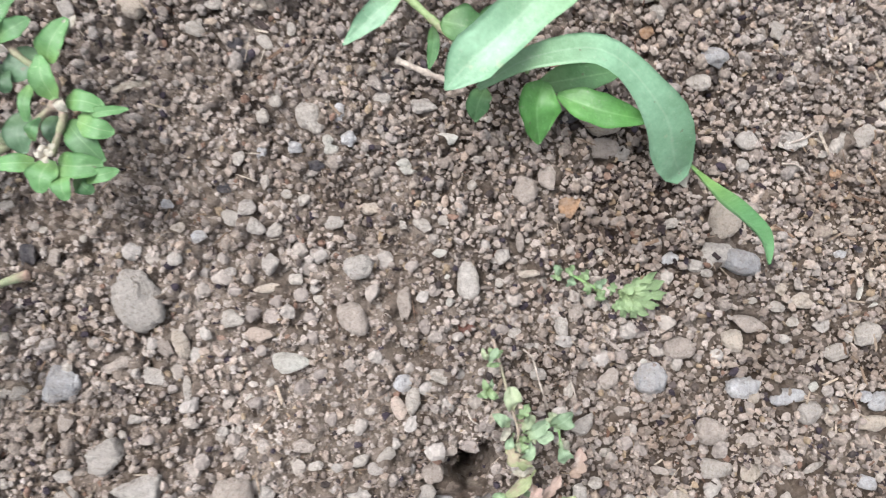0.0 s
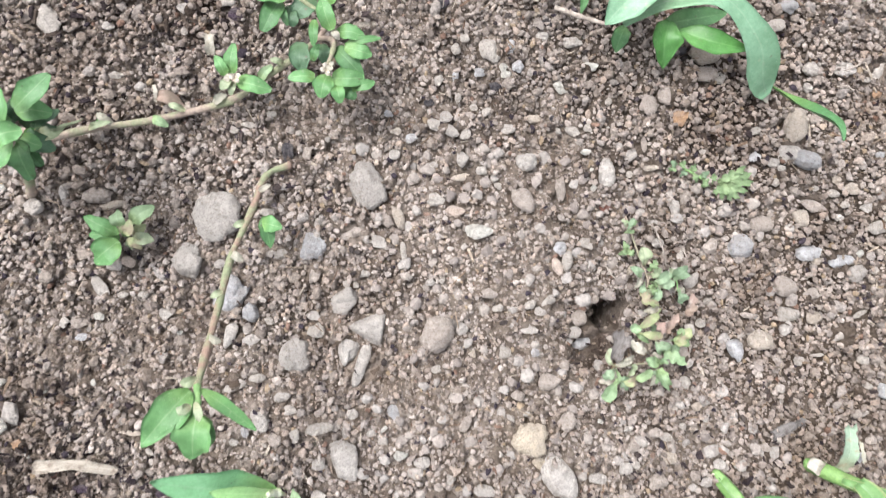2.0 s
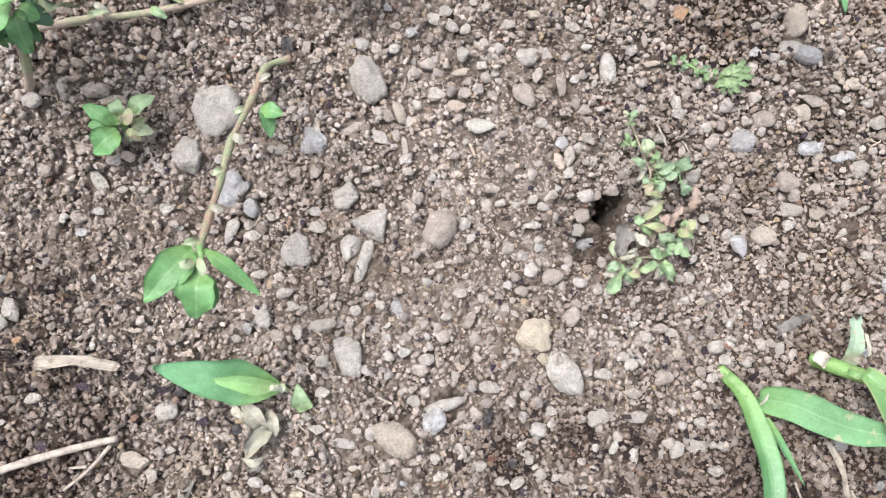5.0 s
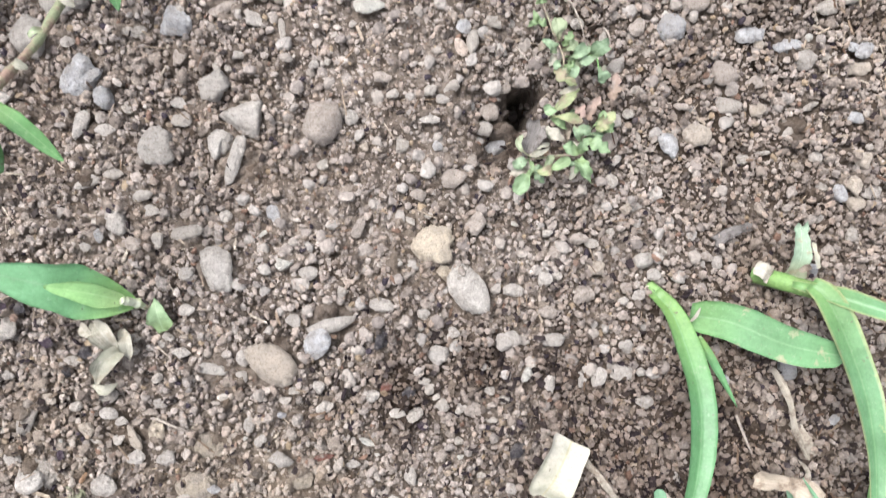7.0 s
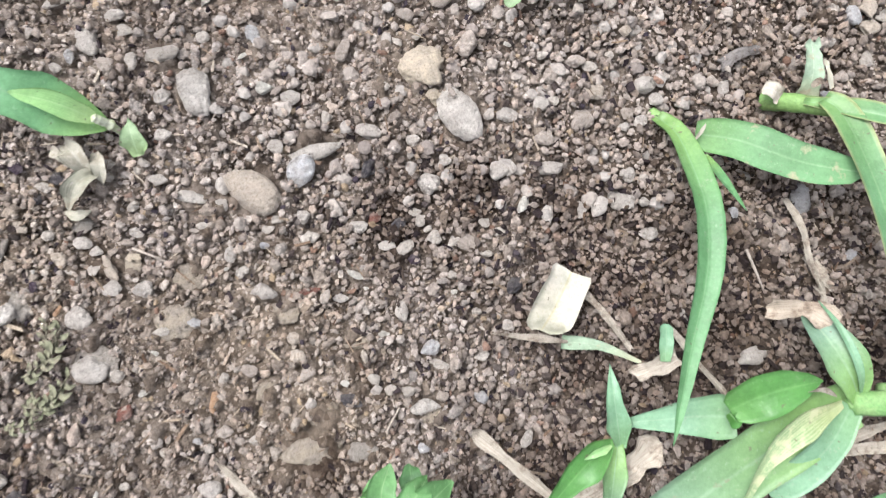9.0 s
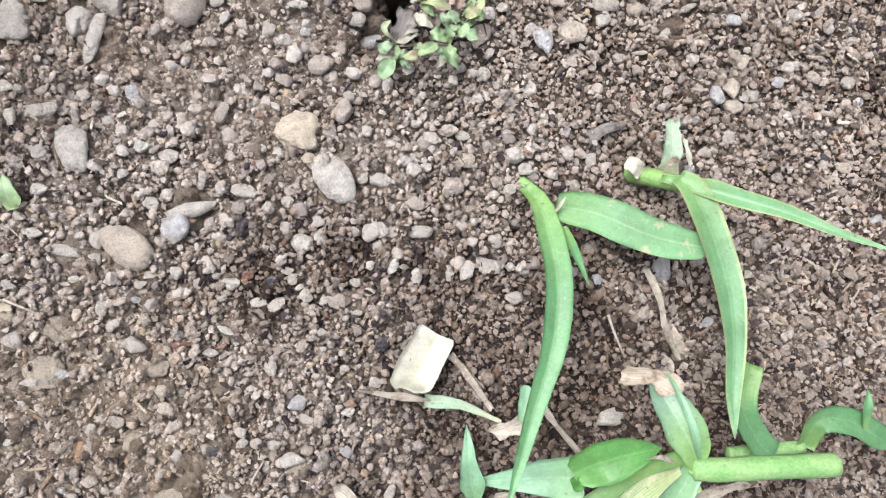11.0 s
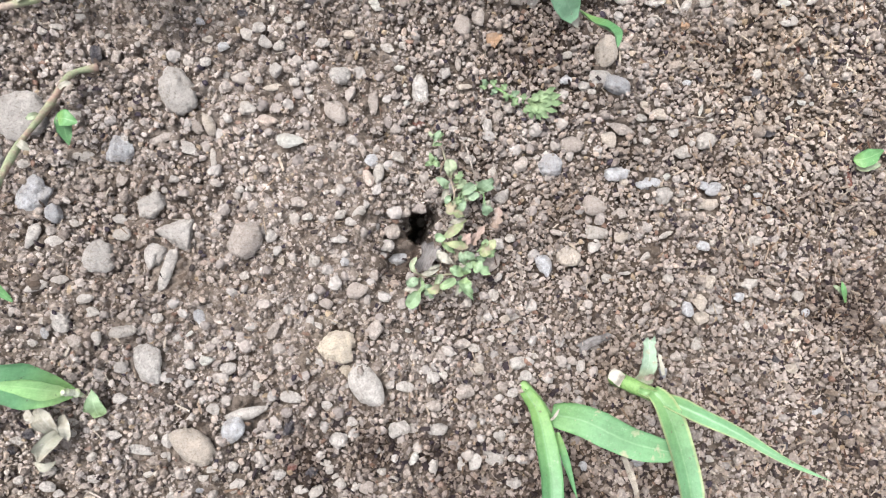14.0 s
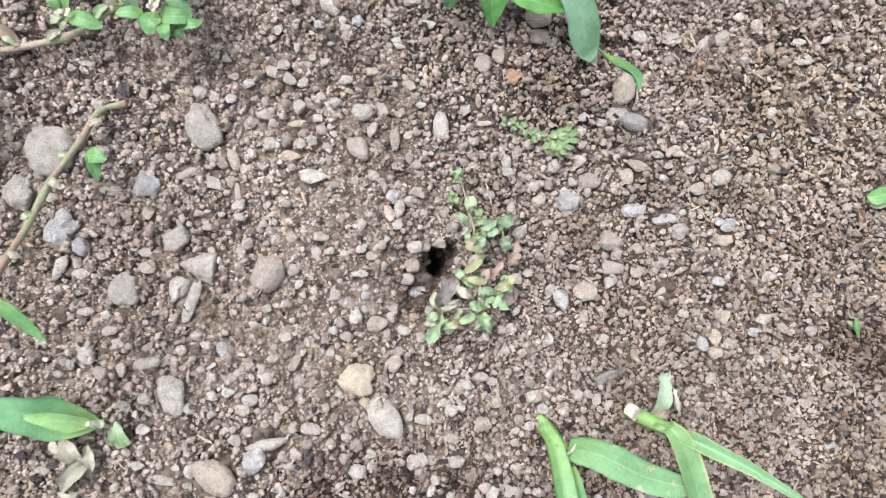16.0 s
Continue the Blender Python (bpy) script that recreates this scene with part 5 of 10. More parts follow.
pebble(-4.6, 75.9, 2.1, 1.9, 179, "white", "small rounded chalk-white stone chip on soil", rough=1.4, flat=0.6, lift=0.3, name="white_chip", category="stone", group="white chips on the soil")
pebble(7.0, 72.4, 2.8, 1.6, 174, "white", "small oval chalk-white stone chip on soil", rough=1.4, flat=0.6, lift=0.3, name="white_chip", category="stone", group="white chips on the soil")
pebble(-1.4, 76.2, 3.2, 2.8, 179, "blue", "small rounded cool blue-grey pebble sunk in soil")
pebble(-13.8, 90.9, 3.8, 2.1, 129, "pale", "small long pale beige pebble sunk in soil")
pebble(-9.5, 74.9, 2.8, 2.3, 179, "blue", "small rounded cool blue-grey pebble sunk in soil")
pebble(53.5, 84.6, 4.0, 3.0, 179, "pale", "small oval pale beige pebble sunk in soil")
pebble(56.4, 88.8, 4.9, 3.6, 179, "blue", "medium-sized oval cool blue-grey pebble sunk in soil")
pebble(47.2, 95.7, 3.6, 3.2, 179, "pale", "small rounded pale beige pebble sunk in soil")
pebble(45.4, 92.9, 2.8, 2.3, 179, "orange", "small rusty orange crumbly lump of earth on soil", rough=1.9, flat=0.5, name="earth_crumb", category="crumb", group="")
pebble(-47.7, 59.2, 4.0, 3.0, 84, "dark", "small oval near-black pebble sunk in soil")
pebble(-44.1, 58.8, 3.6, 2.3, 94, "brown", "small oval earthy brown pebble sunk in soil")
pebble(-51.8, 47.4, 3.0, 1.9, 179, "pale", "small oval pale beige pebble sunk in soil")
pebble(-55.4, 64.6, 3.4, 1.3, 164, "pale", "small long pale beige pebble sunk in soil")
pebble(-58.4, 63.7, 2.3, 1.7, 179, "pale", "small oval pale beige pebble sunk in soil")
pebble(-18.8, 64.3, 3.4, 3.0, 179, "pale", "small rounded pale beige pebble sunk in soil")
pebble(-13.4, 57.3, 3.0, 3.0, 179, "grey", "small rounded dull grey pebble sunk in soil")
pebble(44.9, 99.0, 3.2, 2.8, 179, "grey", "small rounded dull grey pebble sunk in soil")
pebble(43.2, 101.7, 3.8, 2.8, 19, "dark", "small near-black crumb of charred matter on soil", rough=1.6, name="charred_crumb", category="crumb", group="dark crumbs on the soil")
pebble(64.2, 100.8, 4.7, 2.8, 179, "grey", "medium-sized oval dull grey pebble sunk in soil")
pebble(18.2, 99.2, 3.2, 2.8, 89, "grey", "small rounded dull grey pebble sunk in soil")
pebble(-26.8, 58.5, 2.8, 2.1, 179, "grey", "small oval dull grey pebble sunk in soil")
pebble(-63.4, 94.7, 3.2, 2.8, 179, "purple", "small purple-black organic flake on the soil", rough=1.6, flat=0.3, name="plant_flake", category="litter", group="dark flakes on the soil")
pebble(-61.9, 90.0, 3.2, 1.9, 179, "purple", "small purple-black organic flake on the soil", rough=1.6, flat=0.3, name="plant_flake", category="litter", group="dark flakes on the soil")
pebble(-57.0, 85.9, 3.6, 3.0, 179, "purple", "small purple-black organic flake on the soil", rough=1.6, flat=0.3, name="plant_flake", category="litter", group="dark flakes on the soil")
pebble(-78.7, 98.6, 2.8, 1.9, 179, "purple", "small purple-black organic flake on the soil", rough=1.6, flat=0.3, name="plant_flake", category="litter", group="dark flakes on the soil")
pebble(-76.0, 86.4, 2.8, 1.9, 179, "dark", "small near-black crumb of charred matter on soil", rough=1.6, name="charred_crumb", category="crumb", group="dark crumbs on the soil")
pebble(-73.8, 97.1, 4.3, 1.5, 179, "red", "medium-sized red-brown papery flake on the soil", rough=1.6, flat=0.3, name="plant_flake", category="litter", group="dark flakes on the soil")
pebble(-72.9, 94.1, 2.8, 2.3, 179, "orange", "small rusty orange crumbly lump of earth on soil", rough=1.9, flat=0.5, name="earth_crumb", category="crumb", group="")
pebble(-65.4, 91.0, 3.6, 2.8, 59, "grey", "small oval dull grey pebble sunk in soil")
pebble(-58.4, 88.5, 3.6, 2.6, 179, "grey", "small oval dull grey pebble sunk in soil")
pebble(-81.5, 83.8, 2.6, 2.1, 179, "grey", "small rounded dull grey pebble sunk in soil")
pebble(-75.3, 72.1, 2.3, 2.0, 179, "grey", "small rounded dull grey pebble sunk in soil")
pebble(-79.7, 74.1, 2.8, 1.5, 179, "pale", "small long pale beige pebble sunk in soil")
pebble(-57.2, 99.4, 3.2, 2.1, 179, "grey", "small oval dull grey pebble sunk in soil")
pebble(-51.3, 89.1, 2.6, 2.1, 179, "grey", "small rounded dull grey pebble sunk in soil")
pebble(-16.8, 88.7, 2.8, 2.6, 179, "dark", "small near-black crumb of charred matter on soil", rough=1.6, name="charred_crumb", category="crumb", group="dark crumbs on the soil")
pebble(10.2, 81.3, 4.3, 2.8, 179, "grey", "medium-sized oval dull grey pebble sunk in soil")
pebble(4.8, 85.1, 2.8, 2.1, 179, "dark", "small near-black crumb of charred matter on soil", rough=1.6, name="charred_crumb", category="crumb", group="dark crumbs on the soil")
pebble(40.6, 73.6, 3.0, 2.6, 179, "pale", "small rounded pale beige pebble sunk in soil")
pebble(32.7, 79.1, 2.6, 2.2, 179, "dark", "small near-black crumb of charred matter on soil", rough=1.6, name="charred_crumb", category="crumb", group="dark crumbs on the soil")
pebble(66.5, 93.1, 3.2, 2.6, 89, "pale", "small rounded pale beige pebble sunk in soil")
pebble(51.1, 81.3, 2.1, 1.8, 179, "grey", "small rounded dull grey pebble sunk in soil")
pebble(60.4, 71.8, 2.6, 2.1, 179, "grey", "small rounded dull grey pebble sunk in soil")
pebble(69.3, 75.2, 4.3, 3.2, 179, "grey", "medium-sized oval dull grey pebble sunk in soil")
pebble(-50.7, 66.6, 2.4, 1.9, 0, "pale", "small rounded pale beige pebble sunk in soil", rough=1.25)
pebble(-45.5, 62.9, 1.9, 1.5, 0, "pale", "small oval pale beige pebble sunk in soil", rough=1.25)
pebble(-40.0, 61.5, 1.5, 1.3, 0, "pale", "small rounded pale beige pebble sunk in soil", rough=1.0)
pebble(-27.8, 66.3, 1.9, 1.7, 0, "blue", "small rounded cool blue-grey pebble sunk in soil", rough=1.25)
pebble(-19.7, 68.7, 2.6, 1.7, 0, "dark", "small near-black crumb of charred matter on soil", rough=1.6, name="charred_crumb", category="crumb", group="dark crumbs on the soil")
pebble(-15.5, 62.9, 3.7, 2.6, 160, "grey", "small oval dull grey pebble sunk in soil", rough=1.0)
pebble(-12.6, 62.2, 3.0, 2.6, 20, "pale", "small rounded pale beige pebble sunk in soil", rough=1.0)
pebble(-9.5, 55.1, 2.6, 2.2, 0, "pale", "small angular pale beige pebble sunk in soil", rough=1.5)
pebble(-13.6, 53.6, 3.9, 1.7, 10, "tan", "small long yellowish tan pebble sunk in soil", rough=1.0)
pebble(-19.1, 56.3, 2.4, 1.5, 0, "grey", "small oval dull grey pebble sunk in soil", rough=1.0)
pebble(-23.5, 61.7, 2.4, 1.9, 0, "blue", "small rounded cool blue-grey pebble sunk in soil", rough=1.0)
pebble(-26.5, 63.0, 2.2, 1.7, 0, "tan", "small rounded yellowish tan pebble sunk in soil", rough=1.25)
pebble(-40.2, 50.6, 1.9, 1.7, 30, "purple", "small purple-black organic flake on the soil", rough=1.6, flat=0.3, name="plant_flake", category="litter", group="dark flakes on the soil")
pebble(-35.5, 43.0, 5.8, 2.4, 22, "brown", "medium-sized long earthy brown pebble sunk in soil", rough=1.0)
pebble(-30.4, 40.7, 4.3, 2.2, 165, "grey", "medium-sized angular dull grey pebble sunk in soil", rough=1.5)
pebble(-13.3, 39.9, 1.9, 1.5, 0, "pale", "small angular pale beige pebble sunk in soil", rough=1.5)
pebble(-37.1, 33.0, 1.7, 1.5, 0, "pale", "small rounded pale beige pebble sunk in soil", rough=1.0)
pebble(-35.2, 32.6, 1.9, 1.3, 130, "pale", "small angular pale beige pebble sunk in soil", rough=1.5)
pebble(-33.8, 34.8, 3.0, 1.7, 0, "grey", "small long dull grey pebble sunk in soil", rough=1.0)
pebble(-29.9, 31.5, 1.7, 1.3, 30, "pale", "small angular pale beige pebble sunk in soil", rough=1.5)
pebble(-20.2, 32.8, 1.9, 1.5, 0, "grey", "small oval dull grey pebble sunk in soil", rough=1.0)
pebble(-18.0, 33.0, 1.5, 1.5, 0, "pale", "small rounded pale beige pebble sunk in soil", rough=1.0)
pebble(-52.3, 26.0, 1.9, 1.5, 0, "pale", "small oval pale beige pebble sunk in soil", rough=1.25)
pebble(-59.9, 23.6, 5.4, 2.8, 70, "grey", "medium-sized long dull grey pebble sunk in soil", rough=1.0)
pebble(-55.8, 22.6, 3.9, 2.4, 20, "grey", "small oval dull grey pebble sunk in soil", rough=1.25)
pebble(-61.4, 37.7, 2.4, 1.9, 0, "grey", "small rounded dull grey pebble sunk in soil", rough=1.25)
pebble(-14.1, 23.2, 2.8, 2.2, 0, "grey", "small oval dull grey pebble sunk in soil", rough=1.25)
pebble(-4.1, 63.4, 2.8, 2.2, 0, "grey", "small oval dull grey pebble sunk in soil", rough=1.0)
pebble(-8.3, 67.0, 2.2, 1.7, 0, "pale", "small rounded pale beige pebble sunk in soil", rough=1.25)
pebble(1.8, 65.3, 2.6, 1.9, 0, "tan", "small angular yellowish tan pebble sunk in soil", rough=1.5)
pebble(5.5, 65.5, 1.7, 1.5, 0, "dark", "small near-black crumb of charred matter on soil", rough=1.6, name="charred_crumb", category="crumb", group="dark crumbs on the soil")
pebble(9.6, 62.8, 2.8, 2.2, 150, "pale", "small angular pale beige pebble sunk in soil", rough=1.5)
pebble(12.7, 63.5, 2.4, 1.9, 0, "pale", "small rounded pale beige pebble sunk in soil", rough=1.25)
pebble(17.3, 69.0, 1.9, 1.7, 0, "pale", "small rounded pale beige pebble sunk in soil", rough=1.25)
pebble(15.6, 67.1, 1.5, 1.5, 0, "dark", "small near-black crumb of charred matter on soil", rough=1.6, name="charred_crumb", category="crumb", group="dark crumbs on the soil")
pebble(12.1, 58.6, 2.4, 1.5, 20, "white", "small oval chalk-white stone chip on soil", rough=1.4, flat=0.6, lift=0.3, name="white_chip", category="stone", group="white chips on the soil")
pebble(13.5, 51.2, 1.7, 1.5, 0, "white", "small rounded chalk-white stone chip on soil", rough=1.4, flat=0.6, lift=0.3, name="white_chip", category="stone", group="white chips on the soil")
pebble(13.3, 55.0, 1.0, 0.9, 0, "white", "small rounded chalk-white stone chip on soil", rough=1.4, flat=0.6, lift=0.3, name="white_chip", category="stone", group="white chips on the soil")
pebble(21.9, 57.7, 3.4, 2.2, 40, "grey", "small oval dull grey pebble sunk in soil", rough=1.0)
pebble(24.6, 59.8, 3.2, 1.5, 95, "brown", "small long earthy brown pebble sunk in soil", rough=1.0)
pebble(26.0, 55.2, 3.0, 1.5, 0, "tan", "small angular yellowish tan pebble sunk in soil", rough=1.5)
pebble(31.1, 46.7, 3.2, 2.4, 80, "grey", "small oval dull grey pebble sunk in soil", rough=1.25)
pebble(23.4, 46.0, 2.8, 1.7, 0, "grey", "small oval dull grey pebble sunk in soil", rough=1.25)
pebble(25.7, 44.2, 1.9, 1.7, 0, "grey", "small angular dull grey pebble sunk in soil", rough=1.5)
pebble(21.3, 53.8, 1.9, 1.5, 0, "pale", "small angular pale beige pebble sunk in soil", rough=1.5)
pebble(37.2, 58.3, 1.9, 1.5, 40, "pale", "small angular pale beige pebble sunk in soil", rough=1.5)
pebble(48.4, 62.6, 3.2, 1.7, 10, "pale", "small long pale beige pebble sunk in soil", rough=1.0)
pebble(52.7, 51.8, 2.6, 2.2, 30, "pale", "small rounded pale beige pebble sunk in soil", rough=1.25)
pebble(6.1, 39.1, 3.2, 2.6, 0, "blue", "small rounded cool blue-grey pebble sunk in soil", rough=1.0)
pebble(27.2, 39.5, 3.0, 2.4, 0, "grey", "small oval dull grey pebble sunk in soil", rough=1.0)
pebble(31.8, 37.0, 2.8, 1.9, 80, "pale", "small oval pale beige pebble sunk in soil", rough=1.0)
pebble(39.9, 33.7, 2.4, 2.2, 0, "brown", "small rounded earthy brown pebble sunk in soil", rough=1.25)
pebble(3.5, 28.4, 3.2, 2.6, 40, "pale", "small rounded pale beige pebble sunk in soil", rough=1.0)
pebble(-0.7, 27.5, 2.4, 2.2, 0, "pale", "small angular pale beige pebble sunk in soil", rough=1.5)
pebble(1.8, 26.4, 2.8, 1.9, 10, "grey", "small oval dull grey pebble sunk in soil", rough=1.0)
pebble(-6.7, 27.2, 2.4, 1.7, 0, "pale", "small angular pale beige pebble sunk in soil", rough=1.5)
pebble(35.6, 22.8, 2.4, 2.2, 0, "pale", "small rounded pale beige pebble sunk in soil", rough=1.25)
pebble(37.4, 27.5, 1.9, 1.5, 20, "pale", "small angular pale beige pebble sunk in soil", rough=1.5)
pebble(46.0, 24.0, 2.8, 1.9, 0, "brown", "small oval earthy brown pebble sunk in soil", rough=1.25)
pebble(-8.6, 30.1, 3.2, 2.6, 0, "brown", "small angular earthy brown pebble sunk in soil", rough=1.5)
pebble(-0.7, 22.7, 3.9, 2.8, 0, "grey", "small angular dull grey pebble sunk in soil", rough=1.5)
pebble(73.6, 73.5, 2.6, 1.5, 0, "pale", "small oval pale beige pebble sunk in soil", rough=1.0)
pebble(76.1, 57.4, 2.4, 1.7, 0, "blue", "small oval cool blue-grey pebble sunk in soil", rough=1.0)
pebble(79.4, 58.2, 1.9, 1.3, 0, "dark", "small near-black crumb of charred matter on soil", rough=1.6, name="charred_crumb", category="crumb", group="dark crumbs on the soil")
pebble(86.1, 64.9, 1.3, 0.9, 140, "white", "small oval chalk-white stone chip on soil", rough=1.4, flat=0.6, lift=0.3, name="white_chip", category="stone", group="white chips on the soil")
pebble(81.6, 49.2, 1.7, 0.8, 20, "white", "small long chalk-white stone chip on soil", rough=1.4, flat=0.6, lift=0.3, name="white_chip", category="stone", group="white chips on the soil")
pebble(65.7, 52.2, 2.2, 2.2, 0, "tan", "small rounded yellowish tan pebble sunk in soil", rough=1.25)
pebble(61.2, 50.2, 1.9, 1.3, 0, "pale", "small oval pale beige pebble sunk in soil", rough=1.0)
pebble(72.8, 46.0, 3.0, 2.4, 20, "grey", "small angular dull grey pebble sunk in soil", rough=1.5)
pebble(77.1, 44.2, 1.9, 1.9, 0, "grey", "small angular dull grey pebble sunk in soil", rough=1.5)
pebble(67.6, 46.7, 2.4, 1.9, 0, "pale", "small rounded pale beige pebble sunk in soil", rough=1.25)
pebble(63.1, 44.2, 2.2, 1.9, 0, "pale", "small rounded pale beige pebble sunk in soil", rough=1.25)
pebble(74.7, 32.7, 2.6, 2.2, 0, "pale", "small angular pale beige pebble sunk in soil", rough=1.5)
pebble(71.2, 36.3, 1.9, 1.5, 30, "white", "small oval chalk-white stone chip on soil", rough=1.4, flat=0.6, lift=0.3, name="white_chip", category="stone", group="white chips on the soil")
pebble(79.9, 34.6, 2.6, 2.2, 0, "blue", "small rounded cool blue-grey pebble sunk in soil", rough=1.25)
pebble(70.7, 23.4, 3.2, 1.7, 20, "pale", "small angular pale beige pebble sunk in soil", rough=1.5)
pebble(90.6, 34.1, 2.2, 1.7, 0, "pale", "small rounded pale beige pebble sunk in soil", rough=1.0)
pebble(95.3, 29.2, 2.4, 1.9, 0, "grey", "small rounded dull grey pebble sunk in soil", rough=1.0)
pebble(94.8, 53.7, 3.2, 2.4, 0, "dark", "small near-black crumb of charred matter on soil", rough=1.6, name="charred_crumb", category="crumb", group="dark crumbs on the soil")
pebble(100.9, 50.1, 2.2, 0.9, 30, "white", "small long chalk-white stone chip on soil", rough=1.4, flat=0.6, lift=0.3, name="white_chip", category="stone", group="white chips on the soil")
pebble(101.9, 53.5, 2.2, 0.9, 40, "pale", "small long pale beige pebble sunk in soil", rough=1.25)
pebble(106.8, 53.6, 1.3, 1.1, 0, "white", "small rounded chalk-white stone chip on soil", rough=1.4, flat=0.6, lift=0.3, name="white_chip", category="stone", group="white chips on the soil")
pebble(96.1, 46.5, 2.8, 2.2, 0, "dark", "small near-black crumb of charred matter on soil", rough=1.6, name="charred_crumb", category="crumb", group="dark crumbs on the soil")
pebble(89.1, 47.2, 2.2, 1.7, 0, "dark", "small near-black crumb of charred matter on soil", rough=1.6, name="charred_crumb", category="crumb", group="dark crumbs on the soil")
pebble(86.7, 49.1, 2.2, 1.5, 0, "purple", "small purple-black organic flake on the soil", rough=1.6, flat=0.3, name="plant_flake", category="litter", group="dark flakes on the soil")
pebble(105.8, 59.7, 1.9, 1.7, 0, "grey", "small rounded dull grey pebble sunk in soil", rough=1.0)
pebble(107.2, 63.6, 1.7, 1.7, 0, "dark", "small near-black crumb of charred matter on soil", rough=1.6, name="charred_crumb", category="crumb", group="dark crumbs on the soil")
pebble(90.7, 54.2, 2.6, 2.2, 40, "grey", "small rounded dull grey pebble sunk in soil", rough=1.25)
pebble(-54.8, 15.0, 3.2, 2.2, 0, "pale", "small angular pale beige pebble sunk in soil", rough=1.5)
pebble(-59.3, 13.9, 4.3, 2.4, 20, "grey", "medium-sized long dull grey pebble sunk in soil", rough=1.25)
pebble(-50.2, 11.1, 3.9, 2.2, 0, "grey", "small long dull grey pebble sunk in soil", rough=1.0)
pebble(-57.8, 6.9, 2.2, 1.7, 0, "pale", "small angular pale beige pebble sunk in soil", rough=1.5)
pebble(-57.3, 4.4, 2.6, 1.9, 80, "blue", "small oval cool blue-grey pebble sunk in soil", rough=1.25)
pebble(-55.7, -0.2, 2.2, 1.7, 80, "brown", "small rounded earthy brown pebble sunk in soil", rough=1.25)
pebble(-47.6, 2.9, 2.2, 2.2, 0, "pale", "small angular pale beige pebble sunk in soil", rough=1.5)
pebble(-35.6, 3.8, 3.9, 1.9, 20, "pink", "small angular pinkish buff pebble sunk in soil", rough=1.5)
pebble(-36.2, 6.9, 2.4, 2.2, 80, "pale", "small angular pale beige pebble sunk in soil", rough=1.5)
pebble(-28.2, 7.0, 3.4, 3.0, 80, "blue", "small rounded cool blue-grey pebble sunk in soil", rough=1.25)
pebble(-30.3, 3.7, 1.7, 1.1, 40, "white", "small oval chalk-white stone chip on soil", rough=1.4, flat=0.6, lift=0.3, name="white_chip", category="stone", group="white chips on the soil")
pebble(-19.6, 15.3, 3.2, 1.7, 10, "pale", "small angular pale beige pebble sunk in soil", rough=1.5)
pebble(-12.2, 18.1, 1.7, 1.7, 0, "tan", "small angular yellowish tan pebble sunk in soil", rough=1.5)
pebble(-52.1, -13.2, 2.6, 1.7, 10, "pale", "small angular pale beige pebble sunk in soil", rough=1.5)
pebble(-48.0, -14.4, 1.7, 1.7, 0, "pale", "small rounded pale beige pebble sunk in soil", rough=1.0)
pebble(-21.1, -26.6, 3.2, 2.4, 0, "pale", "small angular pale beige pebble sunk in soil", rough=1.5)
pebble(-21.7, -23.2, 2.6, 2.2, 0, "grey", "small rounded dull grey pebble sunk in soil", rough=1.25)
pebble(-26.0, -23.6, 2.2, 1.5, 0, "pale", "small oval pale beige pebble sunk in soil", rough=1.0)
pebble(-57.1, -25.9, 3.2, 2.2, 0, "grey", "small oval dull grey pebble sunk in soil", rough=1.25)
pebble(-29.8, -12.9, 2.4, 1.7, 40, "grey", "small oval dull grey pebble sunk in soil", rough=1.25)
pebble(-5.8, 18.1, 3.2, 2.8, 80, "pale", "small rounded pale beige pebble sunk in soil", rough=1.25)
pebble(0.4, 17.9, 1.9, 1.7, 80, "blue", "small rounded cool blue-grey pebble sunk in soil", rough=1.25)
pebble(6.7, 15.2, 2.2, 2.2, 0, "brown", "small rounded earthy brown pebble sunk in soil", rough=1.25)
pebble(2.7, 11.8, 4.3, 3.2, 0, "brown", "medium-sized oval earthy brown pebble sunk in soil", rough=1.0)
pebble(-3.0, 9.5, 3.2, 2.6, 0, "brown", "small rounded earthy brown pebble sunk in soil", rough=1.0)
pebble(-1.9, 5.8, 1.7, 1.5, 0, "pale", "small angular pale beige pebble sunk in soil", rough=1.5)
pebble(-4.7, 5.0, 2.6, 1.3, 145, "pale", "small angular pale beige pebble sunk in soil", rough=1.5)
pebble(13.6, 3.6, 1.5, 0.9, 150, "white", "small long chalk-white stone chip on soil", rough=1.4, flat=0.6, lift=0.3, name="white_chip", category="stone", group="white chips on the soil")
pebble(19.4, 1.7, 2.2, 1.5, 0, "pale", "small oval pale beige pebble sunk in soil", rough=1.25)
pebble(27.7, -0.5, 2.8, 1.9, 0, "pale", "small oval pale beige pebble sunk in soil", rough=1.0)
pebble(34.3, 5.6, 2.6, 2.2, 20, "tan", "small rounded yellowish tan pebble sunk in soil", rough=1.25)
pebble(31.3, 1.5, 2.2, 1.7, 0, "pale", "small rounded pale beige pebble sunk in soil", rough=1.0)
pebble(41.0, -2.5, 1.9, 1.7, 0, "pale", "small angular pale beige pebble sunk in soil", rough=1.5)
pebble(33.7, -8.6, 2.6, 2.2, 0, "brown", "small rounded earthy brown pebble sunk in soil", rough=1.0)
pebble(21.2, -5.9, 1.9, 1.9, 0, "pale", "small angular pale beige pebble sunk in soil", rough=1.5)
pebble(18.8, -12.2, 3.7, 2.8, 0, "brown", "small oval earthy brown pebble sunk in soil", rough=1.0)
pebble(-3.0, -11.5, 3.2, 2.2, 0, "grey", "small oval dull grey pebble sunk in soil", rough=1.25)
pebble(-3.5, -23.4, 2.4, 1.7, 0, "pale", "small oval pale beige pebble sunk in soil", rough=1.0)
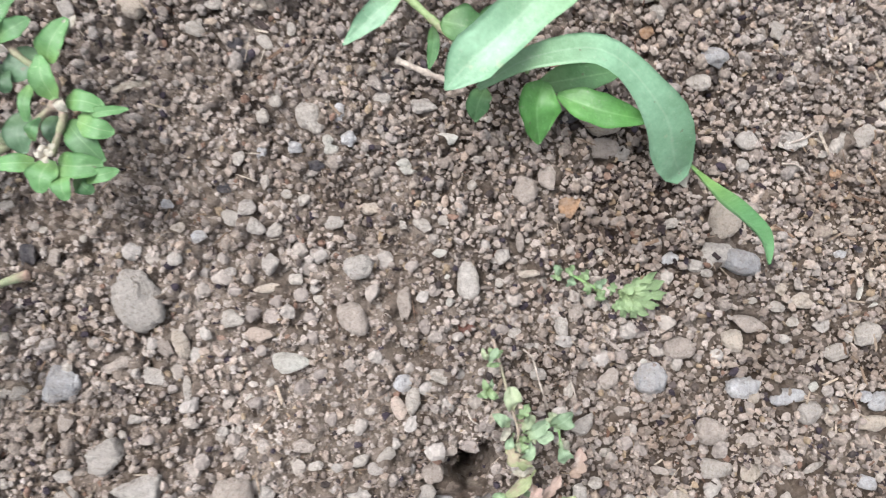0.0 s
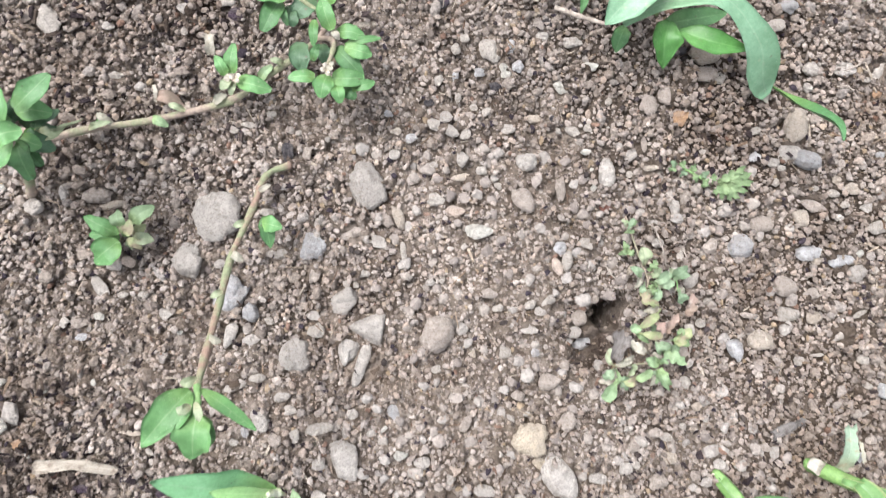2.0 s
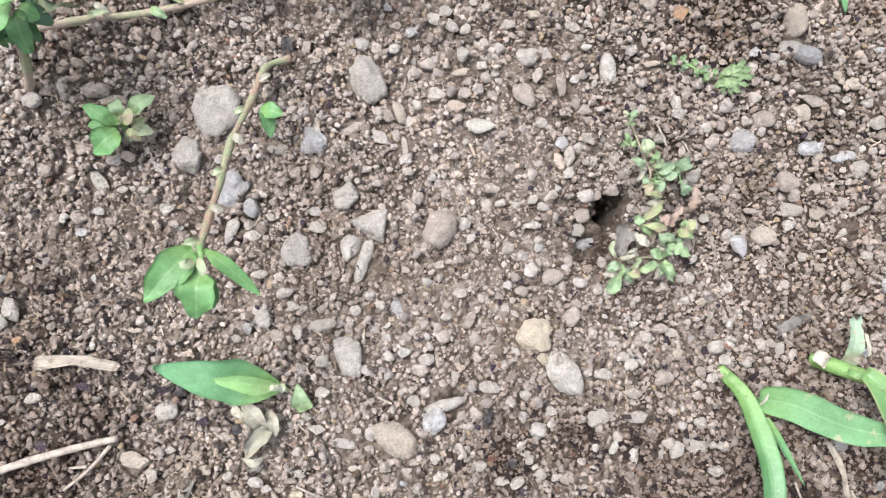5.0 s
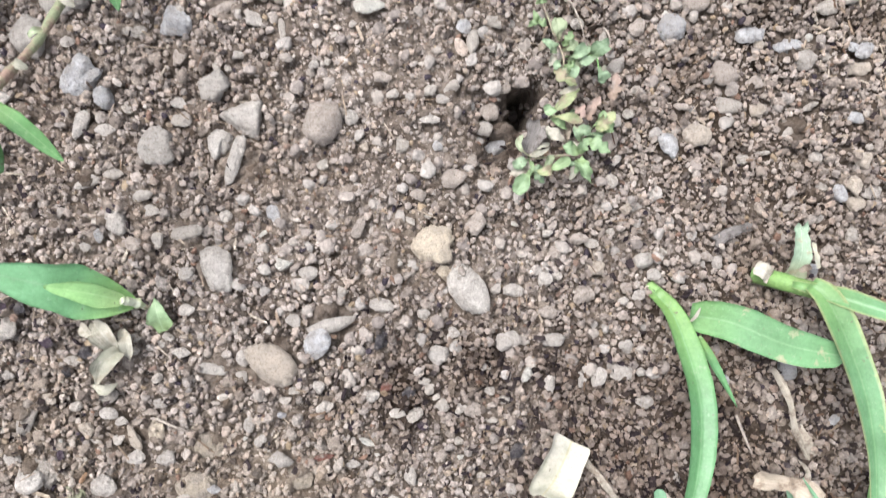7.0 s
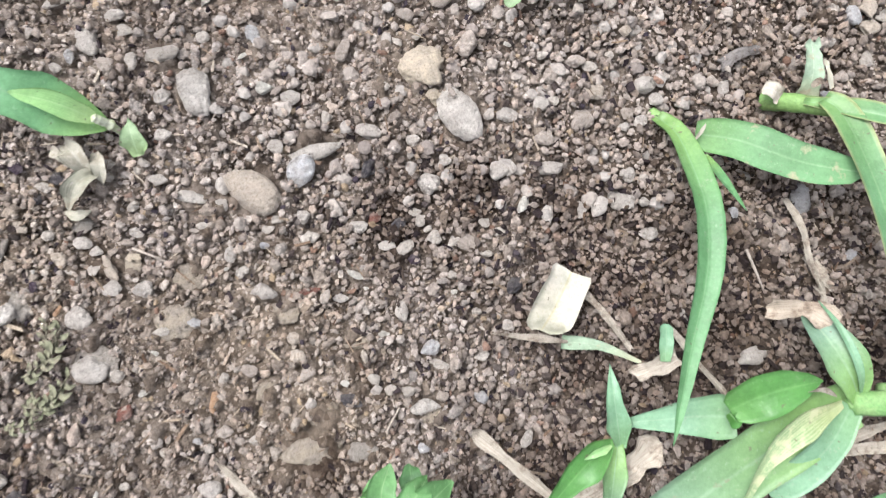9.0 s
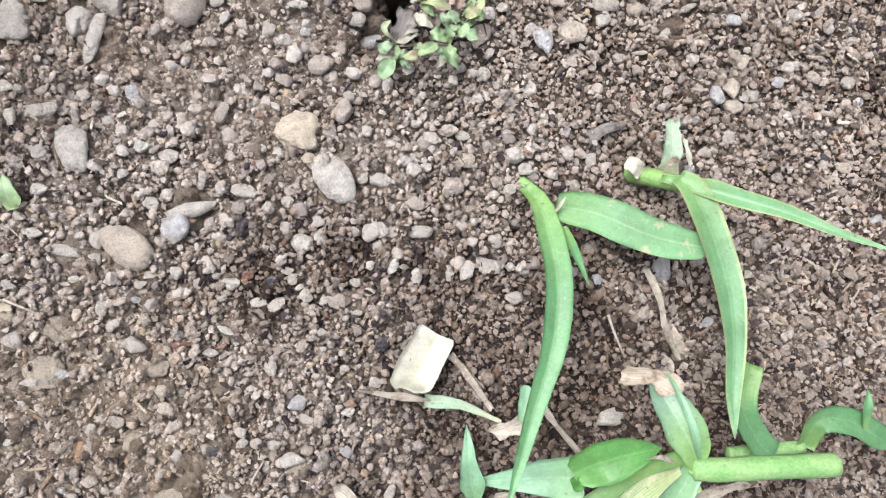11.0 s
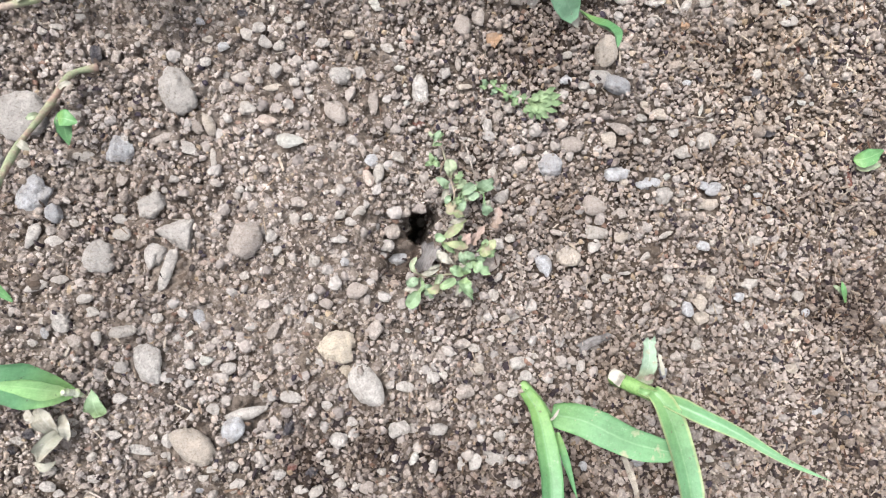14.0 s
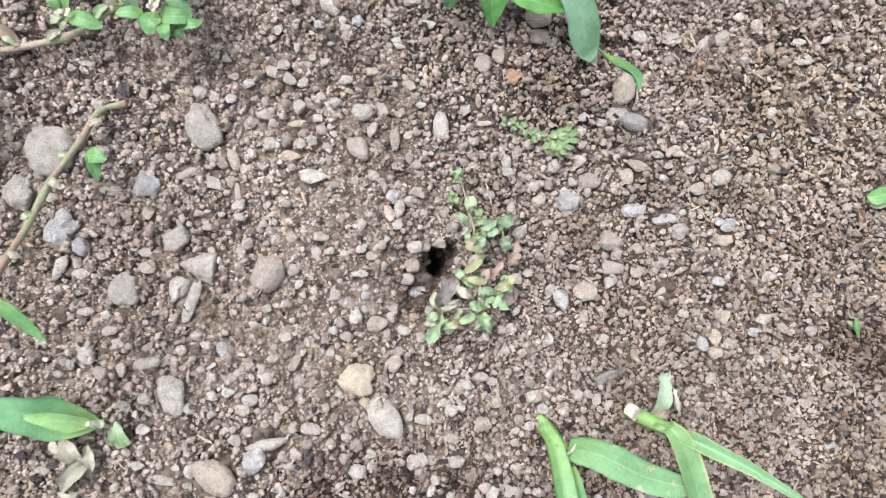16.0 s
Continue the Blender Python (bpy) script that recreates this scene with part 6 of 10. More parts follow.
pebble(-0.2, -28.1, 2.8, 2.2, 0, "pale", "small angular pale beige pebble sunk in soil", rough=1.5)
pebble(10.7, -27.5, 2.2, 1.9, 0, "pale", "small rounded pale beige pebble sunk in soil", rough=1.25)
pebble(18.8, -25.0, 3.7, 2.8, 80, "grey", "small oval dull grey pebble sunk in soil", rough=1.25)
pebble(27.7, -24.2, 3.7, 3.2, 80, "grey", "small angular dull grey pebble sunk in soil", rough=1.5)
pebble(24.7, -24.6, 2.4, 2.2, 80, "grey", "small rounded dull grey pebble sunk in soil", rough=1.25)
pebble(35.5, -23.9, 2.4, 2.2, 0, "grey", "small angular dull grey pebble sunk in soil", rough=1.5)
pebble(31.9, 10.9, 2.6, 2.4, 30, "pale", "small rounded pale beige pebble sunk in soil", rough=1.0)
pebble(-8.0, -2.3, 2.6, 1.9, 0, "pale", "small oval pale beige pebble sunk in soil", rough=1.0)
pebble(49.0, -3.6, 2.2, 1.9, 0, "brown", "small rounded earthy brown pebble sunk in soil", rough=1.25)
pebble(71.9, 8.1, 2.8, 2.4, 0, "pale", "small angular pale beige pebble sunk in soil", rough=1.5)
pebble(96.5, 17.0, 2.6, 1.7, 0, "red", "small red-brown papery flake on the soil", rough=1.6, flat=0.3, name="plant_flake", category="litter", group="dark flakes on the soil")
pebble(103.3, 16.6, 2.8, 2.2, 80, "purple", "small purple-black organic flake on the soil", rough=1.6, flat=0.3, name="plant_flake", category="litter", group="dark flakes on the soil")
pebble(102.6, 9.7, 3.2, 2.4, 0, "pale", "small oval pale beige pebble sunk in soil", rough=1.0)
pebble(97.1, 7.2, 2.8, 2.4, 80, "tan", "small angular yellowish tan pebble sunk in soil", rough=1.5)
pebble(70.5, -7.1, 2.4, 2.2, 80, "blue", "small rounded cool blue-grey pebble sunk in soil", rough=1.25)
pebble(98.9, -24.1, 1.9, 1.9, 0, "dark", "small near-black crumb of charred matter on soil", rough=1.6, name="charred_crumb", category="crumb", group="dark crumbs on the soil")
pebble(80.8, -26.5, 2.6, 1.7, 0, "pale", "small oval pale beige pebble sunk in soil", rough=1.0)
pebble(-74.4, -15.8, 2.5, 1.7, 176, "pale", "small angular pale beige pebble sunk in soil", rough=1.5)
pebble(-72.7, -18.3, 2.5, 1.7, 176, "grey", "small angular dull grey pebble sunk in soil", rough=1.5)
pebble(-62.3, -16.4, 2.5, 1.5, 156, "pale", "small oval pale beige pebble sunk in soil", rough=1.25)
pebble(-60.4, -15.0, 3.8, 2.1, 176, "dark", "small near-black crumb of charred matter on soil", rough=1.6, name="charred_crumb", category="crumb", group="dark crumbs on the soil")
pebble(-66.8, -12.8, 2.8, 1.9, 176, "purple", "small purple-black organic flake on the soil", rough=1.6, flat=0.3, name="plant_flake", category="litter", group="dark flakes on the soil")
pebble(-52.3, -15.4, 2.3, 1.9, 176, "pale", "small rounded pale beige pebble sunk in soil", rough=1.25)
pebble(-66.4, -22.6, 2.6, 2.1, 176, "tan", "small oval yellowish tan pebble sunk in soil", rough=1.0)
pebble(-60.6, -27.8, 3.2, 2.5, 116, "tan", "small angular yellowish tan pebble sunk in soil", rough=1.5)
pebble(-59.3, -30.1, 2.5, 0.9, 156, "pale", "small long pale beige pebble sunk in soil", rough=1.0)
pebble(-64.9, -29.7, 0.9, 0.8, 176, "white", "small rounded chalk-white stone chip on soil", rough=1.4, flat=0.6, lift=0.3, name="white_chip", category="stone", group="white chips on the soil")
pebble(-55.5, -30.0, 2.5, 2.1, 176, "pale", "small angular pale beige pebble sunk in soil", rough=1.5)
pebble(-54.9, -27.1, 2.3, 1.7, 6, "grey", "small oval dull grey pebble sunk in soil", rough=1.0)
pebble(-37.7, -29.5, 2.1, 1.9, 176, "pink", "small rounded pinkish buff pebble sunk in soil", rough=1.0)
pebble(-33.8, -28.8, 3.2, 2.3, 76, "grey", "small oval dull grey pebble sunk in soil", rough=1.0)
pebble(-49.2, -28.4, 3.2, 2.1, 176, "ochre", "small ochre-yellow crumbly lump of earth on soil", rough=1.9, flat=0.5, name="earth_crumb", category="crumb", group="")
pebble(-37.9, -24.1, 2.3, 1.5, 6, "pale", "small oval pale beige pebble sunk in soil", rough=1.0)
pebble(-39.7, -39.4, 3.2, 2.1, 176, "blue", "small angular cool blue-grey pebble sunk in soil", rough=1.5)
pebble(-46.3, -43.9, 1.3, 0.8, 146, "white", "small oval chalk-white stone chip on soil", rough=1.4, flat=0.6, lift=0.3, name="white_chip", category="stone", group="white chips on the soil")
pebble(-35.9, -48.6, 2.3, 1.7, 56, "pale", "small angular pale beige pebble sunk in soil", rough=1.5)
pebble(-52.7, -46.9, 2.3, 1.9, 176, "pale", "small angular pale beige pebble sunk in soil", rough=1.5)
pebble(-47.5, -47.8, 2.3, 1.3, 176, "brown", "small angular earthy brown pebble sunk in soil", rough=1.5)
pebble(-65.1, -32.4, 2.5, 1.9, 76, "purple", "small purple-black organic flake on the soil", rough=1.6, flat=0.3, name="plant_flake", category="litter", group="dark flakes on the soil")
pebble(-61.5, -36.0, 1.9, 0.9, 56, "orange", "small rusty orange crumbly lump of earth on soil", rough=1.9, flat=0.5, name="earth_crumb", category="crumb", group="")
pebble(-72.3, -45.1, 2.3, 1.3, 56, "pale", "small oval pale beige pebble sunk in soil", rough=1.25)
pebble(-74.2, -54.6, 2.3, 1.9, 36, "pale", "small rounded pale beige pebble sunk in soil", rough=1.0)
pebble(-52.1, -53.3, 4.1, 2.8, 36, "red", "small red-brown papery flake on the soil", rough=1.6, flat=0.3, name="plant_flake", category="litter", group="dark flakes on the soil")
pebble(-60.3, -64.9, 2.3, 1.1, 176, "purple", "small purple-black organic flake on the soil", rough=1.6, flat=0.3, name="plant_flake", category="litter", group="dark flakes on the soil")
pebble(-57.1, -66.2, 2.5, 0.8, 66, "white", "small long chalk-white stone chip on soil", rough=1.4, flat=0.6, lift=0.3, name="white_chip", category="stone", group="white chips on the soil")
pebble(-52.7, -65.1, 1.7, 1.5, 176, "pale", "small angular pale beige pebble sunk in soil", rough=1.5)
pebble(-55.5, -72.2, 3.4, 1.5, 6, "dark", "small near-black crumb of charred matter on soil", rough=1.6, name="charred_crumb", category="crumb", group="dark crumbs on the soil")
pebble(-61.6, -70.7, 2.3, 2.1, 176, "purple", "small purple-black organic flake on the soil", rough=1.6, flat=0.3, name="plant_flake", category="litter", group="dark flakes on the soil")
pebble(-69.5, -70.5, 3.8, 1.7, 176, "dark", "small near-black crumb of charred matter on soil", rough=1.6, name="charred_crumb", category="crumb", group="dark crumbs on the soil")
pebble(-31.6, -59.3, 2.5, 1.7, 176, "pale", "small oval pale beige pebble sunk in soil", rough=1.0)
pebble(-41.5, -61.1, 2.3, 1.3, 176, "dark", "small near-black crumb of charred matter on soil", rough=1.6, name="charred_crumb", category="crumb", group="dark crumbs on the soil")
pebble(-40.8, -58.6, 1.9, 1.3, 176, "blue", "small angular cool blue-grey pebble sunk in soil", rough=1.5)
pebble(-68.7, -73.9, 2.8, 1.5, 176, "grey", "small angular dull grey pebble sunk in soil", rough=1.5)
pebble(-27.6, -25.1, 1.9, 1.5, 176, "pale", "small rounded pale beige pebble sunk in soil", rough=1.25)
pebble(-28.3, -27.6, 2.5, 1.5, 176, "blue", "small angular cool blue-grey pebble sunk in soil", rough=1.5)
pebble(-18.2, -25.1, 2.3, 2.1, 76, "brown", "small rounded earthy brown pebble sunk in soil", rough=1.25)
pebble(-2.5, -24.9, 2.3, 1.9, 26, "pale", "small rounded pale beige pebble sunk in soil", rough=1.0)
pebble(-1.6, -26.5, 1.3, 1.3, 176, "pale", "small angular pale beige pebble sunk in soil", rough=1.5)
pebble(8.3, -25.9, 2.1, 1.9, 176, "pale", "small rounded pale beige pebble sunk in soil", rough=1.25)
pebble(-3.9, -31.4, 2.3, 1.7, 176, "purple", "small purple-black organic flake on the soil", rough=1.6, flat=0.3, name="plant_flake", category="litter", group="dark flakes on the soil")
pebble(2.1, -34.3, 2.1, 2.1, 176, "pale", "small rounded pale beige pebble sunk in soil", rough=1.25)
pebble(8.5, -31.1, 2.3, 1.3, 176, "pale", "small oval pale beige pebble sunk in soil", rough=1.0)
pebble(-12.3, -35.7, 1.1, 0.8, 176, "white", "small oval chalk-white stone chip on soil", rough=1.4, flat=0.6, lift=0.3, name="white_chip", category="stone", group="white chips on the soil")
pebble(2.4, -37.1, 1.3, 1.1, 176, "white", "small rounded chalk-white stone chip on soil", rough=1.4, flat=0.6, lift=0.3, name="white_chip", category="stone", group="white chips on the soil")
pebble(12.3, -37.0, 3.2, 2.6, 176, "dark", "small near-black crumb of charred matter on soil", rough=1.6, name="charred_crumb", category="crumb", group="dark crumbs on the soil")
pebble(-6.5, -39.9, 4.1, 2.3, 106, "grey", "small long dull grey pebble sunk in soil", rough=1.0)
pebble(-2.3, -46.3, 3.2, 2.6, 176, "blue", "small rounded cool blue-grey pebble sunk in soil", rough=1.0)
pebble(-0.9, -49.0, 4.1, 1.9, 166, "pale", "small angular pale beige pebble sunk in soil", rough=1.5)
pebble(2.8, -47.7, 0.8, 0.6, 176, "white", "small oval chalk-white stone chip on soil", rough=1.4, flat=0.6, lift=0.3, name="white_chip", category="stone", group="white chips on the soil")
pebble(-9.3, -52.5, 2.5, 2.1, 176, "pale", "small rounded pale beige pebble sunk in soil", rough=1.0)
pebble(-11.7, -50.8, 2.1, 1.7, 176, "pale", "small rounded pale beige pebble sunk in soil", rough=1.25)
pebble(-22.4, -54.0, 2.5, 2.3, 76, "grey", "small rounded dull grey pebble sunk in soil", rough=1.0)
pebble(-23.9, -45.9, 2.8, 2.1, 176, "tan", "small oval yellowish tan pebble sunk in soil", rough=1.25)
pebble(-111.0, 59.3, 4.0, 2.4, 158, "grey", "small oval dull grey pebble sunk in soil", rough=1.25)
pebble(-105.0, 58.6, 2.2, 2.0, 178, "brown", "small rounded earthy brown pebble sunk in soil", rough=1.25)
pebble(-108.4, 55.8, 2.0, 1.6, 178, "pale", "small oval pale beige pebble sunk in soil", rough=1.0)
pebble(-105.5, 38.4, 2.2, 1.1, 78, "pale", "small angular pale beige pebble sunk in soil", rough=1.5)
pebble(-90.0, 51.8, 3.1, 2.2, 78, "grey", "small oval dull grey pebble sunk in soil", rough=1.25)
pebble(-79.8, 32.0, 2.0, 1.6, 178, "pale", "small oval pale beige pebble sunk in soil", rough=1.0)
pebble(-75.9, 31.8, 2.0, 1.8, 178, "pale", "small rounded pale beige pebble sunk in soil", rough=1.25)
pebble(-90.7, 27.1, 2.4, 2.0, 178, "pale", "small angular pale beige pebble sunk in soil", rough=1.5)
pebble(-83.9, 28.0, 1.8, 1.6, 178, "white", "small rounded chalk-white stone chip on soil", rough=1.4, flat=0.6, lift=0.3, name="white_chip", category="stone", group="white chips on the soil")
pebble(-112.6, 29.1, 2.7, 2.0, 178, "brown", "small angular earthy brown pebble sunk in soil", rough=1.5)
pebble(-113.8, 26.3, 2.7, 1.8, 178, "pale", "small angular pale beige pebble sunk in soil", rough=1.5)
pebble(-118.3, 22.0, 2.4, 1.6, 178, "pale", "small angular pale beige pebble sunk in soil", rough=1.5)
pebble(-87.5, 24.1, 3.3, 2.0, 178, "blue", "small oval cool blue-grey pebble sunk in soil", rough=1.25)
pebble(-69.3, 24.5, 1.3, 1.1, 178, "white", "small rounded chalk-white stone chip on soil", rough=1.4, flat=0.6, lift=0.3, name="white_chip", category="stone", group="white chips on the soil")
pebble(-94.8, 36.9, 1.6, 1.1, 178, "white", "small oval chalk-white stone chip on soil", rough=1.4, flat=0.6, lift=0.3, name="white_chip", category="stone", group="white chips on the soil")
pebble(-85.5, 15.3, 1.6, 1.1, 88, "white", "small oval chalk-white stone chip on soil", rough=1.4, flat=0.6, lift=0.3, name="white_chip", category="stone", group="white chips on the soil")
pebble(-95.1, 13.7, 2.2, 0.9, 18, "white", "small long chalk-white stone chip on soil", rough=1.4, flat=0.6, lift=0.3, name="white_chip", category="stone", group="white chips on the soil")
pebble(-113.8, 13.8, 2.0, 0.9, 118, "pale", "small long pale beige pebble sunk in soil", rough=1.25)
pebble(-99.9, 3.9, 2.7, 2.4, 178, "orange", "small rusty orange crumbly lump of earth on soil", rough=1.9, flat=0.5, name="earth_crumb", category="crumb", group="")
pebble(-115.3, 2.5, 4.4, 1.8, 168, "pink", "medium-sized long pinkish buff pebble sunk in soil", rough=1.25)
pebble(-106.1, 0.6, 2.7, 1.6, 178, "pale", "small oval pale beige pebble sunk in soil", rough=1.0)
pebble(-98.3, 1.5, 2.0, 0.7, 128, "white", "small long chalk-white stone chip on soil", rough=1.4, flat=0.6, lift=0.3, name="white_chip", category="stone", group="white chips on the soil")
pebble(-112.3, -4.5, 3.6, 2.2, 148, "grey", "small oval dull grey pebble sunk in soil", rough=1.25)
pebble(-105.1, -2.7, 4.4, 1.6, 168, "pale", "medium-sized long pale beige pebble sunk in soil", rough=1.25)
pebble(-98.0, -4.8, 2.0, 1.8, 78, "purple", "small purple-black organic flake on the soil", rough=1.6, flat=0.3, name="plant_flake", category="litter", group="dark flakes on the soil")
pebble(-98.1, -7.1, 4.0, 2.0, 18, "pale", "small long pale beige pebble sunk in soil", rough=1.0)
pebble(-104.3, -11.3, 4.0, 1.8, 18, "grey", "small long dull grey pebble sunk in soil", rough=1.0)
pebble(-112.7, -16.4, 3.3, 2.7, 178, "grey", "small rounded dull grey pebble sunk in soil", rough=1.25)
pebble(-95.5, -12.4, 2.7, 1.6, 178, "pale", "small angular pale beige pebble sunk in soil", rough=1.5)
pebble(-96.8, -16.4, 2.9, 2.2, 178, "purple", "small purple-black organic flake on the soil", rough=1.6, flat=0.3, name="plant_flake", category="litter", group="dark flakes on the soil")
pebble(-79.5, -19.9, 6.7, 3.3, 178, "tan", "medium-sized long yellowish tan pebble sunk in soil", rough=1.0)
pebble(-75.9, 1.5, 2.9, 1.1, 138, "pale", "small long pale beige pebble sunk in soil", rough=1.25)
pebble(-79.2, 5.1, 4.9, 1.1, 168, "tan", "medium-sized long yellowish tan pebble sunk in soil", rough=1.25)
pebble(-73.9, -6.8, 2.9, 2.0, 178, "purple", "small purple-black organic flake on the soil", rough=1.6, flat=0.3, name="plant_flake", category="litter", group="dark flakes on the soil")
pebble(-114.4, -18.6, 2.7, 1.8, 178, "blue", "small angular cool blue-grey pebble sunk in soil", rough=1.5)
pebble(-48.4, 8.3, 2.7, 2.0, 178, "pale", "small oval pale beige pebble sunk in soil", rough=1.25)
pebble(-43.1, 7.6, 2.0, 1.8, 178, "brown", "small rounded earthy brown pebble sunk in soil", rough=1.25)
pebble(-61.9, -24.0, 2.2, 2.0, 178, "pale", "small rounded pale beige pebble sunk in soil", rough=1.0)
pebble(-48.9, -20.2, 2.0, 1.8, 178, "pale", "small angular pale beige pebble sunk in soil", rough=1.5)
pebble(-46.9, -13.2, 2.0, 1.8, 178, "pale", "small angular pale beige pebble sunk in soil", rough=1.5)
pebble(-23.1, 100.3, 3.0, 1.0, 94, "grey", "small long dull grey pebble sunk in soil", rough=1.25)
pebble(-17.9, 90.8, 2.8, 2.2, 179, "dark", "small near-black crumb of charred matter on soil", rough=1.6, name="charred_crumb", category="crumb", group="dark crumbs on the soil")
pebble(-14.6, 96.7, 2.4, 2.0, 179, "tan", "small rounded yellowish tan pebble sunk in soil", rough=1.0)
pebble(-9.8, 93.0, 2.8, 1.6, 79, "pale", "small oval pale beige pebble sunk in soil", rough=1.25)
pebble(-14.4, 73.8, 2.6, 2.0, 79, "blue", "small angular cool blue-grey pebble sunk in soil", rough=1.5)
pebble(-17.6, 73.3, 2.4, 1.8, 79, "pale", "small oval pale beige pebble sunk in soil", rough=1.0)
pebble(-16.6, 65.9, 3.6, 2.6, 179, "grey", "small oval dull grey pebble sunk in soil", rough=1.25)
pebble(-13.9, 69.6, 2.0, 1.6, 79, "pale", "small angular pale beige pebble sunk in soil", rough=1.5)
pebble(-10.7, 67.9, 2.2, 1.6, 179, "pale", "small angular pale beige pebble sunk in soil", rough=1.5)
pebble(-12.1, 81.8, 2.4, 1.8, 179, "pale", "small oval pale beige pebble sunk in soil", rough=1.0)
pebble(-14.3, 79.7, 2.6, 2.2, 79, "pale", "small rounded pale beige pebble sunk in soil", rough=1.0)
pebble(-6.3, 72.2, 2.6, 2.4, 179, "dark", "small near-black crumb of charred matter on soil", rough=1.6, name="charred_crumb", category="crumb", group="dark crumbs on the soil")
pebble(6.7, 62.9, 1.8, 1.6, 179, "pale", "small rounded pale beige pebble sunk in soil", rough=1.25)
pebble(3.6, 82.4, 3.0, 2.2, 179, "grey", "small oval dull grey pebble sunk in soil", rough=1.25)
pebble(-28.4, 98.7, 2.2, 1.8, 179, "pale", "small rounded pale beige pebble sunk in soil", rough=1.0)
pebble(-78.8, 93.5, 3.4, 1.4, 9, "grey", "small long dull grey pebble sunk in soil", rough=1.0)
pebble(-72.5, 89.5, 3.0, 1.0, 79, "pale", "small long pale beige pebble sunk in soil", rough=1.0)
pebble(-67.0, 86.9, 3.0, 2.0, 179, "grey", "small oval dull grey pebble sunk in soil", rough=1.25)
pebble(-64.3, 98.8, 2.0, 1.6, 179, "pale", "small rounded pale beige pebble sunk in soil", rough=1.25)
pebble(-66.2, 102.3, 2.0, 1.2, 79, "pale", "small angular pale beige pebble sunk in soil", rough=1.5)
pebble(-95.3, 96.4, 1.8, 1.6, 79, "red", "small red-brown papery flake on the soil", rough=1.6, flat=0.3, name="plant_flake", category="litter", group="dark flakes on the soil")
pebble(-10.1, -23.9, 2.4, 1.7, 177, "red", "small red-brown papery flake on the soil", rough=1.6, flat=0.3, name="plant_flake", category="litter", group="dark flakes on the soil")
pebble(-21.6, -35.7, 4.5, 1.4, 177, "red", "medium-sized red-brown papery flake on the soil", rough=1.6, flat=0.3, name="plant_flake", category="litter", group="dark flakes on the soil")
pebble(-34.5, -31.0, 1.0, 0.8, 177, "white", "small rounded chalk-white stone chip on soil", rough=1.4, flat=0.6, lift=0.3, name="white_chip", category="stone", group="white chips on the soil")
pebble(-32.0, -31.7, 2.7, 2.0, 177, "grey", "small angular dull grey pebble sunk in soil", rough=1.5)
pebble(-11.4, -52.4, 2.0, 2.0, 177, "grey", "small rounded dull grey pebble sunk in soil", rough=1.0)
pebble(-4.3, -62.8, 2.4, 2.0, 167, "blue", "small angular cool blue-grey pebble sunk in soil", rough=1.5)
pebble(-24.5, -42.9, 2.4, 2.4, 177, "tan", "small rounded yellowish tan pebble sunk in soil", rough=1.0)
pebble(-16.6, -36.9, 2.4, 1.5, 177, "grey", "small oval dull grey pebble sunk in soil", rough=1.0)
pebble(-6.3, -53.3, 2.4, 1.9, 177, "pale", "small angular pale beige pebble sunk in soil", rough=1.5)
pebble(-48.4, -24.4, 2.7, 1.7, 167, "grey", "small oval dull grey pebble sunk in soil", rough=1.0)
pebble(-43.0, -39.1, 8.1, 5.9, 7, "caked", "large ochre-tan crumbly clod of caked earth", rough=1.2, flat=0.34, name="earth_crumb", lift=-0.7, category="crumb", group="")
pebble(-56.3, -44.3, 6.3, 5.6, 177, "clod", "large dusty grey crumbly clod of caked earth", rough=1.2, flat=0.34, name="earth_crumb", lift=-0.7, category="crumb", group="")
pebble(-68.5, -35.3, 6.2, 5.1, 87, "clod", "large dusty grey crumbly clod of caked earth", rough=1.2, flat=0.34, name="earth_crumb", lift=-0.7, category="crumb", group="")
pebble(-14.5, -44.1, 5.3, 4.1, 177, "caked", "large ochre-tan crumbly clod of caked earth", rough=1.2, flat=0.34, name="earth_crumb", lift=-0.7, category="crumb", group="")
pebble(-23.1, -61.8, 8.8, 5.1, 7, "caked", "large ochre-tan crumbly clod of caked earth", rough=1.2, flat=0.34, name="earth_crumb", lift=-0.7, category="crumb", group="")
pebble(-40.5, -32.1, 6.6, 4.4, 177, "caked", "large ochre-tan crumbly clod of caked earth", rough=1.2, flat=0.34, name="earth_crumb", lift=-0.7, category="crumb", group="")
pebble(-29.6, -51.2, 4.4, 2.6, 17, "caked", "small ochre-tan crumbly clod of caked earth", rough=1.2, flat=0.34, name="earth_crumb", lift=-0.7, category="crumb", group="")
pebble(-25.4, -39.2, 5.1, 3.7, 157, "caked", "small ochre-tan crumbly clod of caked earth", rough=1.2, flat=0.34, name="earth_crumb", lift=-0.7, category="crumb", group="")
pebble(-19.9, -56.2, 4.4, 3.2, 27, "caked", "small ochre-tan crumbly clod of caked earth", rough=1.2, flat=0.34, name="earth_crumb", lift=-0.7, category="crumb", group="")
pebble(-57.2, -22.8, 4.4, 2.9, 17, "clod", "small dusty grey crumbly clod of caked earth", rough=1.2, flat=0.34, name="earth_crumb", lift=-0.7, category="crumb", group="")
pebble(-49.4, -29.4, 2.9, 4.1, 177, "caked", "small ochre-tan crumbly clod of caked earth", rough=1.2, flat=0.34, name="earth_crumb", lift=-0.7, category="crumb", group="")
pebble(-64.0, -61.2, 4.4, 2.9, 177, "caked", "small ochre-tan crumbly clod of caked earth", rough=1.2, flat=0.34, name="earth_crumb", lift=-0.7, category="crumb", group="")
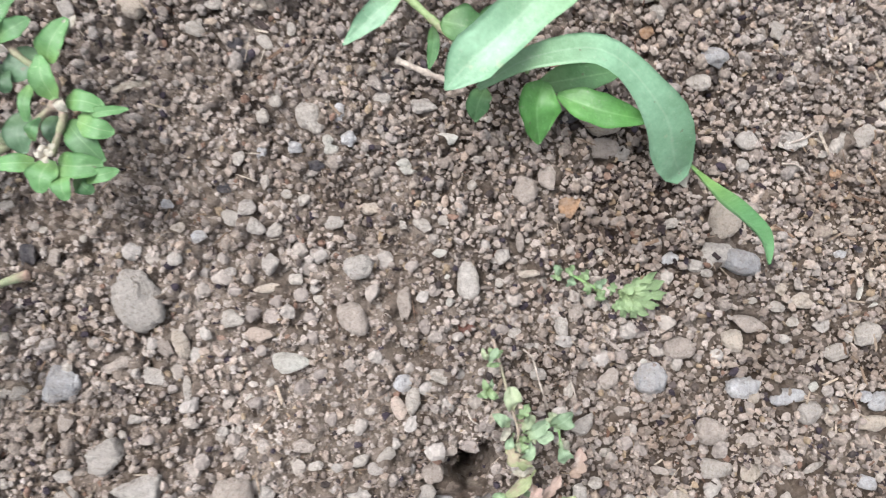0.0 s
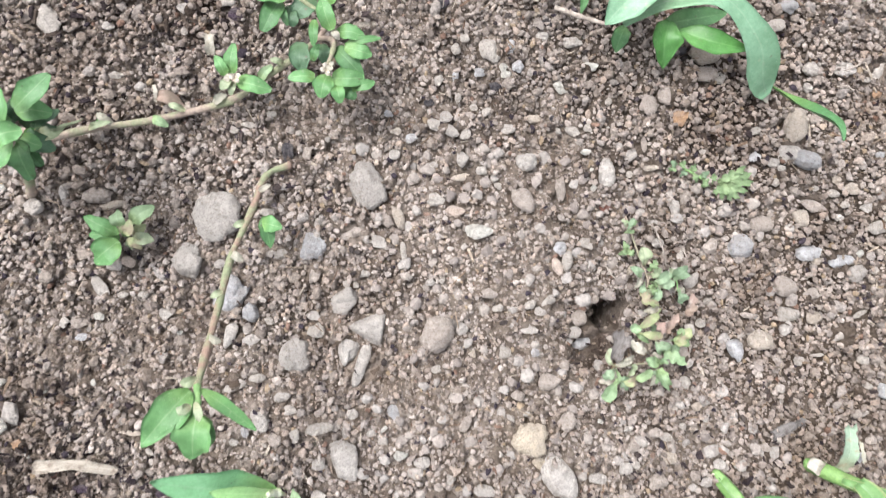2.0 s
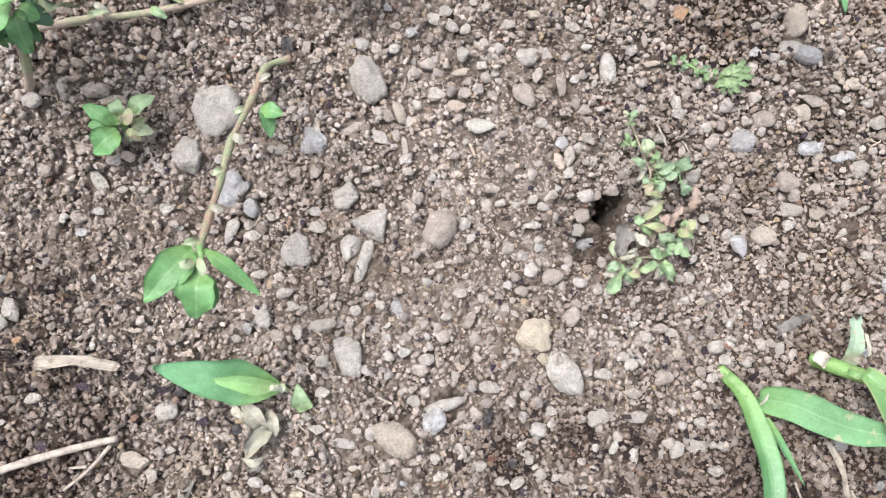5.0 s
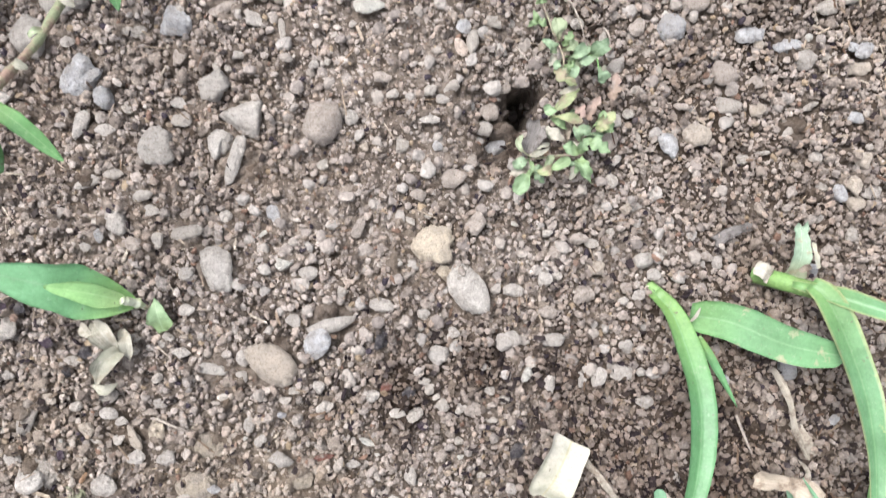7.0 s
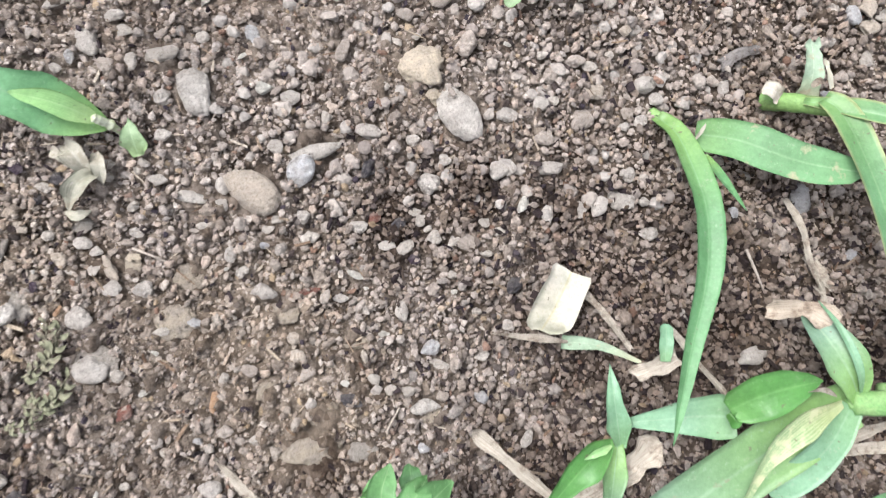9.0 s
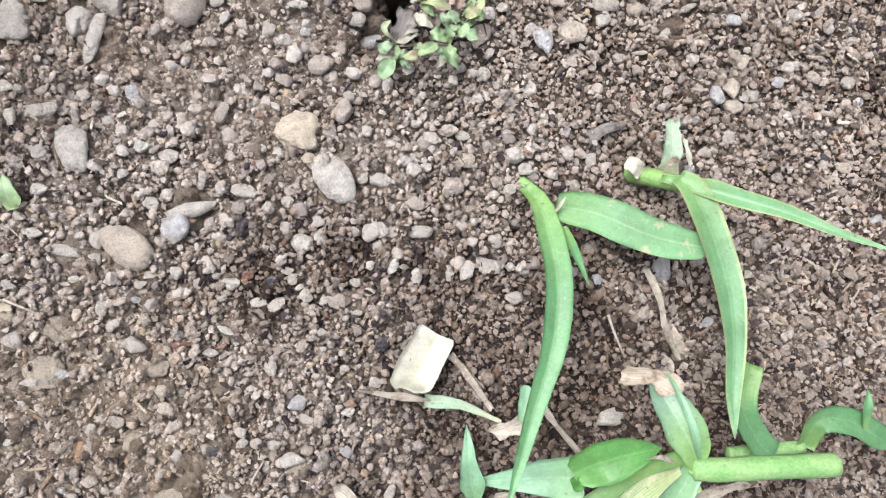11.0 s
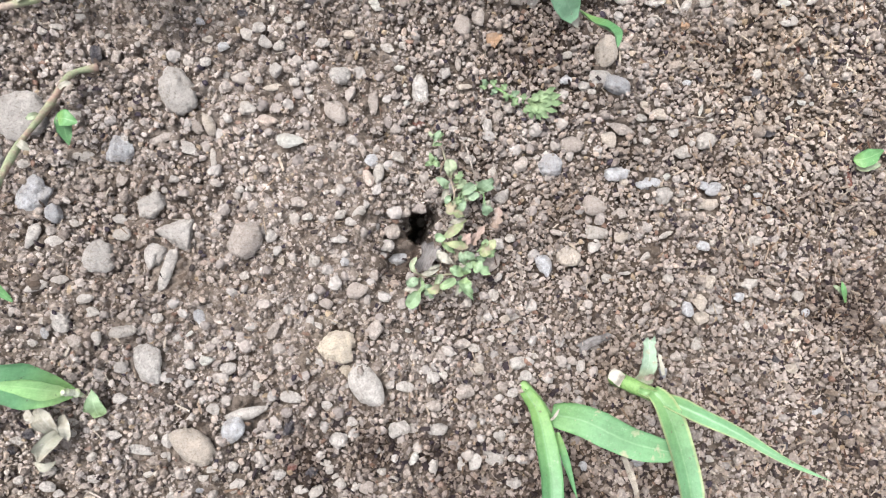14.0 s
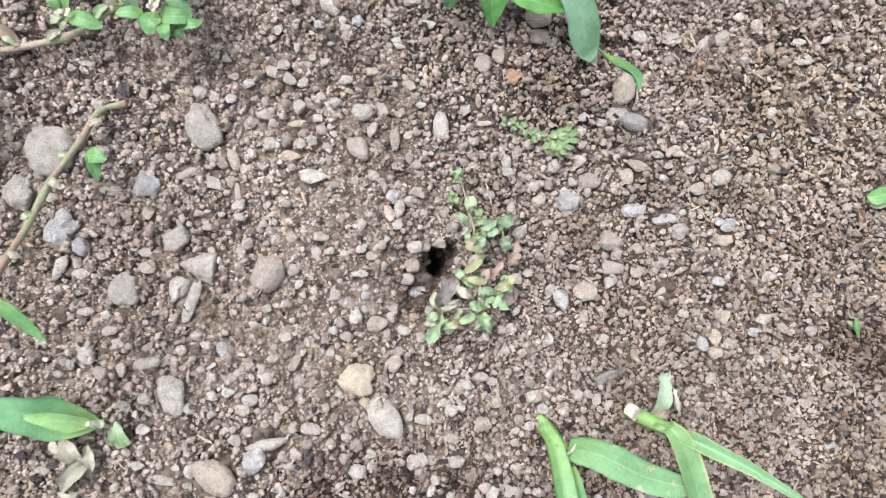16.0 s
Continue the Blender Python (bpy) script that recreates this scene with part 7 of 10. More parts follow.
pebble(-2.2, -57.7, 4.4, 2.9, 17, "caked", "small ochre-tan crumbly clod of caked earth", rough=1.2, flat=0.34, name="earth_crumb", lift=-0.7, category="crumb", group="")
pebble(-14.5, -62.5, 5.1, 3.7, 177, "clod", "small dusty grey crumbly clod of caked earth", rough=1.2, flat=0.34, name="earth_crumb", lift=-0.7, category="crumb", group="")


# the smallest pebbles, too many to lift one by one
kinds_used = sorted({k for k, *_ in LOOSE})
parts_co, parts_f, parts_m, base = [], [], [], 0
for kind, co, f, *_ in LOOSE:
    parts_co.append(co)
    parts_f.append(f + base)
    parts_m.append(np.full(len(f), kinds_used.index(kind)))
    base += len(co)
small_pebbles = new("small_pebbles", mesh_of("small_pebbles", np.concatenate(parts_co), np.concatenate(parts_f).ravel(), 3, False))
for kind in kinds_used:
    small_pebbles.data.materials.append(STONE[kind])
small_pebbles.data.polygons.foreach_set("material_index", np.concatenate(parts_m).astype(np.int32))
tagged(small_pebbles, "scattered small grey and beige pebbles in soil", "stones", kind="stuff")


this = plant("knotgrass", -57.9, 69.4, "green knotgrass with reddish runner creeping over soil", "plant")
stem(this, 0.75, "runner", (-94.9, 59.3, 9.0), (-88.6, 61.4, 7.0), (-82.9, 63.3, 5.0), (-72.1, 65.3, 3.0), (-58.0, 68.6, 4.0), (-51.9, 72.6, 4.5), (-45.7, 76.1, 6.0), (-40.4, 79.2, 9.0), taper=0.8)
stem(this, 0.59, "runner", (-40.4, 79.2, 9.0), (-39.2, 81.9, 11.0), (-43.7, 85.5, 12.0), (-48.2, 90.8, 10.0), taper=0.6)
stem(this, 0.59, "runner", (-40.4, 79.2, 9.0), (-37.7, 77.4, 12.0), (-39.2, 72.1, 12.0), taper=0.7)
leaf(this, "leaflet", 3.2, "deep", (-47.8, 88.1, 12.1), (-45.6, 90.1, 13.4), (-43.6, 92.7, 12.7), fold=0.3, ripple=0.04)
leaf(this, "leaflet", 3.0, "deep", (-45.9, 87.4, 11.9), (-43.6, 88.2, 13.2), (-41.6, 89.8, 12.5), fold=0.3, ripple=0.04)
leaf(this, "leaflet", 3.8, "green", (-45.7, 85.6, 13.4), (-48.3, 85.3, 14.7), (-51.4, 85.0, 14.0), fold=0.3, ripple=0.04)
leaf(this, "leaflet", 3.8, "deep", (-47.3, 84.5, 12.2), (-48.6, 81.8, 13.5), (-50.3, 79.1, 12.8), fold=0.3, ripple=0.04)
leaf(this, "leaflet", 1.5, "deep", (-47.3, 84.3, 11.5), (-46.5, 82.1, 12.8), (-45.9, 80.4, 12.1), fold=0.2, ripple=0.04)
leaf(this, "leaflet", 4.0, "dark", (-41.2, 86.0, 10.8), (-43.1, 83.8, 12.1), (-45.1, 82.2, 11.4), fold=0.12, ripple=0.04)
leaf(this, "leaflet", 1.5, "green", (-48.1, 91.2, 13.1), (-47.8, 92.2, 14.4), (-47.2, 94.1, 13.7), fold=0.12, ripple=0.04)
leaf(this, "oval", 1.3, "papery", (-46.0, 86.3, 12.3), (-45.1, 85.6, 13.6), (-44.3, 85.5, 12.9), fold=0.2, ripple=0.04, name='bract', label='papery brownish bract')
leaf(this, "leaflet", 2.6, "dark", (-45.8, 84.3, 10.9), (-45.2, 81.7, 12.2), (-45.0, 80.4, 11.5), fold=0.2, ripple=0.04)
leaf(this, "leaflet", 3.3, "green", (-38.7, 83.8, 14.0), (-37.6, 86.0, 15.3), (-36.0, 89.2, 14.6), fold=0.3, ripple=0.04)
leaf(this, "leaflet", 3.0, "green", (-38.0, 79.1, 13.7), (-38.9, 81.5, 15.0), (-39.6, 84.6, 14.3), fold=0.3, ripple=0.04)
leaf(this, "leaflet", 1.7, "green", (-40.9, 80.9, 13.7), (-41.1, 78.3, 15.0), (-41.1, 76.0, 14.3), fold=0.2, ripple=0.04)
leaf(this, "oval", 1.4, "papery", (-37.0, 87.3, 13.4), (-35.9, 88.2, 14.7), (-35.2, 89.8, 14.0), fold=0.2, ripple=0.04, name='bract', label='papery brownish bract')
leaf(this, "leaflet", 2.9, "green", (-37.2, 79.2, 12.2), (-34.7, 78.9, 13.5), (-32.2, 78.2, 12.8), fold=0.12, ripple=0.04)
leaf(this, "leaflet", 1.5, "green", (-35.7, 76.9, 12.1), (-32.4, 77.5, 13.4), (-29.2, 78.0, 12.7), fold=0.3, ripple=0.04)
leaf(this, "leaflet", 2.9, "green", (-35.7, 76.5, 12.4), (-33.0, 75.3, 13.7), (-30.9, 74.9, 13.0), fold=0.12, ripple=0.04)
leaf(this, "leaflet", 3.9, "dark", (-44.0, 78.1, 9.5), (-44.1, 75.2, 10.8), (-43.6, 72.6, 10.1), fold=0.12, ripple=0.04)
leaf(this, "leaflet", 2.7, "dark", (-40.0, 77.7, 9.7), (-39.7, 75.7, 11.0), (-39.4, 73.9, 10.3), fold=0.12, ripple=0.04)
leaf(this, "oval", 1.4, "papery", (-37.8, 79.5, 12.7), (-37.3, 78.3, 14.0), (-36.6, 77.5, 13.3), fold=0.12, ripple=0.04, name='bract', label='papery brownish bract')
leaf(this, "leaflet", 1.6, "deep", (-41.6, 74.1, 11.9), (-41.1, 75.3, 13.2), (-40.4, 76.9, 12.5), fold=0.2, ripple=0.04)
leaf(this, "leaflet", 3.5, "deep", (-37.5, 76.5, 11.3), (-35.4, 74.2, 12.6), (-32.6, 71.2, 11.9), fold=0.12, ripple=0.04)
leaf(this, "leaflet", 3.6, "green", (-38.1, 70.8, 12.5), (-35.2, 70.4, 13.8), (-32.3, 70.7, 13.1), fold=0.3, ripple=0.04)
leaf(this, "leaflet", 3.6, "green", (-39.0, 71.3, 12.6), (-39.7, 69.2, 13.9), (-40.2, 67.1, 13.2), fold=0.12, ripple=0.04)
leaf(this, "leaflet", 2.5, "green", (-37.5, 69.4, 12.9), (-37.0, 67.7, 14.2), (-36.7, 66.1, 13.5), fold=0.3, ripple=0.04)
leaf(this, "leaflet", 2.1, "green", (-35.3, 69.0, 12.2), (-32.5, 69.3, 13.5), (-30.5, 70.0, 12.8), fold=0.2, ripple=0.04)
leaf(this, "leaflet", 2.5, "green", (-41.3, 71.1, 12.3), (-43.3, 70.9, 13.6), (-45.9, 70.8, 12.9), fold=0.2, ripple=0.04)
leaf(this, "leaflet", 2.4, "deep", (-36.5, 69.1, 11.4), (-35.0, 68.0, 12.7), (-34.1, 67.1, 12.0), fold=0.12, ripple=0.04)
leaf(this, "leaflet", 2.6, "green", (-56.8, 72.9, 7.8), (-56.7, 75.1, 9.1), (-56.2, 78.2, 8.4), fold=0.2, ripple=0.04)
leaf(this, "leaflet", 2.0, "green", (-58.0, 72.5, 7.8), (-58.5, 74.0, 9.1), (-59.6, 75.9, 8.4), fold=0.3, ripple=0.04)
leaf(this, "leaflet", 3.2, "green", (-55.8, 71.4, 8.1), (-52.9, 70.4, 9.4), (-49.5, 69.5, 8.7), fold=0.3, ripple=0.04)
leaf(this, "leaflet", 1.8, "pale", (-57.2, 71.7, 8.2), (-57.7, 70.6, 9.5), (-58.7, 69.7, 8.8), fold=0.2, ripple=0.04)
leaf(this, "leaflet", 1.6, "pale", (-56.9, 71.3, 7.6), (-56.7, 69.9, 8.9), (-57.2, 68.8, 8.2), fold=0.2, ripple=0.04)
leaf(this, "oval", 1.2, "papery", (-57.5, 72.7, 8.0), (-57.4, 71.6, 9.3), (-58.0, 70.5, 8.6), fold=0.2, ripple=0.04, name='bract', label='papery brownish bract')
leaf(this, "oval", 0.9, "flower", (-38.6, 72.5, 14), (-39.2, 72.6, 14.7), (-39.6, 72.7, 14.6), name='flower', label='tiny whitish flower')
leaf(this, "oval", 0.9, "flower", (-38.6, 72.5, 14), (-38.0, 72.8, 14.7), (-37.7, 73.2, 14.6), name='flower', label='tiny whitish flower')
leaf(this, "oval", 0.9, "flower", (-38.6, 72.5, 14), (-38.2, 71.9, 14.7), (-38.0, 71.6, 14.6), name='flower', label='tiny whitish flower')
leaf(this, "oval", 0.9, "flower", (-55.9, 71.5, 9.5), (-56.4, 71.6, 10.2), (-56.9, 71.8, 10.1), name='flower', label='tiny whitish flower')
leaf(this, "oval", 0.9, "flower", (-55.9, 71.5, 9.5), (-55.2, 71.9, 10.2), (-54.9, 72.2, 10.1), name='flower', label='tiny whitish flower')
leaf(this, "oval", 0.9, "flower", (-55.9, 71.5, 9.5), (-55.4, 70.9, 10.2), (-55.2, 70.6, 10.1), name='flower', label='tiny whitish flower')
leaf(this, "oval", 0.9, "flower", (-39.0, 71.7, 14), (-39.6, 71.8, 14.7), (-40.1, 71.9, 14.6), name='flower', label='tiny whitish flower')
leaf(this, "oval", 0.9, "flower", (-39.0, 71.7, 14), (-38.5, 72.1, 14.7), (-38.1, 72.4, 14.6), name='flower', label='tiny whitish flower')
leaf(this, "oval", 0.9, "flower", (-39.0, 71.7, 14), (-38.7, 71.1, 14.7), (-38.4, 70.8, 14.6), name='flower', label='tiny whitish flower')
leaf(this, "leaflet", 1.3, "pale", (-83.5, 63.1, 5.6), (-81.4, 63.7, 6.6), (-79.3, 64.3, 6.1), fold=0.5, ripple=0.1)
leaf(this, "leaflet", 1.6, "papery", (-79.5, 64.2, 4.6), (-80.8, 65.1, 5.6), (-82.1, 66.0, 5.1), fold=0.5, ripple=0.1, name='bract', label='papery brownish bract')
leaf(this, "leaflet", 1.8, "fresh", (-72.5, 65.4, 3.6), (-71.0, 64.6, 4.6), (-69.5, 63.8, 4.1), fold=0.5, ripple=0.1)
leaf(this, "leaflet", 1.3, "pale", (-66.5, 66.8, 3.8), (-67.9, 67.4, 4.8), (-69.3, 68.0, 4.3), fold=0.5, ripple=0.1)
leaf(this, "leaflet", 1.6, "papery", (-61.0, 68.0, 4.2), (-59.8, 68.8, 5.2), (-58.6, 69.6, 4.7), fold=0.5, ripple=0.1, name='bract', label='papery brownish bract')
leaf(this, "leaflet", 1.8, "fresh", (-52.2, 72.3, 5.0), (-51.0, 73.6, 6.0), (-49.8, 74.9, 5.5), fold=0.5, ripple=0.1)
leaf(this, "leaflet", 1.3, "pale", (-47.5, 75.0, 6.0), (-48.7, 75.4, 7.0), (-49.9, 75.8, 6.5), fold=0.5, ripple=0.1)

this = plant("knotgrass", -96.2, 52.9, "dense green knotgrass tuft with oval leaves", "plant")
stem(this, 0.88, "runner", (-95.8, 51.5, 1.0), (-91.3, 54.2, 12.0), (-87.6, 57.9, 25.0), taper=0.8)
leaf(this, "leaflet", 3.5, "green", (-88.8, 58.8, 28.0), (-90.4, 59.8, 30.0), (-93.2, 61.7, 29.0))
leaf(this, "leaflet", 4.1, "deep", (-90.2, 61.3, 25.0), (-91.5, 64.4, 26.0), (-93.4, 67.8, 25.0))
leaf(this, "leaflet", 4.5, "green", (-86.8, 59.3, 30.0), (-86.1, 61.8, 32.0), (-87.0, 65.6, 31.0))
leaf(this, "leaflet", 4.1, "deep", (-86.6, 62.9, 25.0), (-83.7, 65.2, 26.0), (-81.3, 68.3, 25.0))
leaf(this, "leaflet", 4.6, "green", (-86.4, 58.5, 28.0), (-87.7, 55.2, 29.0), (-90.8, 52.7, 26.0))
leaf(this, "leaflet", 4.0, "deep", (-87.0, 58.0, 24.0), (-86.2, 55.1, 24.0), (-86.2, 52.3, 21.0))
leaf(this, "leaflet", 2.8, "green", (-86.1, 58.7, 24.0), (-84.7, 57.7, 24.0), (-83.6, 57.3, 23.0))
leaf(this, "leaflet", 2.6, "pale", (-85.5, 59.6, 21.0), (-82.6, 60.0, 21.0), (-83.5, 64.4, 8.0))
leaf(this, "leaflet", 3.3, "green", (-90.9, 57.8, 23.0), (-92.2, 55.6, 23.0), (-99.1, 56.5, 9.0))
leaf(this, "leaflet", 3.8, "green", (-86.6, 56.7, 31.0), (-84.9, 57.8, 32.0), (-82.6, 58.5, 31.0))
leaf(this, "leaflet", 2.7, "green", (-90.8, 59.3, 27.0), (-92.6, 59.1, 27.0), (-95.1, 59.2, 25.0))
leaf(this, "leaflet", 3.0, "deep", (-90.0, 59.7, 25.0), (-91.5, 59.1, 27.0), (-94.0, 59.5, 26.0))
leaf(this, "leaflet", 3.6, "green", (-87.7, 63.9, 22.0), (-84.7, 63.1, 23.0), (-82.3, 62.8, 22.0))
leaf(this, "leaflet", 3.5, "deep", (-88.1, 58.9, 21.0), (-89.5, 57.0, 21.0), (-92.4, 55.5, 18.0))
leaf(this, "leaflet", 2.4, "green", (-87.1, 59.5, 21.0), (-85.8, 59.5, 21.0), (-85.0, 60.1, 20.0))
leaf(this, "leaflet", 2.9, "green", (-92.0, 58.6, 20.0), (-91.9, 56.7, 20.0), (-96.9, 58.0, 6.0))
leaf(this, "leaflet", 3.3, "green", (-87.8, 57.6, 28.0), (-87.4, 58.8, 29.0), (-86.7, 60.8, 28.0))
leaf(this, "leaflet", 1.3, "green", (-82.5, 64.2, 4.0), (-81.6, 65.1, 4.0), (-80.8, 65.7, 3.0))
# small under-leaves whose dark greens paint shade into the tuft's gaps
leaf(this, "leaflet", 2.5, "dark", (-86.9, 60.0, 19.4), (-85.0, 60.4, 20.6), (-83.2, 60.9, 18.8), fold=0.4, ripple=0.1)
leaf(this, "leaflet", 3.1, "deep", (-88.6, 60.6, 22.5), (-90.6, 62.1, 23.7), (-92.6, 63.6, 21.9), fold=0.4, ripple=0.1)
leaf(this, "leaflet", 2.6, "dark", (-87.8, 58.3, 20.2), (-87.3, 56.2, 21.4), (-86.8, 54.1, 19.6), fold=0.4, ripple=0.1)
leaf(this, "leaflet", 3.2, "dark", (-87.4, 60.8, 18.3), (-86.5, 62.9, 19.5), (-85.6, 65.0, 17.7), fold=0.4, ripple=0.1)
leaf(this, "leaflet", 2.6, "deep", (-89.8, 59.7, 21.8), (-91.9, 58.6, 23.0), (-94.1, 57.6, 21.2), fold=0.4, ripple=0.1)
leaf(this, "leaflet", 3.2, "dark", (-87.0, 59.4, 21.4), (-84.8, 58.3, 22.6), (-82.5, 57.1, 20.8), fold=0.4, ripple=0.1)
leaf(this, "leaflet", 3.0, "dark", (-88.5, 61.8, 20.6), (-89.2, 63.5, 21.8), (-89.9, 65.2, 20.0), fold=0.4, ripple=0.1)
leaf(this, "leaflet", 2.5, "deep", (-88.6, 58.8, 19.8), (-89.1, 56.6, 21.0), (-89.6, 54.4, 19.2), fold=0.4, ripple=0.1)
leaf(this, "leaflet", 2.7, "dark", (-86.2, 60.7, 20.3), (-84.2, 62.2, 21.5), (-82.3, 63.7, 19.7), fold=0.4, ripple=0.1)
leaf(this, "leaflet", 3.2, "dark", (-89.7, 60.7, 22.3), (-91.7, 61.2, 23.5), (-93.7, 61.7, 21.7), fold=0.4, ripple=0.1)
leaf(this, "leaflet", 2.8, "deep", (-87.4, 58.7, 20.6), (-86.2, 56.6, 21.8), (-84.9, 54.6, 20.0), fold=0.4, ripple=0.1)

this = plant("knotgrass", -47.7, 56.6, "knotgrass runner with mottled red and green stem", "plant")
stem(this, 0.66, "mottle", (-47.3, 56.5, 2.0), (-51.6, 54.2, 4.0), (-53.6, 47.6, 8.0), (-56.3, 39.1, 14.0), (-57.2, 31.3, 20.0), (-57.5, 25.1, 27.0), (-57.7, 20.0, 33.0), taper=0.9)
stem(this, 0.55, "stalk", (-57.7, 20.0, 33.0), (-57.2, 17.8, 35.0), (-57.8, 15.7, 36.0), taper=0.8)
leaf(this, "oval", 5.1, "green", (-58.2, 19.7, 35.0), (-60.9, 16.8, 37.0), (-64.6, 12.5, 37.0))
leaf(this, "oval", 5.5, "green", (-57.1, 16.3, 36.0), (-57.4, 13.4, 37.0), (-58.0, 9.8, 35.0))
leaf(this, "oval", 2.4, "green", (-56.9, 19.7, 34.0), (-53.4, 16.6, 33.0), (-49.6, 12.5, 31.0))
leaf(this, "oval", 3.0, "deep", (-58.0, 19.2, 34.0), (-60.0, 16.1, 34.0), (-61.4, 12.8, 32.0))
leaf(this, "oval", 2.6, "green", (-56.5, 16.0, 35.0), (-56.0, 13.7, 35.0), (-55.9, 11.0, 33.0))
leaf(this, "oval", 2.9, "deep", (-51.4, 46.2, 9.0), (-50.9, 43.5, 8.5), (-50.6, 40.3, 7.0))
leaf(this, "oval", 3.1, "green", (-51.7, 44.9, 9.0), (-49.9, 44.6, 10.5), (-47.9, 43.9, 10.5))
leaf(this, "oval", 1.5, "pale", (-57.6, 18.0, 37.0), (-58.5, 17.6, 38.0), (-59.4, 17.9, 38.0))
leaf(this, "oval", 1.3, "pale", (-56.9, 18.4, 37.0), (-56.3, 17.1, 38.0), (-56.2, 15.8, 38.0))
leaf(this, "leaflet", 1.1, "papery", (-52.6, 51.0, 6.4), (-51.5, 51.6, 7.2), (-50.4, 52.2, 6.7), fold=0.5, ripple=0.1, name='bract', label='papery brownish bract')
leaf(this, "leaflet", 1.3, "pale", (-54.4, 45.2, 10.0), (-55.5, 44.8, 10.8), (-56.6, 44.4, 10.3), fold=0.5, ripple=0.1)
leaf(this, "leaflet", 1.5, "papery", (-56.0, 39.6, 14.4), (-55.1, 38.9, 15.2), (-54.2, 38.2, 14.7), fold=0.5, ripple=0.1, name='bract', label='papery brownish bract')
leaf(this, "leaflet", 1.1, "pale", (-56.9, 33.2, 19.0), (-57.8, 32.7, 19.8), (-58.7, 32.2, 19.3), fold=0.5, ripple=0.1)
leaf(this, "leaflet", 1.3, "papery", (-57.4, 26.4, 26.2), (-56.5, 26.0, 27.0), (-55.6, 25.6, 26.5), fold=0.5, ripple=0.1, name='bract', label='papery brownish bract')
leaf(this, "leaflet", 1.5, "pale", (-57.7, 21.0, 32.6), (-58.9, 20.7, 33.4), (-60.1, 20.4, 32.9), fold=0.5, ripple=0.1)

this = plant("knotgrass_seedling", -79.2, 44.3, "small yellow-centred green seedling rosette on soil", "plant")
stem(this, 0.59, "stalk", (-79.0, 43.7, 0.0), (-78.0, 43.8, 4.0), (-77.3, 44.4, 6.0), taper=0.8)
leaf(this, "oval", 3.1, "green", (-78.4, 43.6, 6.0), (-80.7, 45.1, 8.0), (-84.0, 46.9, 7.0))
leaf(this, "oval", 5.2, "green", (-78.4, 42.2, 6.0), (-80.4, 40.4, 7.0), (-83.2, 38.6, 5.0))
leaf(this, "oval", 3.2, "fresh", (-76.1, 45.7, 6.0), (-74.1, 47.1, 7.0), (-71.8, 48.6, 6.0))
leaf(this, "oval", 2.5, "pale", (-76.2, 43.0, 5.0), (-74.5, 42.7, 5.0), (-72.7, 42.3, 4.0))
leaf(this, "oval", 2.7, "fresh", (-77.5, 44.9, 6.0), (-77.8, 46.1, 8.0), (-78.2, 47.9, 7.0))
leaf(this, "oval", 2.2, "yellow", (-76.8, 43.4, 7.0), (-75.9, 44.5, 8.0), (-75.6, 46.1, 8.0))
leaf(this, "oval", 2.0, "yellow", (-77.1, 42.7, 5.0), (-75.8, 41.8, 5.0), (-75.0, 40.8, 4.0))
leaf(this, "oval", 2.7, "green", (-78.8, 43.8, 4.5), (-80.9, 43.6, 6.5), (-83.8, 43.5, 5.5))
leaf(this, "oval", 4.5, "green", (-78.8, 42.4, 4.5), (-80.5, 42.9, 5.5), (-83.2, 43.8, 3.5))
leaf(this, "oval", 2.2, "yellow", (-76.6, 43.2, 3.5), (-75.7, 44.2, 3.5), (-74.6, 45.3, 2.5))
leaf(this, "oval", 1.9, "yellow", (-77.2, 43.6, 5.5), (-77.3, 44.5, 6.5), (-78.1, 45.4, 6.5))
leaf(this, "oval", 1.7, "pale", (-77.5, 43.0, 3.5), (-77.2, 41.8, 3.5), (-77.4, 40.7, 2.5))

this = plant("broadleaf_weed", 26.3, 87.5, "green weed with long bluish bent leaves", "plant")
stem(this, 0.62, "weedstem", (-4.9, 99.2, 4.0), (4.7, 98.5, 6.0), (7.5, 95.6, 7.0), (11.0, 91.5, 9.0), (14.3, 88.4, 10.0), (20.4, 86.5, 9.0), (25.0, 84.7, 8.0), taper=0.9)
stem(this, 0.52, "twig", (6.1, 87.7, 2.0), (10.4, 85.3, 4.0), (15.3, 82.6, 7.0), taper=0.8, name='dry_stalk', label='dry pale side stalk')
stem(this, 0.65, "stalk", (28.2, 106.6, 20.0), (28.9, 102.8, 19.0), (30.6, 98.4, 17.0), taper=0.9)
leaf(this, "oval", 3.4, "glauc", (6.9, 95.8, 8.0), (3.0, 92.5, 8.0), (-1.7, 88.7, 6.0))
leaf(this, "oval", 3.4, "green", (5.4, 99.7, 8.0), (10.1, 100.1, 9.0), (16.9, 102.9, 9.0))
leaf(this, "oval", 1.9, "deep", (11.4, 91.7, 6.0), (11.4, 88.9, 5.0), (10.8, 85.7, 4.0))
leaf(this, "oval", 5.1, "deep", (12.2, 90.6, 11.0), (15.6, 89.5, 12.0), (20.6, 88.8, 11.0))
leaf(this, "oval", 3.6, "deep", (17.3, 89.7, 9.0), (20.0, 91.5, 10.0), (24.1, 93.7, 9.0))
leaf(this, "oval", 4.0, "deep", (15.5, 88.7, 8.0), (18.1, 86.7, 8.0), (20.1, 84.4, 7.0))
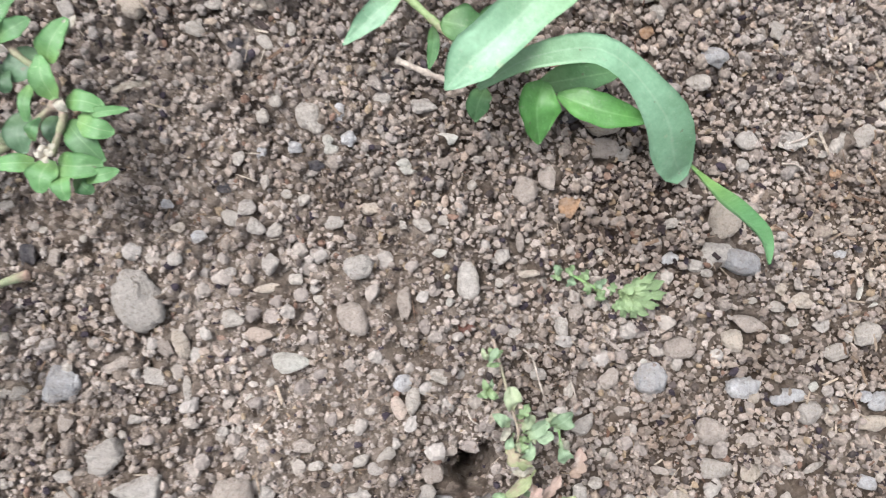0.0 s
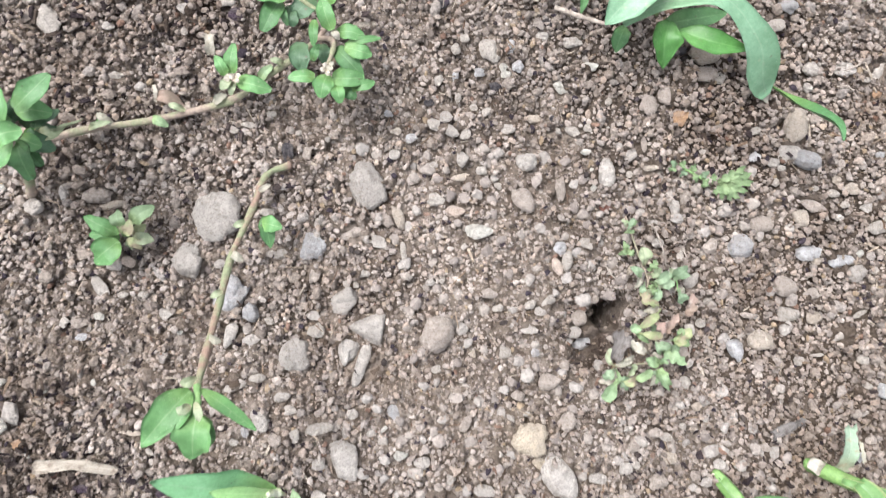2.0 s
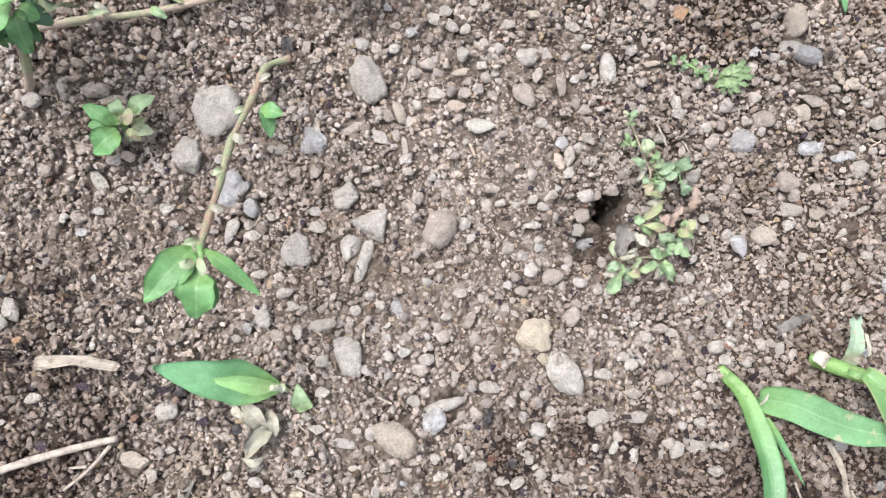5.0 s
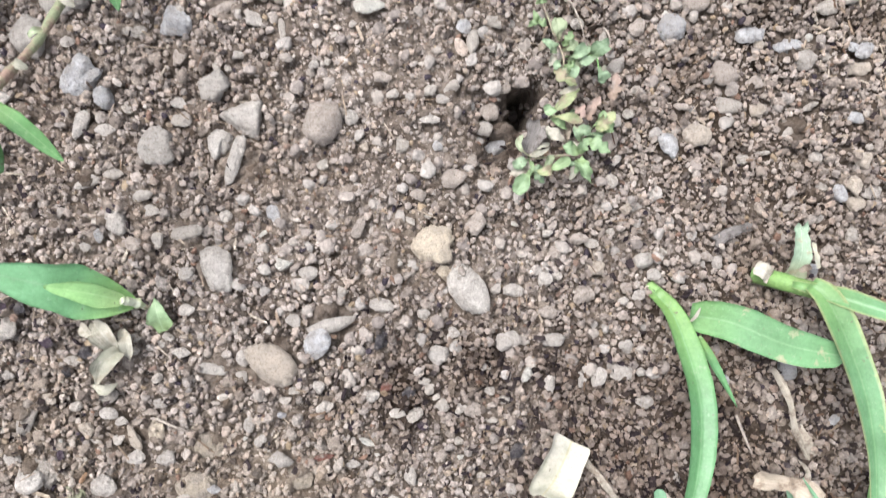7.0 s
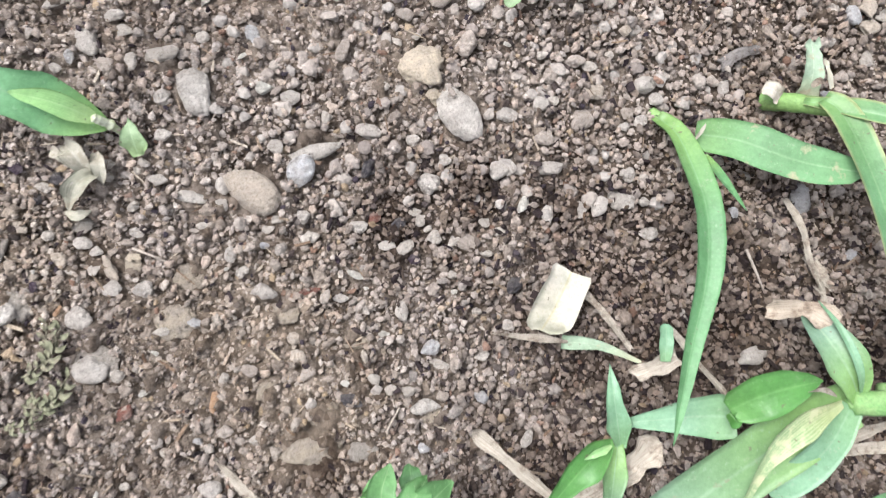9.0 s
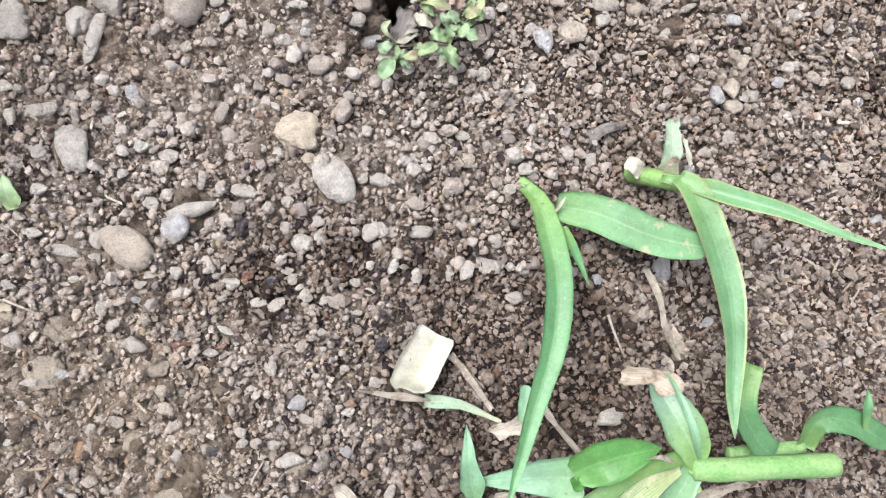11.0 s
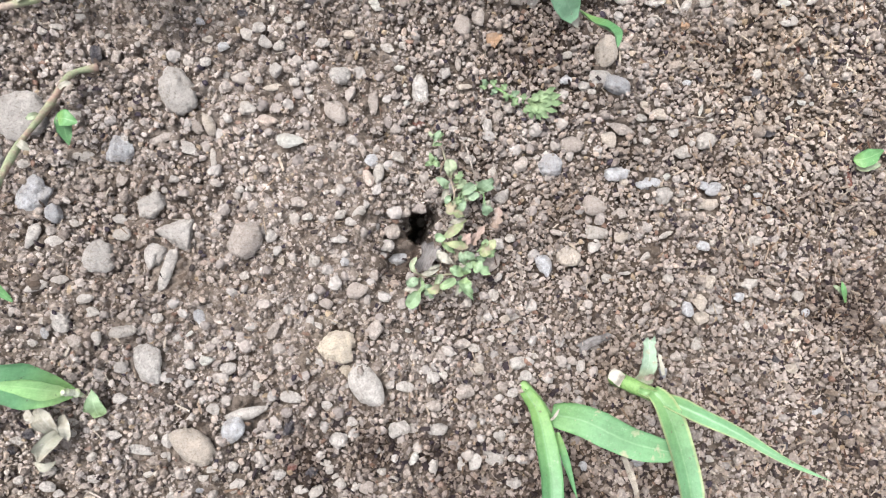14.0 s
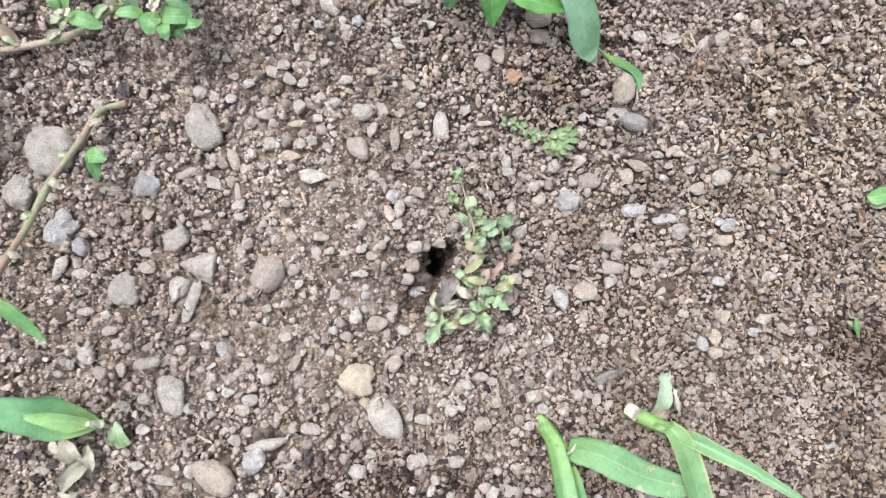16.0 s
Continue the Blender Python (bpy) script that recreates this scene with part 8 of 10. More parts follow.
leaf(this, "oval", 3.1, "bright", (50.6, 71.7, 3.0), (50.4, 66.1, 12.0), (50.5, 61.8, 20.0), (49.9, 59.1, 25.0), (49.3, 56.4, 27.0), fold=0.6)
leaf(this, "oval", 2.5, "papery", (49.0, 71.7, 3.0), (49.4, 70.0, 3.0), (50.7, 68.2, 2.0), name='withered_tip', label='yellow withered leaf tip')
leaf(this, "oval", 5.6, "vivid", (26.9, 82.8, 9.0), (25.8, 78.8, 9.0), (26.7, 74.4, 6.0), fold=0.5)
leaf(this, "oval", 4.8, "vivid", (28.8, 80.9, 9.0), (34.6, 78.2, 11.0), (41.7, 76.6, 11.0))
leaf(this, "oval", 4.5, "deep", (26.5, 82.8, 7.0), (33.0, 83.9, 7.0), (40.1, 85.4, 6.0))
leaf(this, "oval", 3.5, "deep", (18.8, 82.3, 7.0), (17.7, 80.2, 7.0), (17.3, 77.9, 5.0))
leaf(this, "lance", 7.1, "glauc", (32.7, 99.5, 17), (25.1, 92.2, 18), (19.3, 86.6, 17), (14.9, 83.1, 15.5), (12.3, 80.3, 14), ripple=0.03, fold=0.2)
leaf(this, "arch", 6.9, "glauc", (17.3, 81.6, 10), (22.4, 84.1, 14), (27.5, 85.1, 16), (32.2, 85.1, 17), (36.3, 83.1, 16.5), (40.0, 79.8, 15), (43.6, 76.2, 12.5), (45.9, 72.1, 8.5), (49.2, 69.2, 4), ripple=0.03, fold=0.1, lean=-14)

this = plant("lobed_seedling", 40.5, 53.0, "pale green lobed seedling lying flat on soil", "plant")
stem(this, 0.3, "stalk", (39.9, 51.6, 1.0), (36.0, 52.8, 2), (33.0, 54.5, 2), (30.2, 55.5, 1.5))
leaf(this, "lobed", 2.2, "lime", (40.7, 52.1, 2), (43.3, 52.6, 3.2), (46.6, 53.7, 2.2), ripple=0.15, fold=0.3)
leaf(this, "lobed", 1.9, "lime", (40.3, 52.0, 2), (42.6, 53.3, 3.2), (45.6, 55.1, 2.2), ripple=0.15, fold=0.3)
leaf(this, "lobed", 2.0, "lime", (40.6, 51.8, 2), (43.5, 51.5, 3.2), (47.0, 51.8, 2.2), ripple=0.15, fold=0.3)
leaf(this, "lobed", 1.7, "lime", (39.6, 51.2, 2), (42.4, 50.3, 3.2), (45.8, 49.9, 2.2), ripple=0.15, fold=0.3)
leaf(this, "lobed", 2.0, "lime", (40.1, 51.5, 2), (41.8, 49.8, 3.2), (44.1, 48.6, 2.2), ripple=0.15, fold=0.3)
leaf(this, "lobed", 1.9, "lime", (40.5, 51.8, 2), (40.9, 49.7, 3.2), (42.0, 48.1, 2.2), ripple=0.15, fold=0.3)
leaf(this, "lobed", 2.2, "lime", (40.7, 52.1, 2), (40.1, 50.0, 3.2), (40.2, 48.3, 2.2), ripple=0.15, fold=0.3)
leaf(this, "lobed", 1.8, "lime", (40.4, 51.1, 2), (39.1, 50.1, 3.2), (38.4, 49.7, 2.2), ripple=0.15, fold=0.3)
leaf(this, "lobed", 1.8, "lime", (39.6, 51.8, 2), (40.9, 52.8, 3.2), (42.9, 54.3, 2.2), ripple=0.15, fold=0.3)
leaf(this, "lobed", 1.5, "lime", (36.0, 52.8, 2), (36.6, 51.9, 2.8), (37.6, 51.3, 2), ripple=0.15, fold=0.3)
leaf(this, "lobed", 1.5, "teal", (35.8, 53.1, 2), (36.4, 53.4, 2.8), (37.5, 54.2, 2), ripple=0.15, fold=0.3)
leaf(this, "lobed", 1.5, "lime", (34.4, 53.8, 2), (34.5, 52.7, 2.8), (34.9, 52.0, 2), ripple=0.15, fold=0.3)
leaf(this, "lobed", 1.5, "lime", (33.6, 54.4, 2), (34.1, 54.8, 2.8), (34.9, 55.6, 2), ripple=0.15, fold=0.3)
leaf(this, "lobed", 1.5, "teal", (32.4, 54.6, 2), (31.9, 53.7, 2.8), (31.8, 53.3, 2), ripple=0.15, fold=0.3)
leaf(this, "lobed", 1.5, "lime", (31.3, 55.0, 2), (31.7, 55.5, 2.8), (32.5, 56.4, 2), ripple=0.15, fold=0.3)
leaf(this, "lobed", 1.5, "lime", (30.4, 55.2, 2), (29.7, 54.7, 2.8), (29.4, 54.5, 2), ripple=0.15, fold=0.3)
leaf(this, "lobed", 1.5, "teal", (30.6, 55.4, 2), (30.0, 55.7, 2.8), (29.8, 56.4, 2), ripple=0.15, fold=0.3)
leaf(this, "lobed", 1.5, "lime", (37.2, 52.3, 2), (36.4, 51.5, 2.8), (36.0, 51.0, 2), ripple=0.15, fold=0.3)
leaf(this, "lobed", 1.5, "lime", (37.8, 52.0, 2), (38.2, 52.6, 2.8), (39.0, 53.5, 2), ripple=0.15, fold=0.3)

this = plant("seedling_cluster", 24.1, 22.0, "yellowing small-leaved weed growing beside a hole", "plant")
leaf(this, "spoon", 2.5, "pale", (22.2, 35.3, 4.8), (22.0, 36.7, 6.3), (21.9, 38.8, 5.6), fold=0.5, ripple=0.18)
leaf(this, "lobed", 2.2, "brownleaf", (22.2, 35.3, 3.8), (22.8, 36.4, 4.6), (23.4, 37.4, 4.0), fold=0.35, ripple=0.2, name='withered_leaf', label='withered brown leaf')
leaf(this, "lobed", 1.8, "lime", (23.0, 34.3, 5.1), (23.7, 35.1, 6.4), (24.6, 36.3, 5.8), fold=0.2, ripple=0.18)
leaf(this, "spoon", 1.1, "brownleaf", (23.0, 34.3, 4.1), (24.0, 34.4, 4.9), (25.1, 34.5, 4.3), fold=0.35, ripple=0.2, name='withered_leaf', label='withered brown leaf')
leaf(this, "oval", 1.9, "sage", (21.8, 33.2, 4.9), (20.6, 34.0, 6.0), (19.1, 35.1, 6.2), fold=0.35, ripple=0.18)
leaf(this, "oval", 1.2, "papery", (21.7, 32.7, 4.1), (21.1, 32.0, 5.3), (20.4, 30.7, 4.6), fold=0.5, ripple=0.12)
leaf(this, "oval", 1.1, "lime", (18.7, 38.1, 4.8), (18.2, 38.9, 6.0), (17.8, 40.2, 6.1), fold=0.2, ripple=0.12)
leaf(this, "oval", 0.8, "sage", (18.7, 38.1, 3.8), (19.1, 38.9, 4.6), (19.5, 39.7, 4.0), fold=0.35, ripple=0.2)
leaf(this, "oval", 1.1, "lime", (18.6, 38.4, 5.3), (17.7, 37.9, 6.5), (17.0, 37.6, 5.3), fold=0.2, ripple=0.24)
leaf(this, "lobed", 1.0, "papery", (18.6, 38.4, 4.3), (18.4, 37.8, 5.1), (18.2, 37.1, 4.5), fold=0.35, ripple=0.2)
leaf(this, "leaflet", 1.2, "lime", (18.5, 38.7, 4.6), (19.1, 37.8, 6.6), (19.9, 37.5, 6.0), fold=0.35, ripple=0.24)
leaf(this, "spoon", 2.2, "sage", (23.9, 31.8, 5.1), (25.2, 32.5, 6.5), (27.2, 33.6, 6.1), fold=0.5, ripple=0.18)
leaf(this, "spoon", 1.6, "lime", (23.9, 31.8, 4.1), (24.9, 31.5, 4.9), (25.9, 31.2, 4.3), fold=0.35, ripple=0.2)
leaf(this, "spoon", 1.7, "sage", (25.0, 31.8, 5.4), (26.2, 31.2, 6.2), (27.9, 31.8, 5.9), fold=0.2, ripple=0.18)
leaf(this, "spoon", 1.3, "pale", (25.0, 31.8, 4.4), (25.4, 31.1, 5.2), (25.9, 30.5, 4.6), fold=0.35, ripple=0.2)
leaf(this, "spoon", 1.8, "pale", (23.0, 33.4, 5.0), (24.0, 33.6, 6.7), (25.1, 34.6, 6.1), fold=0.35, ripple=0.24)
leaf(this, "oval", 1.4, "brownleaf", (23.0, 33.4, 4.0), (23.7, 33.2, 4.8), (24.4, 32.9, 4.2), fold=0.35, ripple=0.2, name='withered_leaf', label='withered brown leaf')
leaf(this, "leaflet", 2.7, "teal", (28.4, 32.6, 4.6), (29.4, 33.5, 6.3), (31.1, 34.5, 5.5), fold=0.2, ripple=0.18)
leaf(this, "lobed", 2.4, "pale", (28.4, 32.6, 3.6), (28.4, 33.6, 4.4), (28.4, 34.5, 3.8), fold=0.35, ripple=0.2)
leaf(this, "spoon", 2.3, "teal", (29.2, 30.3, 5.0), (29.4, 28.9, 6.4), (29.9, 27.6, 5.5), fold=0.2, ripple=0.12)
leaf(this, "lobed", 2.0, "papery", (29.2, 30.3, 4.0), (30.0, 29.6, 4.8), (30.7, 29.0, 4.2), fold=0.35, ripple=0.2)
leaf(this, "lobed", 2.2, "yellow", (21.4, 30.0, 5.4), (22.2, 28.3, 6.4), (24.9, 27.1, 5.7), fold=0.5, ripple=0.12)
leaf(this, "spoon", 1.4, "pale", (21.4, 30.0, 4.4), (22.9, 29.8, 5.2), (24.5, 29.6, 4.6), fold=0.35, ripple=0.2)
leaf(this, "leaflet", 1.5, "sage", (23.2, 27.9, 5.2), (24.2, 29.1, 6.7), (24.7, 30.7, 5.9), fold=0.5, ripple=0.18)
leaf(this, "spoon", 1.9, "yellow", (25.4, 26.5, 5.5), (23.3, 24.8, 6.8), (20.9, 23.0, 5.9), fold=0.2, ripple=0.12)
leaf(this, "oval", 1.4, "papery", (25.4, 26.5, 4.5), (23.7, 26.3, 5.3), (22.0, 26.0, 4.7), fold=0.35, ripple=0.2)
leaf(this, "spoon", 2.0, "fresh", (21.2, 23.3, 5.3), (20.0, 22.9, 6.1), (19.0, 22.6, 5.7), fold=0.5, ripple=0.18)
leaf(this, "spoon", 1.8, "yellow", (20.4, 21.9, 5.2), (22.7, 21.4, 6.5), (25.7, 21.0, 5.4), fold=0.2, ripple=0.12)
leaf(this, "oval", 1.4, "lime", (20.4, 21.9, 4.2), (21.8, 20.8, 5.0), (23.2, 19.7, 4.4), fold=0.35, ripple=0.2)
leaf(this, "lobed", 2.0, "flake", (26.9, 21.5, 3.9), (27.7, 23.2, 4.9), (29.3, 25.4, 4.7), fold=0.5, ripple=0.18, name='withered_leaf', label='withered brown leaf')
leaf(this, "lobed", 2.7, "flake", (31.3, 24.8, 4.6), (31.9, 26.8, 4.9), (32.4, 29.3, 5.0), fold=0.35, ripple=0.12, name='withered_leaf', label='withered brown leaf')
leaf(this, "leaflet", 2.5, "yellow", (28.4, 19.2, 5.5), (29.7, 20.7, 5.8), (31.4, 22.3, 5.6), fold=0.2, ripple=0.24)
leaf(this, "spoon", 1.8, "lime", (28.4, 19.2, 4.5), (30.0, 19.5, 5.3), (31.5, 19.9, 4.7), fold=0.35, ripple=0.2)
leaf(this, "spoon", 1.4, "lime", (27.7, 20.0, 5.5), (28.9, 21.2, 5.8), (29.6, 22.5, 5.8), fold=0.35, ripple=0.24)
leaf(this, "spoon", 1.1, "sage", (27.7, 20.0, 4.5), (28.5, 20.3, 5.3), (29.4, 20.6, 4.7), fold=0.35, ripple=0.2)
leaf(this, "spoon", 1.8, "sage", (27.7, 18.3, 5.0), (26.2, 19.0, 6.4), (24.4, 19.4, 5.8), fold=0.35, ripple=0.18)
leaf(this, "oval", 1.5, "sage", (25.4, 17.4, 5.1), (24.3, 18.6, 6.8), (24.1, 20.1, 5.5), fold=0.35, ripple=0.18)
leaf(this, "lobed", 1.4, "brownleaf", (25.4, 17.4, 4.1), (25.5, 18.4, 4.9), (25.7, 19.5, 4.3), fold=0.35, ripple=0.2, name='withered_leaf', label='withered brown leaf')
leaf(this, "oval", 2.3, "fresh", (25.0, 15.8, 4.7), (23.2, 16.1, 6.3), (21.8, 16.6, 6.1), fold=0.2, ripple=0.18)
leaf(this, "oval", 1.6, "papery", (25.0, 15.8, 3.7), (24.7, 16.7, 4.5), (24.3, 17.6, 3.9), fold=0.35, ripple=0.2)
leaf(this, "lobed", 2.8, "fresh", (26.1, 17.5, 4.9), (27.9, 16.7, 6.1), (30.3, 15.3, 5.9), fold=0.2, ripple=0.12)
leaf(this, "oval", 1.6, "sage", (26.1, 17.5, 3.9), (28.0, 18.2, 4.7), (29.9, 18.8, 4.1), fold=0.35, ripple=0.2)
leaf(this, "lobed", 2.0, "fresh", (25.3, 15.3, 4.9), (25.2, 16.5, 6.8), (26.3, 17.7, 6.1), fold=0.35, ripple=0.18)
leaf(this, "spear", 2.8, "fresh", (24.9, 14.3, 5.0), (25.1, 12.5, 6.7), (26.8, 10.0, 5.6), fold=0.5, ripple=0.24)
leaf(this, "oval", 1.6, "papery", (24.9, 14.3, 4.0), (24.1, 12.5, 4.8), (23.3, 10.8, 4.2), fold=0.35, ripple=0.2)
leaf(this, "leaflet", 1.1, "fresh", (24.9, 14.0, 5.3), (24.3, 12.7, 5.9), (23.7, 11.7, 6.2), fold=0.2, ripple=0.12)
leaf(this, "spoon", 0.8, "sage", (24.9, 14.0, 4.3), (23.9, 13.7, 5.1), (23.0, 13.4, 4.5), fold=0.35, ripple=0.2)
leaf(this, "spoon", 2.0, "papery", (23.3, 17.4, 3.9), (21.3, 18.4, 5.4), (19.8, 19.7, 4.9), fold=0.2, ripple=0.18)
leaf(this, "spoon", 1.5, "brownleaf", (23.3, 17.4, 2.9), (23.4, 19.0, 3.7), (23.5, 20.6, 3.1), fold=0.35, ripple=0.2, name='withered_leaf', label='withered brown leaf')
leaf(this, "leaflet", 1.3, "papery", (20.3, 18.2, 4.0), (19.8, 19.2, 5.1), (19.7, 20.3, 4.5), fold=0.35, ripple=0.12)
leaf(this, "spoon", 1.1, "pale", (16.4, 15.1, 4.6), (14.5, 16.1, 6.2), (14.1, 17.4, 5.8), (15.1, 18.8, 4.8), fold=0.35, ripple=0.12)
leaf(this, "oval", 1.1, "papery", (16.2, 15.3, 4.2), (17.8, 15.6, 4.9), (20.0, 16.6, 4.8), fold=0.2, ripple=0.24)
leaf(this, "spoon", 0.7, "papery", (17.0, 15.9, 4.1), (18.3, 16.7, 5.5), (20.0, 17.2, 4.6), fold=0.5, ripple=0.12)
leaf(this, "spoon", 2.0, "sage", (16.0, 14.5, 4.9), (14.5, 14.0, 6.3), (13.1, 13.3, 5.8), fold=0.2, ripple=0.24)
leaf(this, "lobed", 1.8, "papery", (16.0, 14.5, 3.9), (15.8, 13.3, 4.7), (15.6, 12.1, 4.1), fold=0.35, ripple=0.2)
leaf(this, "oval", 0.7, "lime", (16.1, 14.7, 4.6), (16.3, 13.0, 6.2), (15.8, 11.5, 5.8), fold=0.35, ripple=0.18)
leaf(this, "lobed", 0.7, "sage", (16.1, 14.7, 3.6), (15.2, 14.0, 4.4), (14.3, 13.3, 3.8), fold=0.35, ripple=0.2)
leaf(this, "spoon", 2.8, "fresh", (16.3, 12.8, 5.2), (14.7, 10.8, 6.1), (13.3, 8.7, 5.6), fold=0.35, ripple=0.12)
leaf(this, "oval", 2.0, "papery", (16.3, 12.8, 4.2), (14.5, 12.5, 5.0), (12.6, 12.3, 4.4), fold=0.35, ripple=0.2)
leaf(this, "spoon", 1.8, "yellow", (16.5, 12.4, 5.4), (18.2, 12.2, 6.6), (20.1, 12.8, 5.5), fold=0.35, ripple=0.18)
leaf(this, "lobed", 1.7, "sage", (16.5, 12.4, 4.4), (17.6, 11.5, 5.2), (18.6, 10.6, 4.6), fold=0.35, ripple=0.2)
leaf(this, "spoon", 1.9, "lime", (18.6, 12.6, 4.7), (20.8, 13.2, 6.6), (23.0, 14.3, 6.2), fold=0.35, ripple=0.12)
leaf(this, "spoon", 1.4, "pale", (18.6, 12.6, 3.7), (19.5, 13.9, 4.5), (20.4, 15.3, 3.9), fold=0.35, ripple=0.2)
leaf(this, "spoon", 1.4, "sage", (16.4, 13.7, 5.3), (17.1, 12.9, 6.1), (18.5, 12.3, 5.4), fold=0.2, ripple=0.24)
leaf(this, "torn", 4.1, "bark", (19.0, 21.0, 1.5), (17.5, 18.6, 2.2), (16.4, 15.9, 1.5), fold=0.4, ripple=0.08, name='withered_leaf', label='withered brown leaf')
leaf(this, "lobed", 2.3, "flake", (25.1, 23.7, 3.7), (25.5, 22.7, 5.4), (26.3, 21.7, 5.1), fold=0.2, ripple=0.12, name='withered_leaf', label='withered brown leaf')
leaf(this, "spoon", 1.4, "sage", (25.1, 23.7, 2.7), (24.7, 22.8, 3.5), (24.4, 21.9, 2.9), fold=0.35, ripple=0.2)
leaf(this, "spoon", 1.1, "sage", (18.6, 41.9, 5.4), (19.1, 43.2, 6.2), (20.0, 44.6, 6.1), fold=0.35, ripple=0.18)
leaf(this, "oval", 0.8, "lime", (18.6, 41.9, 4.4), (19.6, 42.0, 5.2), (20.6, 42.1, 4.6), fold=0.35, ripple=0.2)
leaf(this, "leaflet", 0.9, "pale", (19.0, 43.2, 4.7), (18.1, 43.5, 6.5), (17.8, 44.4, 5.4), fold=0.5, ripple=0.24)
leaf(this, "spoon", 0.7, "lime", (19.0, 43.2, 3.7), (19.1, 43.7, 4.5), (19.2, 44.3, 3.9), fold=0.35, ripple=0.2)
leaf(this, "leaflet", 0.9, "lime", (19.5, 43.4, 5.1), (20.0, 43.7, 6.0), (20.8, 44.1, 5.3), fold=0.5, ripple=0.18)
leaf(this, "spoon", 0.7, "pale", (19.5, 43.4, 4.1), (20.0, 43.2, 4.9), (20.4, 43.0, 4.3), fold=0.35, ripple=0.2)
leaf(this, "leaflet", 1.4, "brownleaf", (20.5, 35.3, 4.6), (19.5, 34.5, 5.1), (18.7, 33.4, 5.0), fold=0.2, ripple=0.12, name='withered_leaf', label='withered brown leaf')
leaf(this, "spoon", 1.3, "sage", (22.4, 31.8, 4.8), (21.6, 30.8, 6.1), (21.0, 29.9, 6.0), fold=0.35, ripple=0.12)
leaf(this, "leaflet", 1.2, "brownleaf", (23.7, 26.2, 3.7), (24.2, 25.2, 5.4), (25.0, 24.3, 4.8), fold=0.2, ripple=0.24, name='withered_leaf', label='withered brown leaf')
leaf(this, "lobed", 1.1, "papery", (23.7, 26.2, 2.7), (24.5, 25.9, 3.5), (25.4, 25.7, 2.9), fold=0.35, ripple=0.2)
leaf(this, "spoon", 1.3, "lime", (23.2, 30.9, 4.9), (23.6, 30.1, 6.6), (24.3, 29.3, 5.5), fold=0.2, ripple=0.12)
leaf(this, "lobed", 1.2, "lime", (23.2, 30.9, 3.9), (24.0, 30.8, 4.7), (24.8, 30.7, 4.1), fold=0.35, ripple=0.2)
stem(this, 0.26, "runner", (20.1, 45.3, 1), (21.1, 41.1, 2), (22.2, 35.6, 4), (23.0, 32.1, 5), (22.8, 29.6, 4))
stem(this, 0.26, "runner", (22.8, 29.6, 4), (24.6, 26.2, 4), (22.5, 23.6, 4), (23.7, 20.7, 4), (26.6, 18.2, 4), (25.4, 15.0, 4))
stem(this, 0.24, "runner", (25.4, 15.0, 4), (22.6, 15.3, 3.5), (19.1, 15.0, 3.5), (16.3, 14.7, 4))
stem(this, 0.2, "stalk", (23.4, 32.7, 4), (26.5, 32.7, 4.5), (28.9, 32.4, 4.5), (29.4, 30.1, 4.5))
stem(this, 0.17, "twig", (25.9, 42.8, 1.5), (26.2, 41.0, 3), (26.8, 38.0, 4), (28.2, 34.8, 2), name='dry_stalk', label='thin dry brown stalk')
stem(this, 0.17, "twig", (15.7, 35.2, 1.5), (16.4, 33.4, 2.5), (18.2, 32.1, 1.5), name='dry_stalk', label='thin dry brown stalk')
stem(this, 0.15, "twig", (32.1, 38.5, 1), (32.4, 36.2, 2.5), (32.3, 34.7, 1), name='dry_stalk', label='thin dry brown stalk')
stem(this, 0.15, "twig", (24.7, 43.6, 1.5), (25.7, 42.6, 2.5), (26.8, 40.4, 1.5), name='dry_stalk', label='thin dry brown stalk')

this = plant("grass_seedling", -50.8, -7.7, "bright green grass seedling with one broad leaf", "plant")
stem(this, 0.77, "whitish", (-49.4, -7.9, 0.0), (-50.9, -7.2, 2.4), (-52.6, -6.4, 5.0), taper=0.9)
leaf(this, "oval", 8.0, "mint", (-51.6, -7.2, 2.0), (-57.2, -5.1, 6.0), (-63.3, -3.0, 10.0), (-71.1, -0.1, 14.0), fold=0.3, ripple=0.02)
leaf(this, "oval", 3.6, "lime2", (-52.2, -6.7, 4.0), (-56.4, -4.9, 8.5), (-61.9, -3.5, 11.0), fold=0.5, ripple=0.02, label='young pale leaf still rolled')
leaf(this, "spear", 4.2, "fresh", (-47.2, -12.1, 1.5), (-47.5, -9.2, 3.4), (-48.1, -6.3, 3.0), label='small stubby first leaf')
scrap("papery_scale", "crumpled papery seed husk beside a seedling", "litter", "oval", 3.5, "papery", (-58.2, -10.1, 2.0), (-56.1, -11.8, 4.0), (-54.5, -15.2, 2.0), fold=0.7, ripple=0.14)
scrap("papery_scale", "crumpled papery seed husk beside a seedling", "litter", "oval", 3.1, "papery", (-53.3, -14.4, 2.0), (-55.8, -16.4, 4.0), (-58.5, -20.5, 1.5), fold=0.6, ripple=0.16)
scrap("papery_scale", "thin papery seed husk beside a seedling", "litter", "torn", 1.9, "papery", (-60.4, -10.8, 1.5), (-58.7, -11.9, 3.0), (-57.2, -13.0, 2.0), fold=0.4)
scrap("papery_scale", "thin papery seed husk beside a seedling", "litter", "oval", 2.4, "papery", (-53.7, -11.5, 2.0), (-52.7, -13.5, 3.5), (-52.7, -16.5, 2.0), fold=0.5)
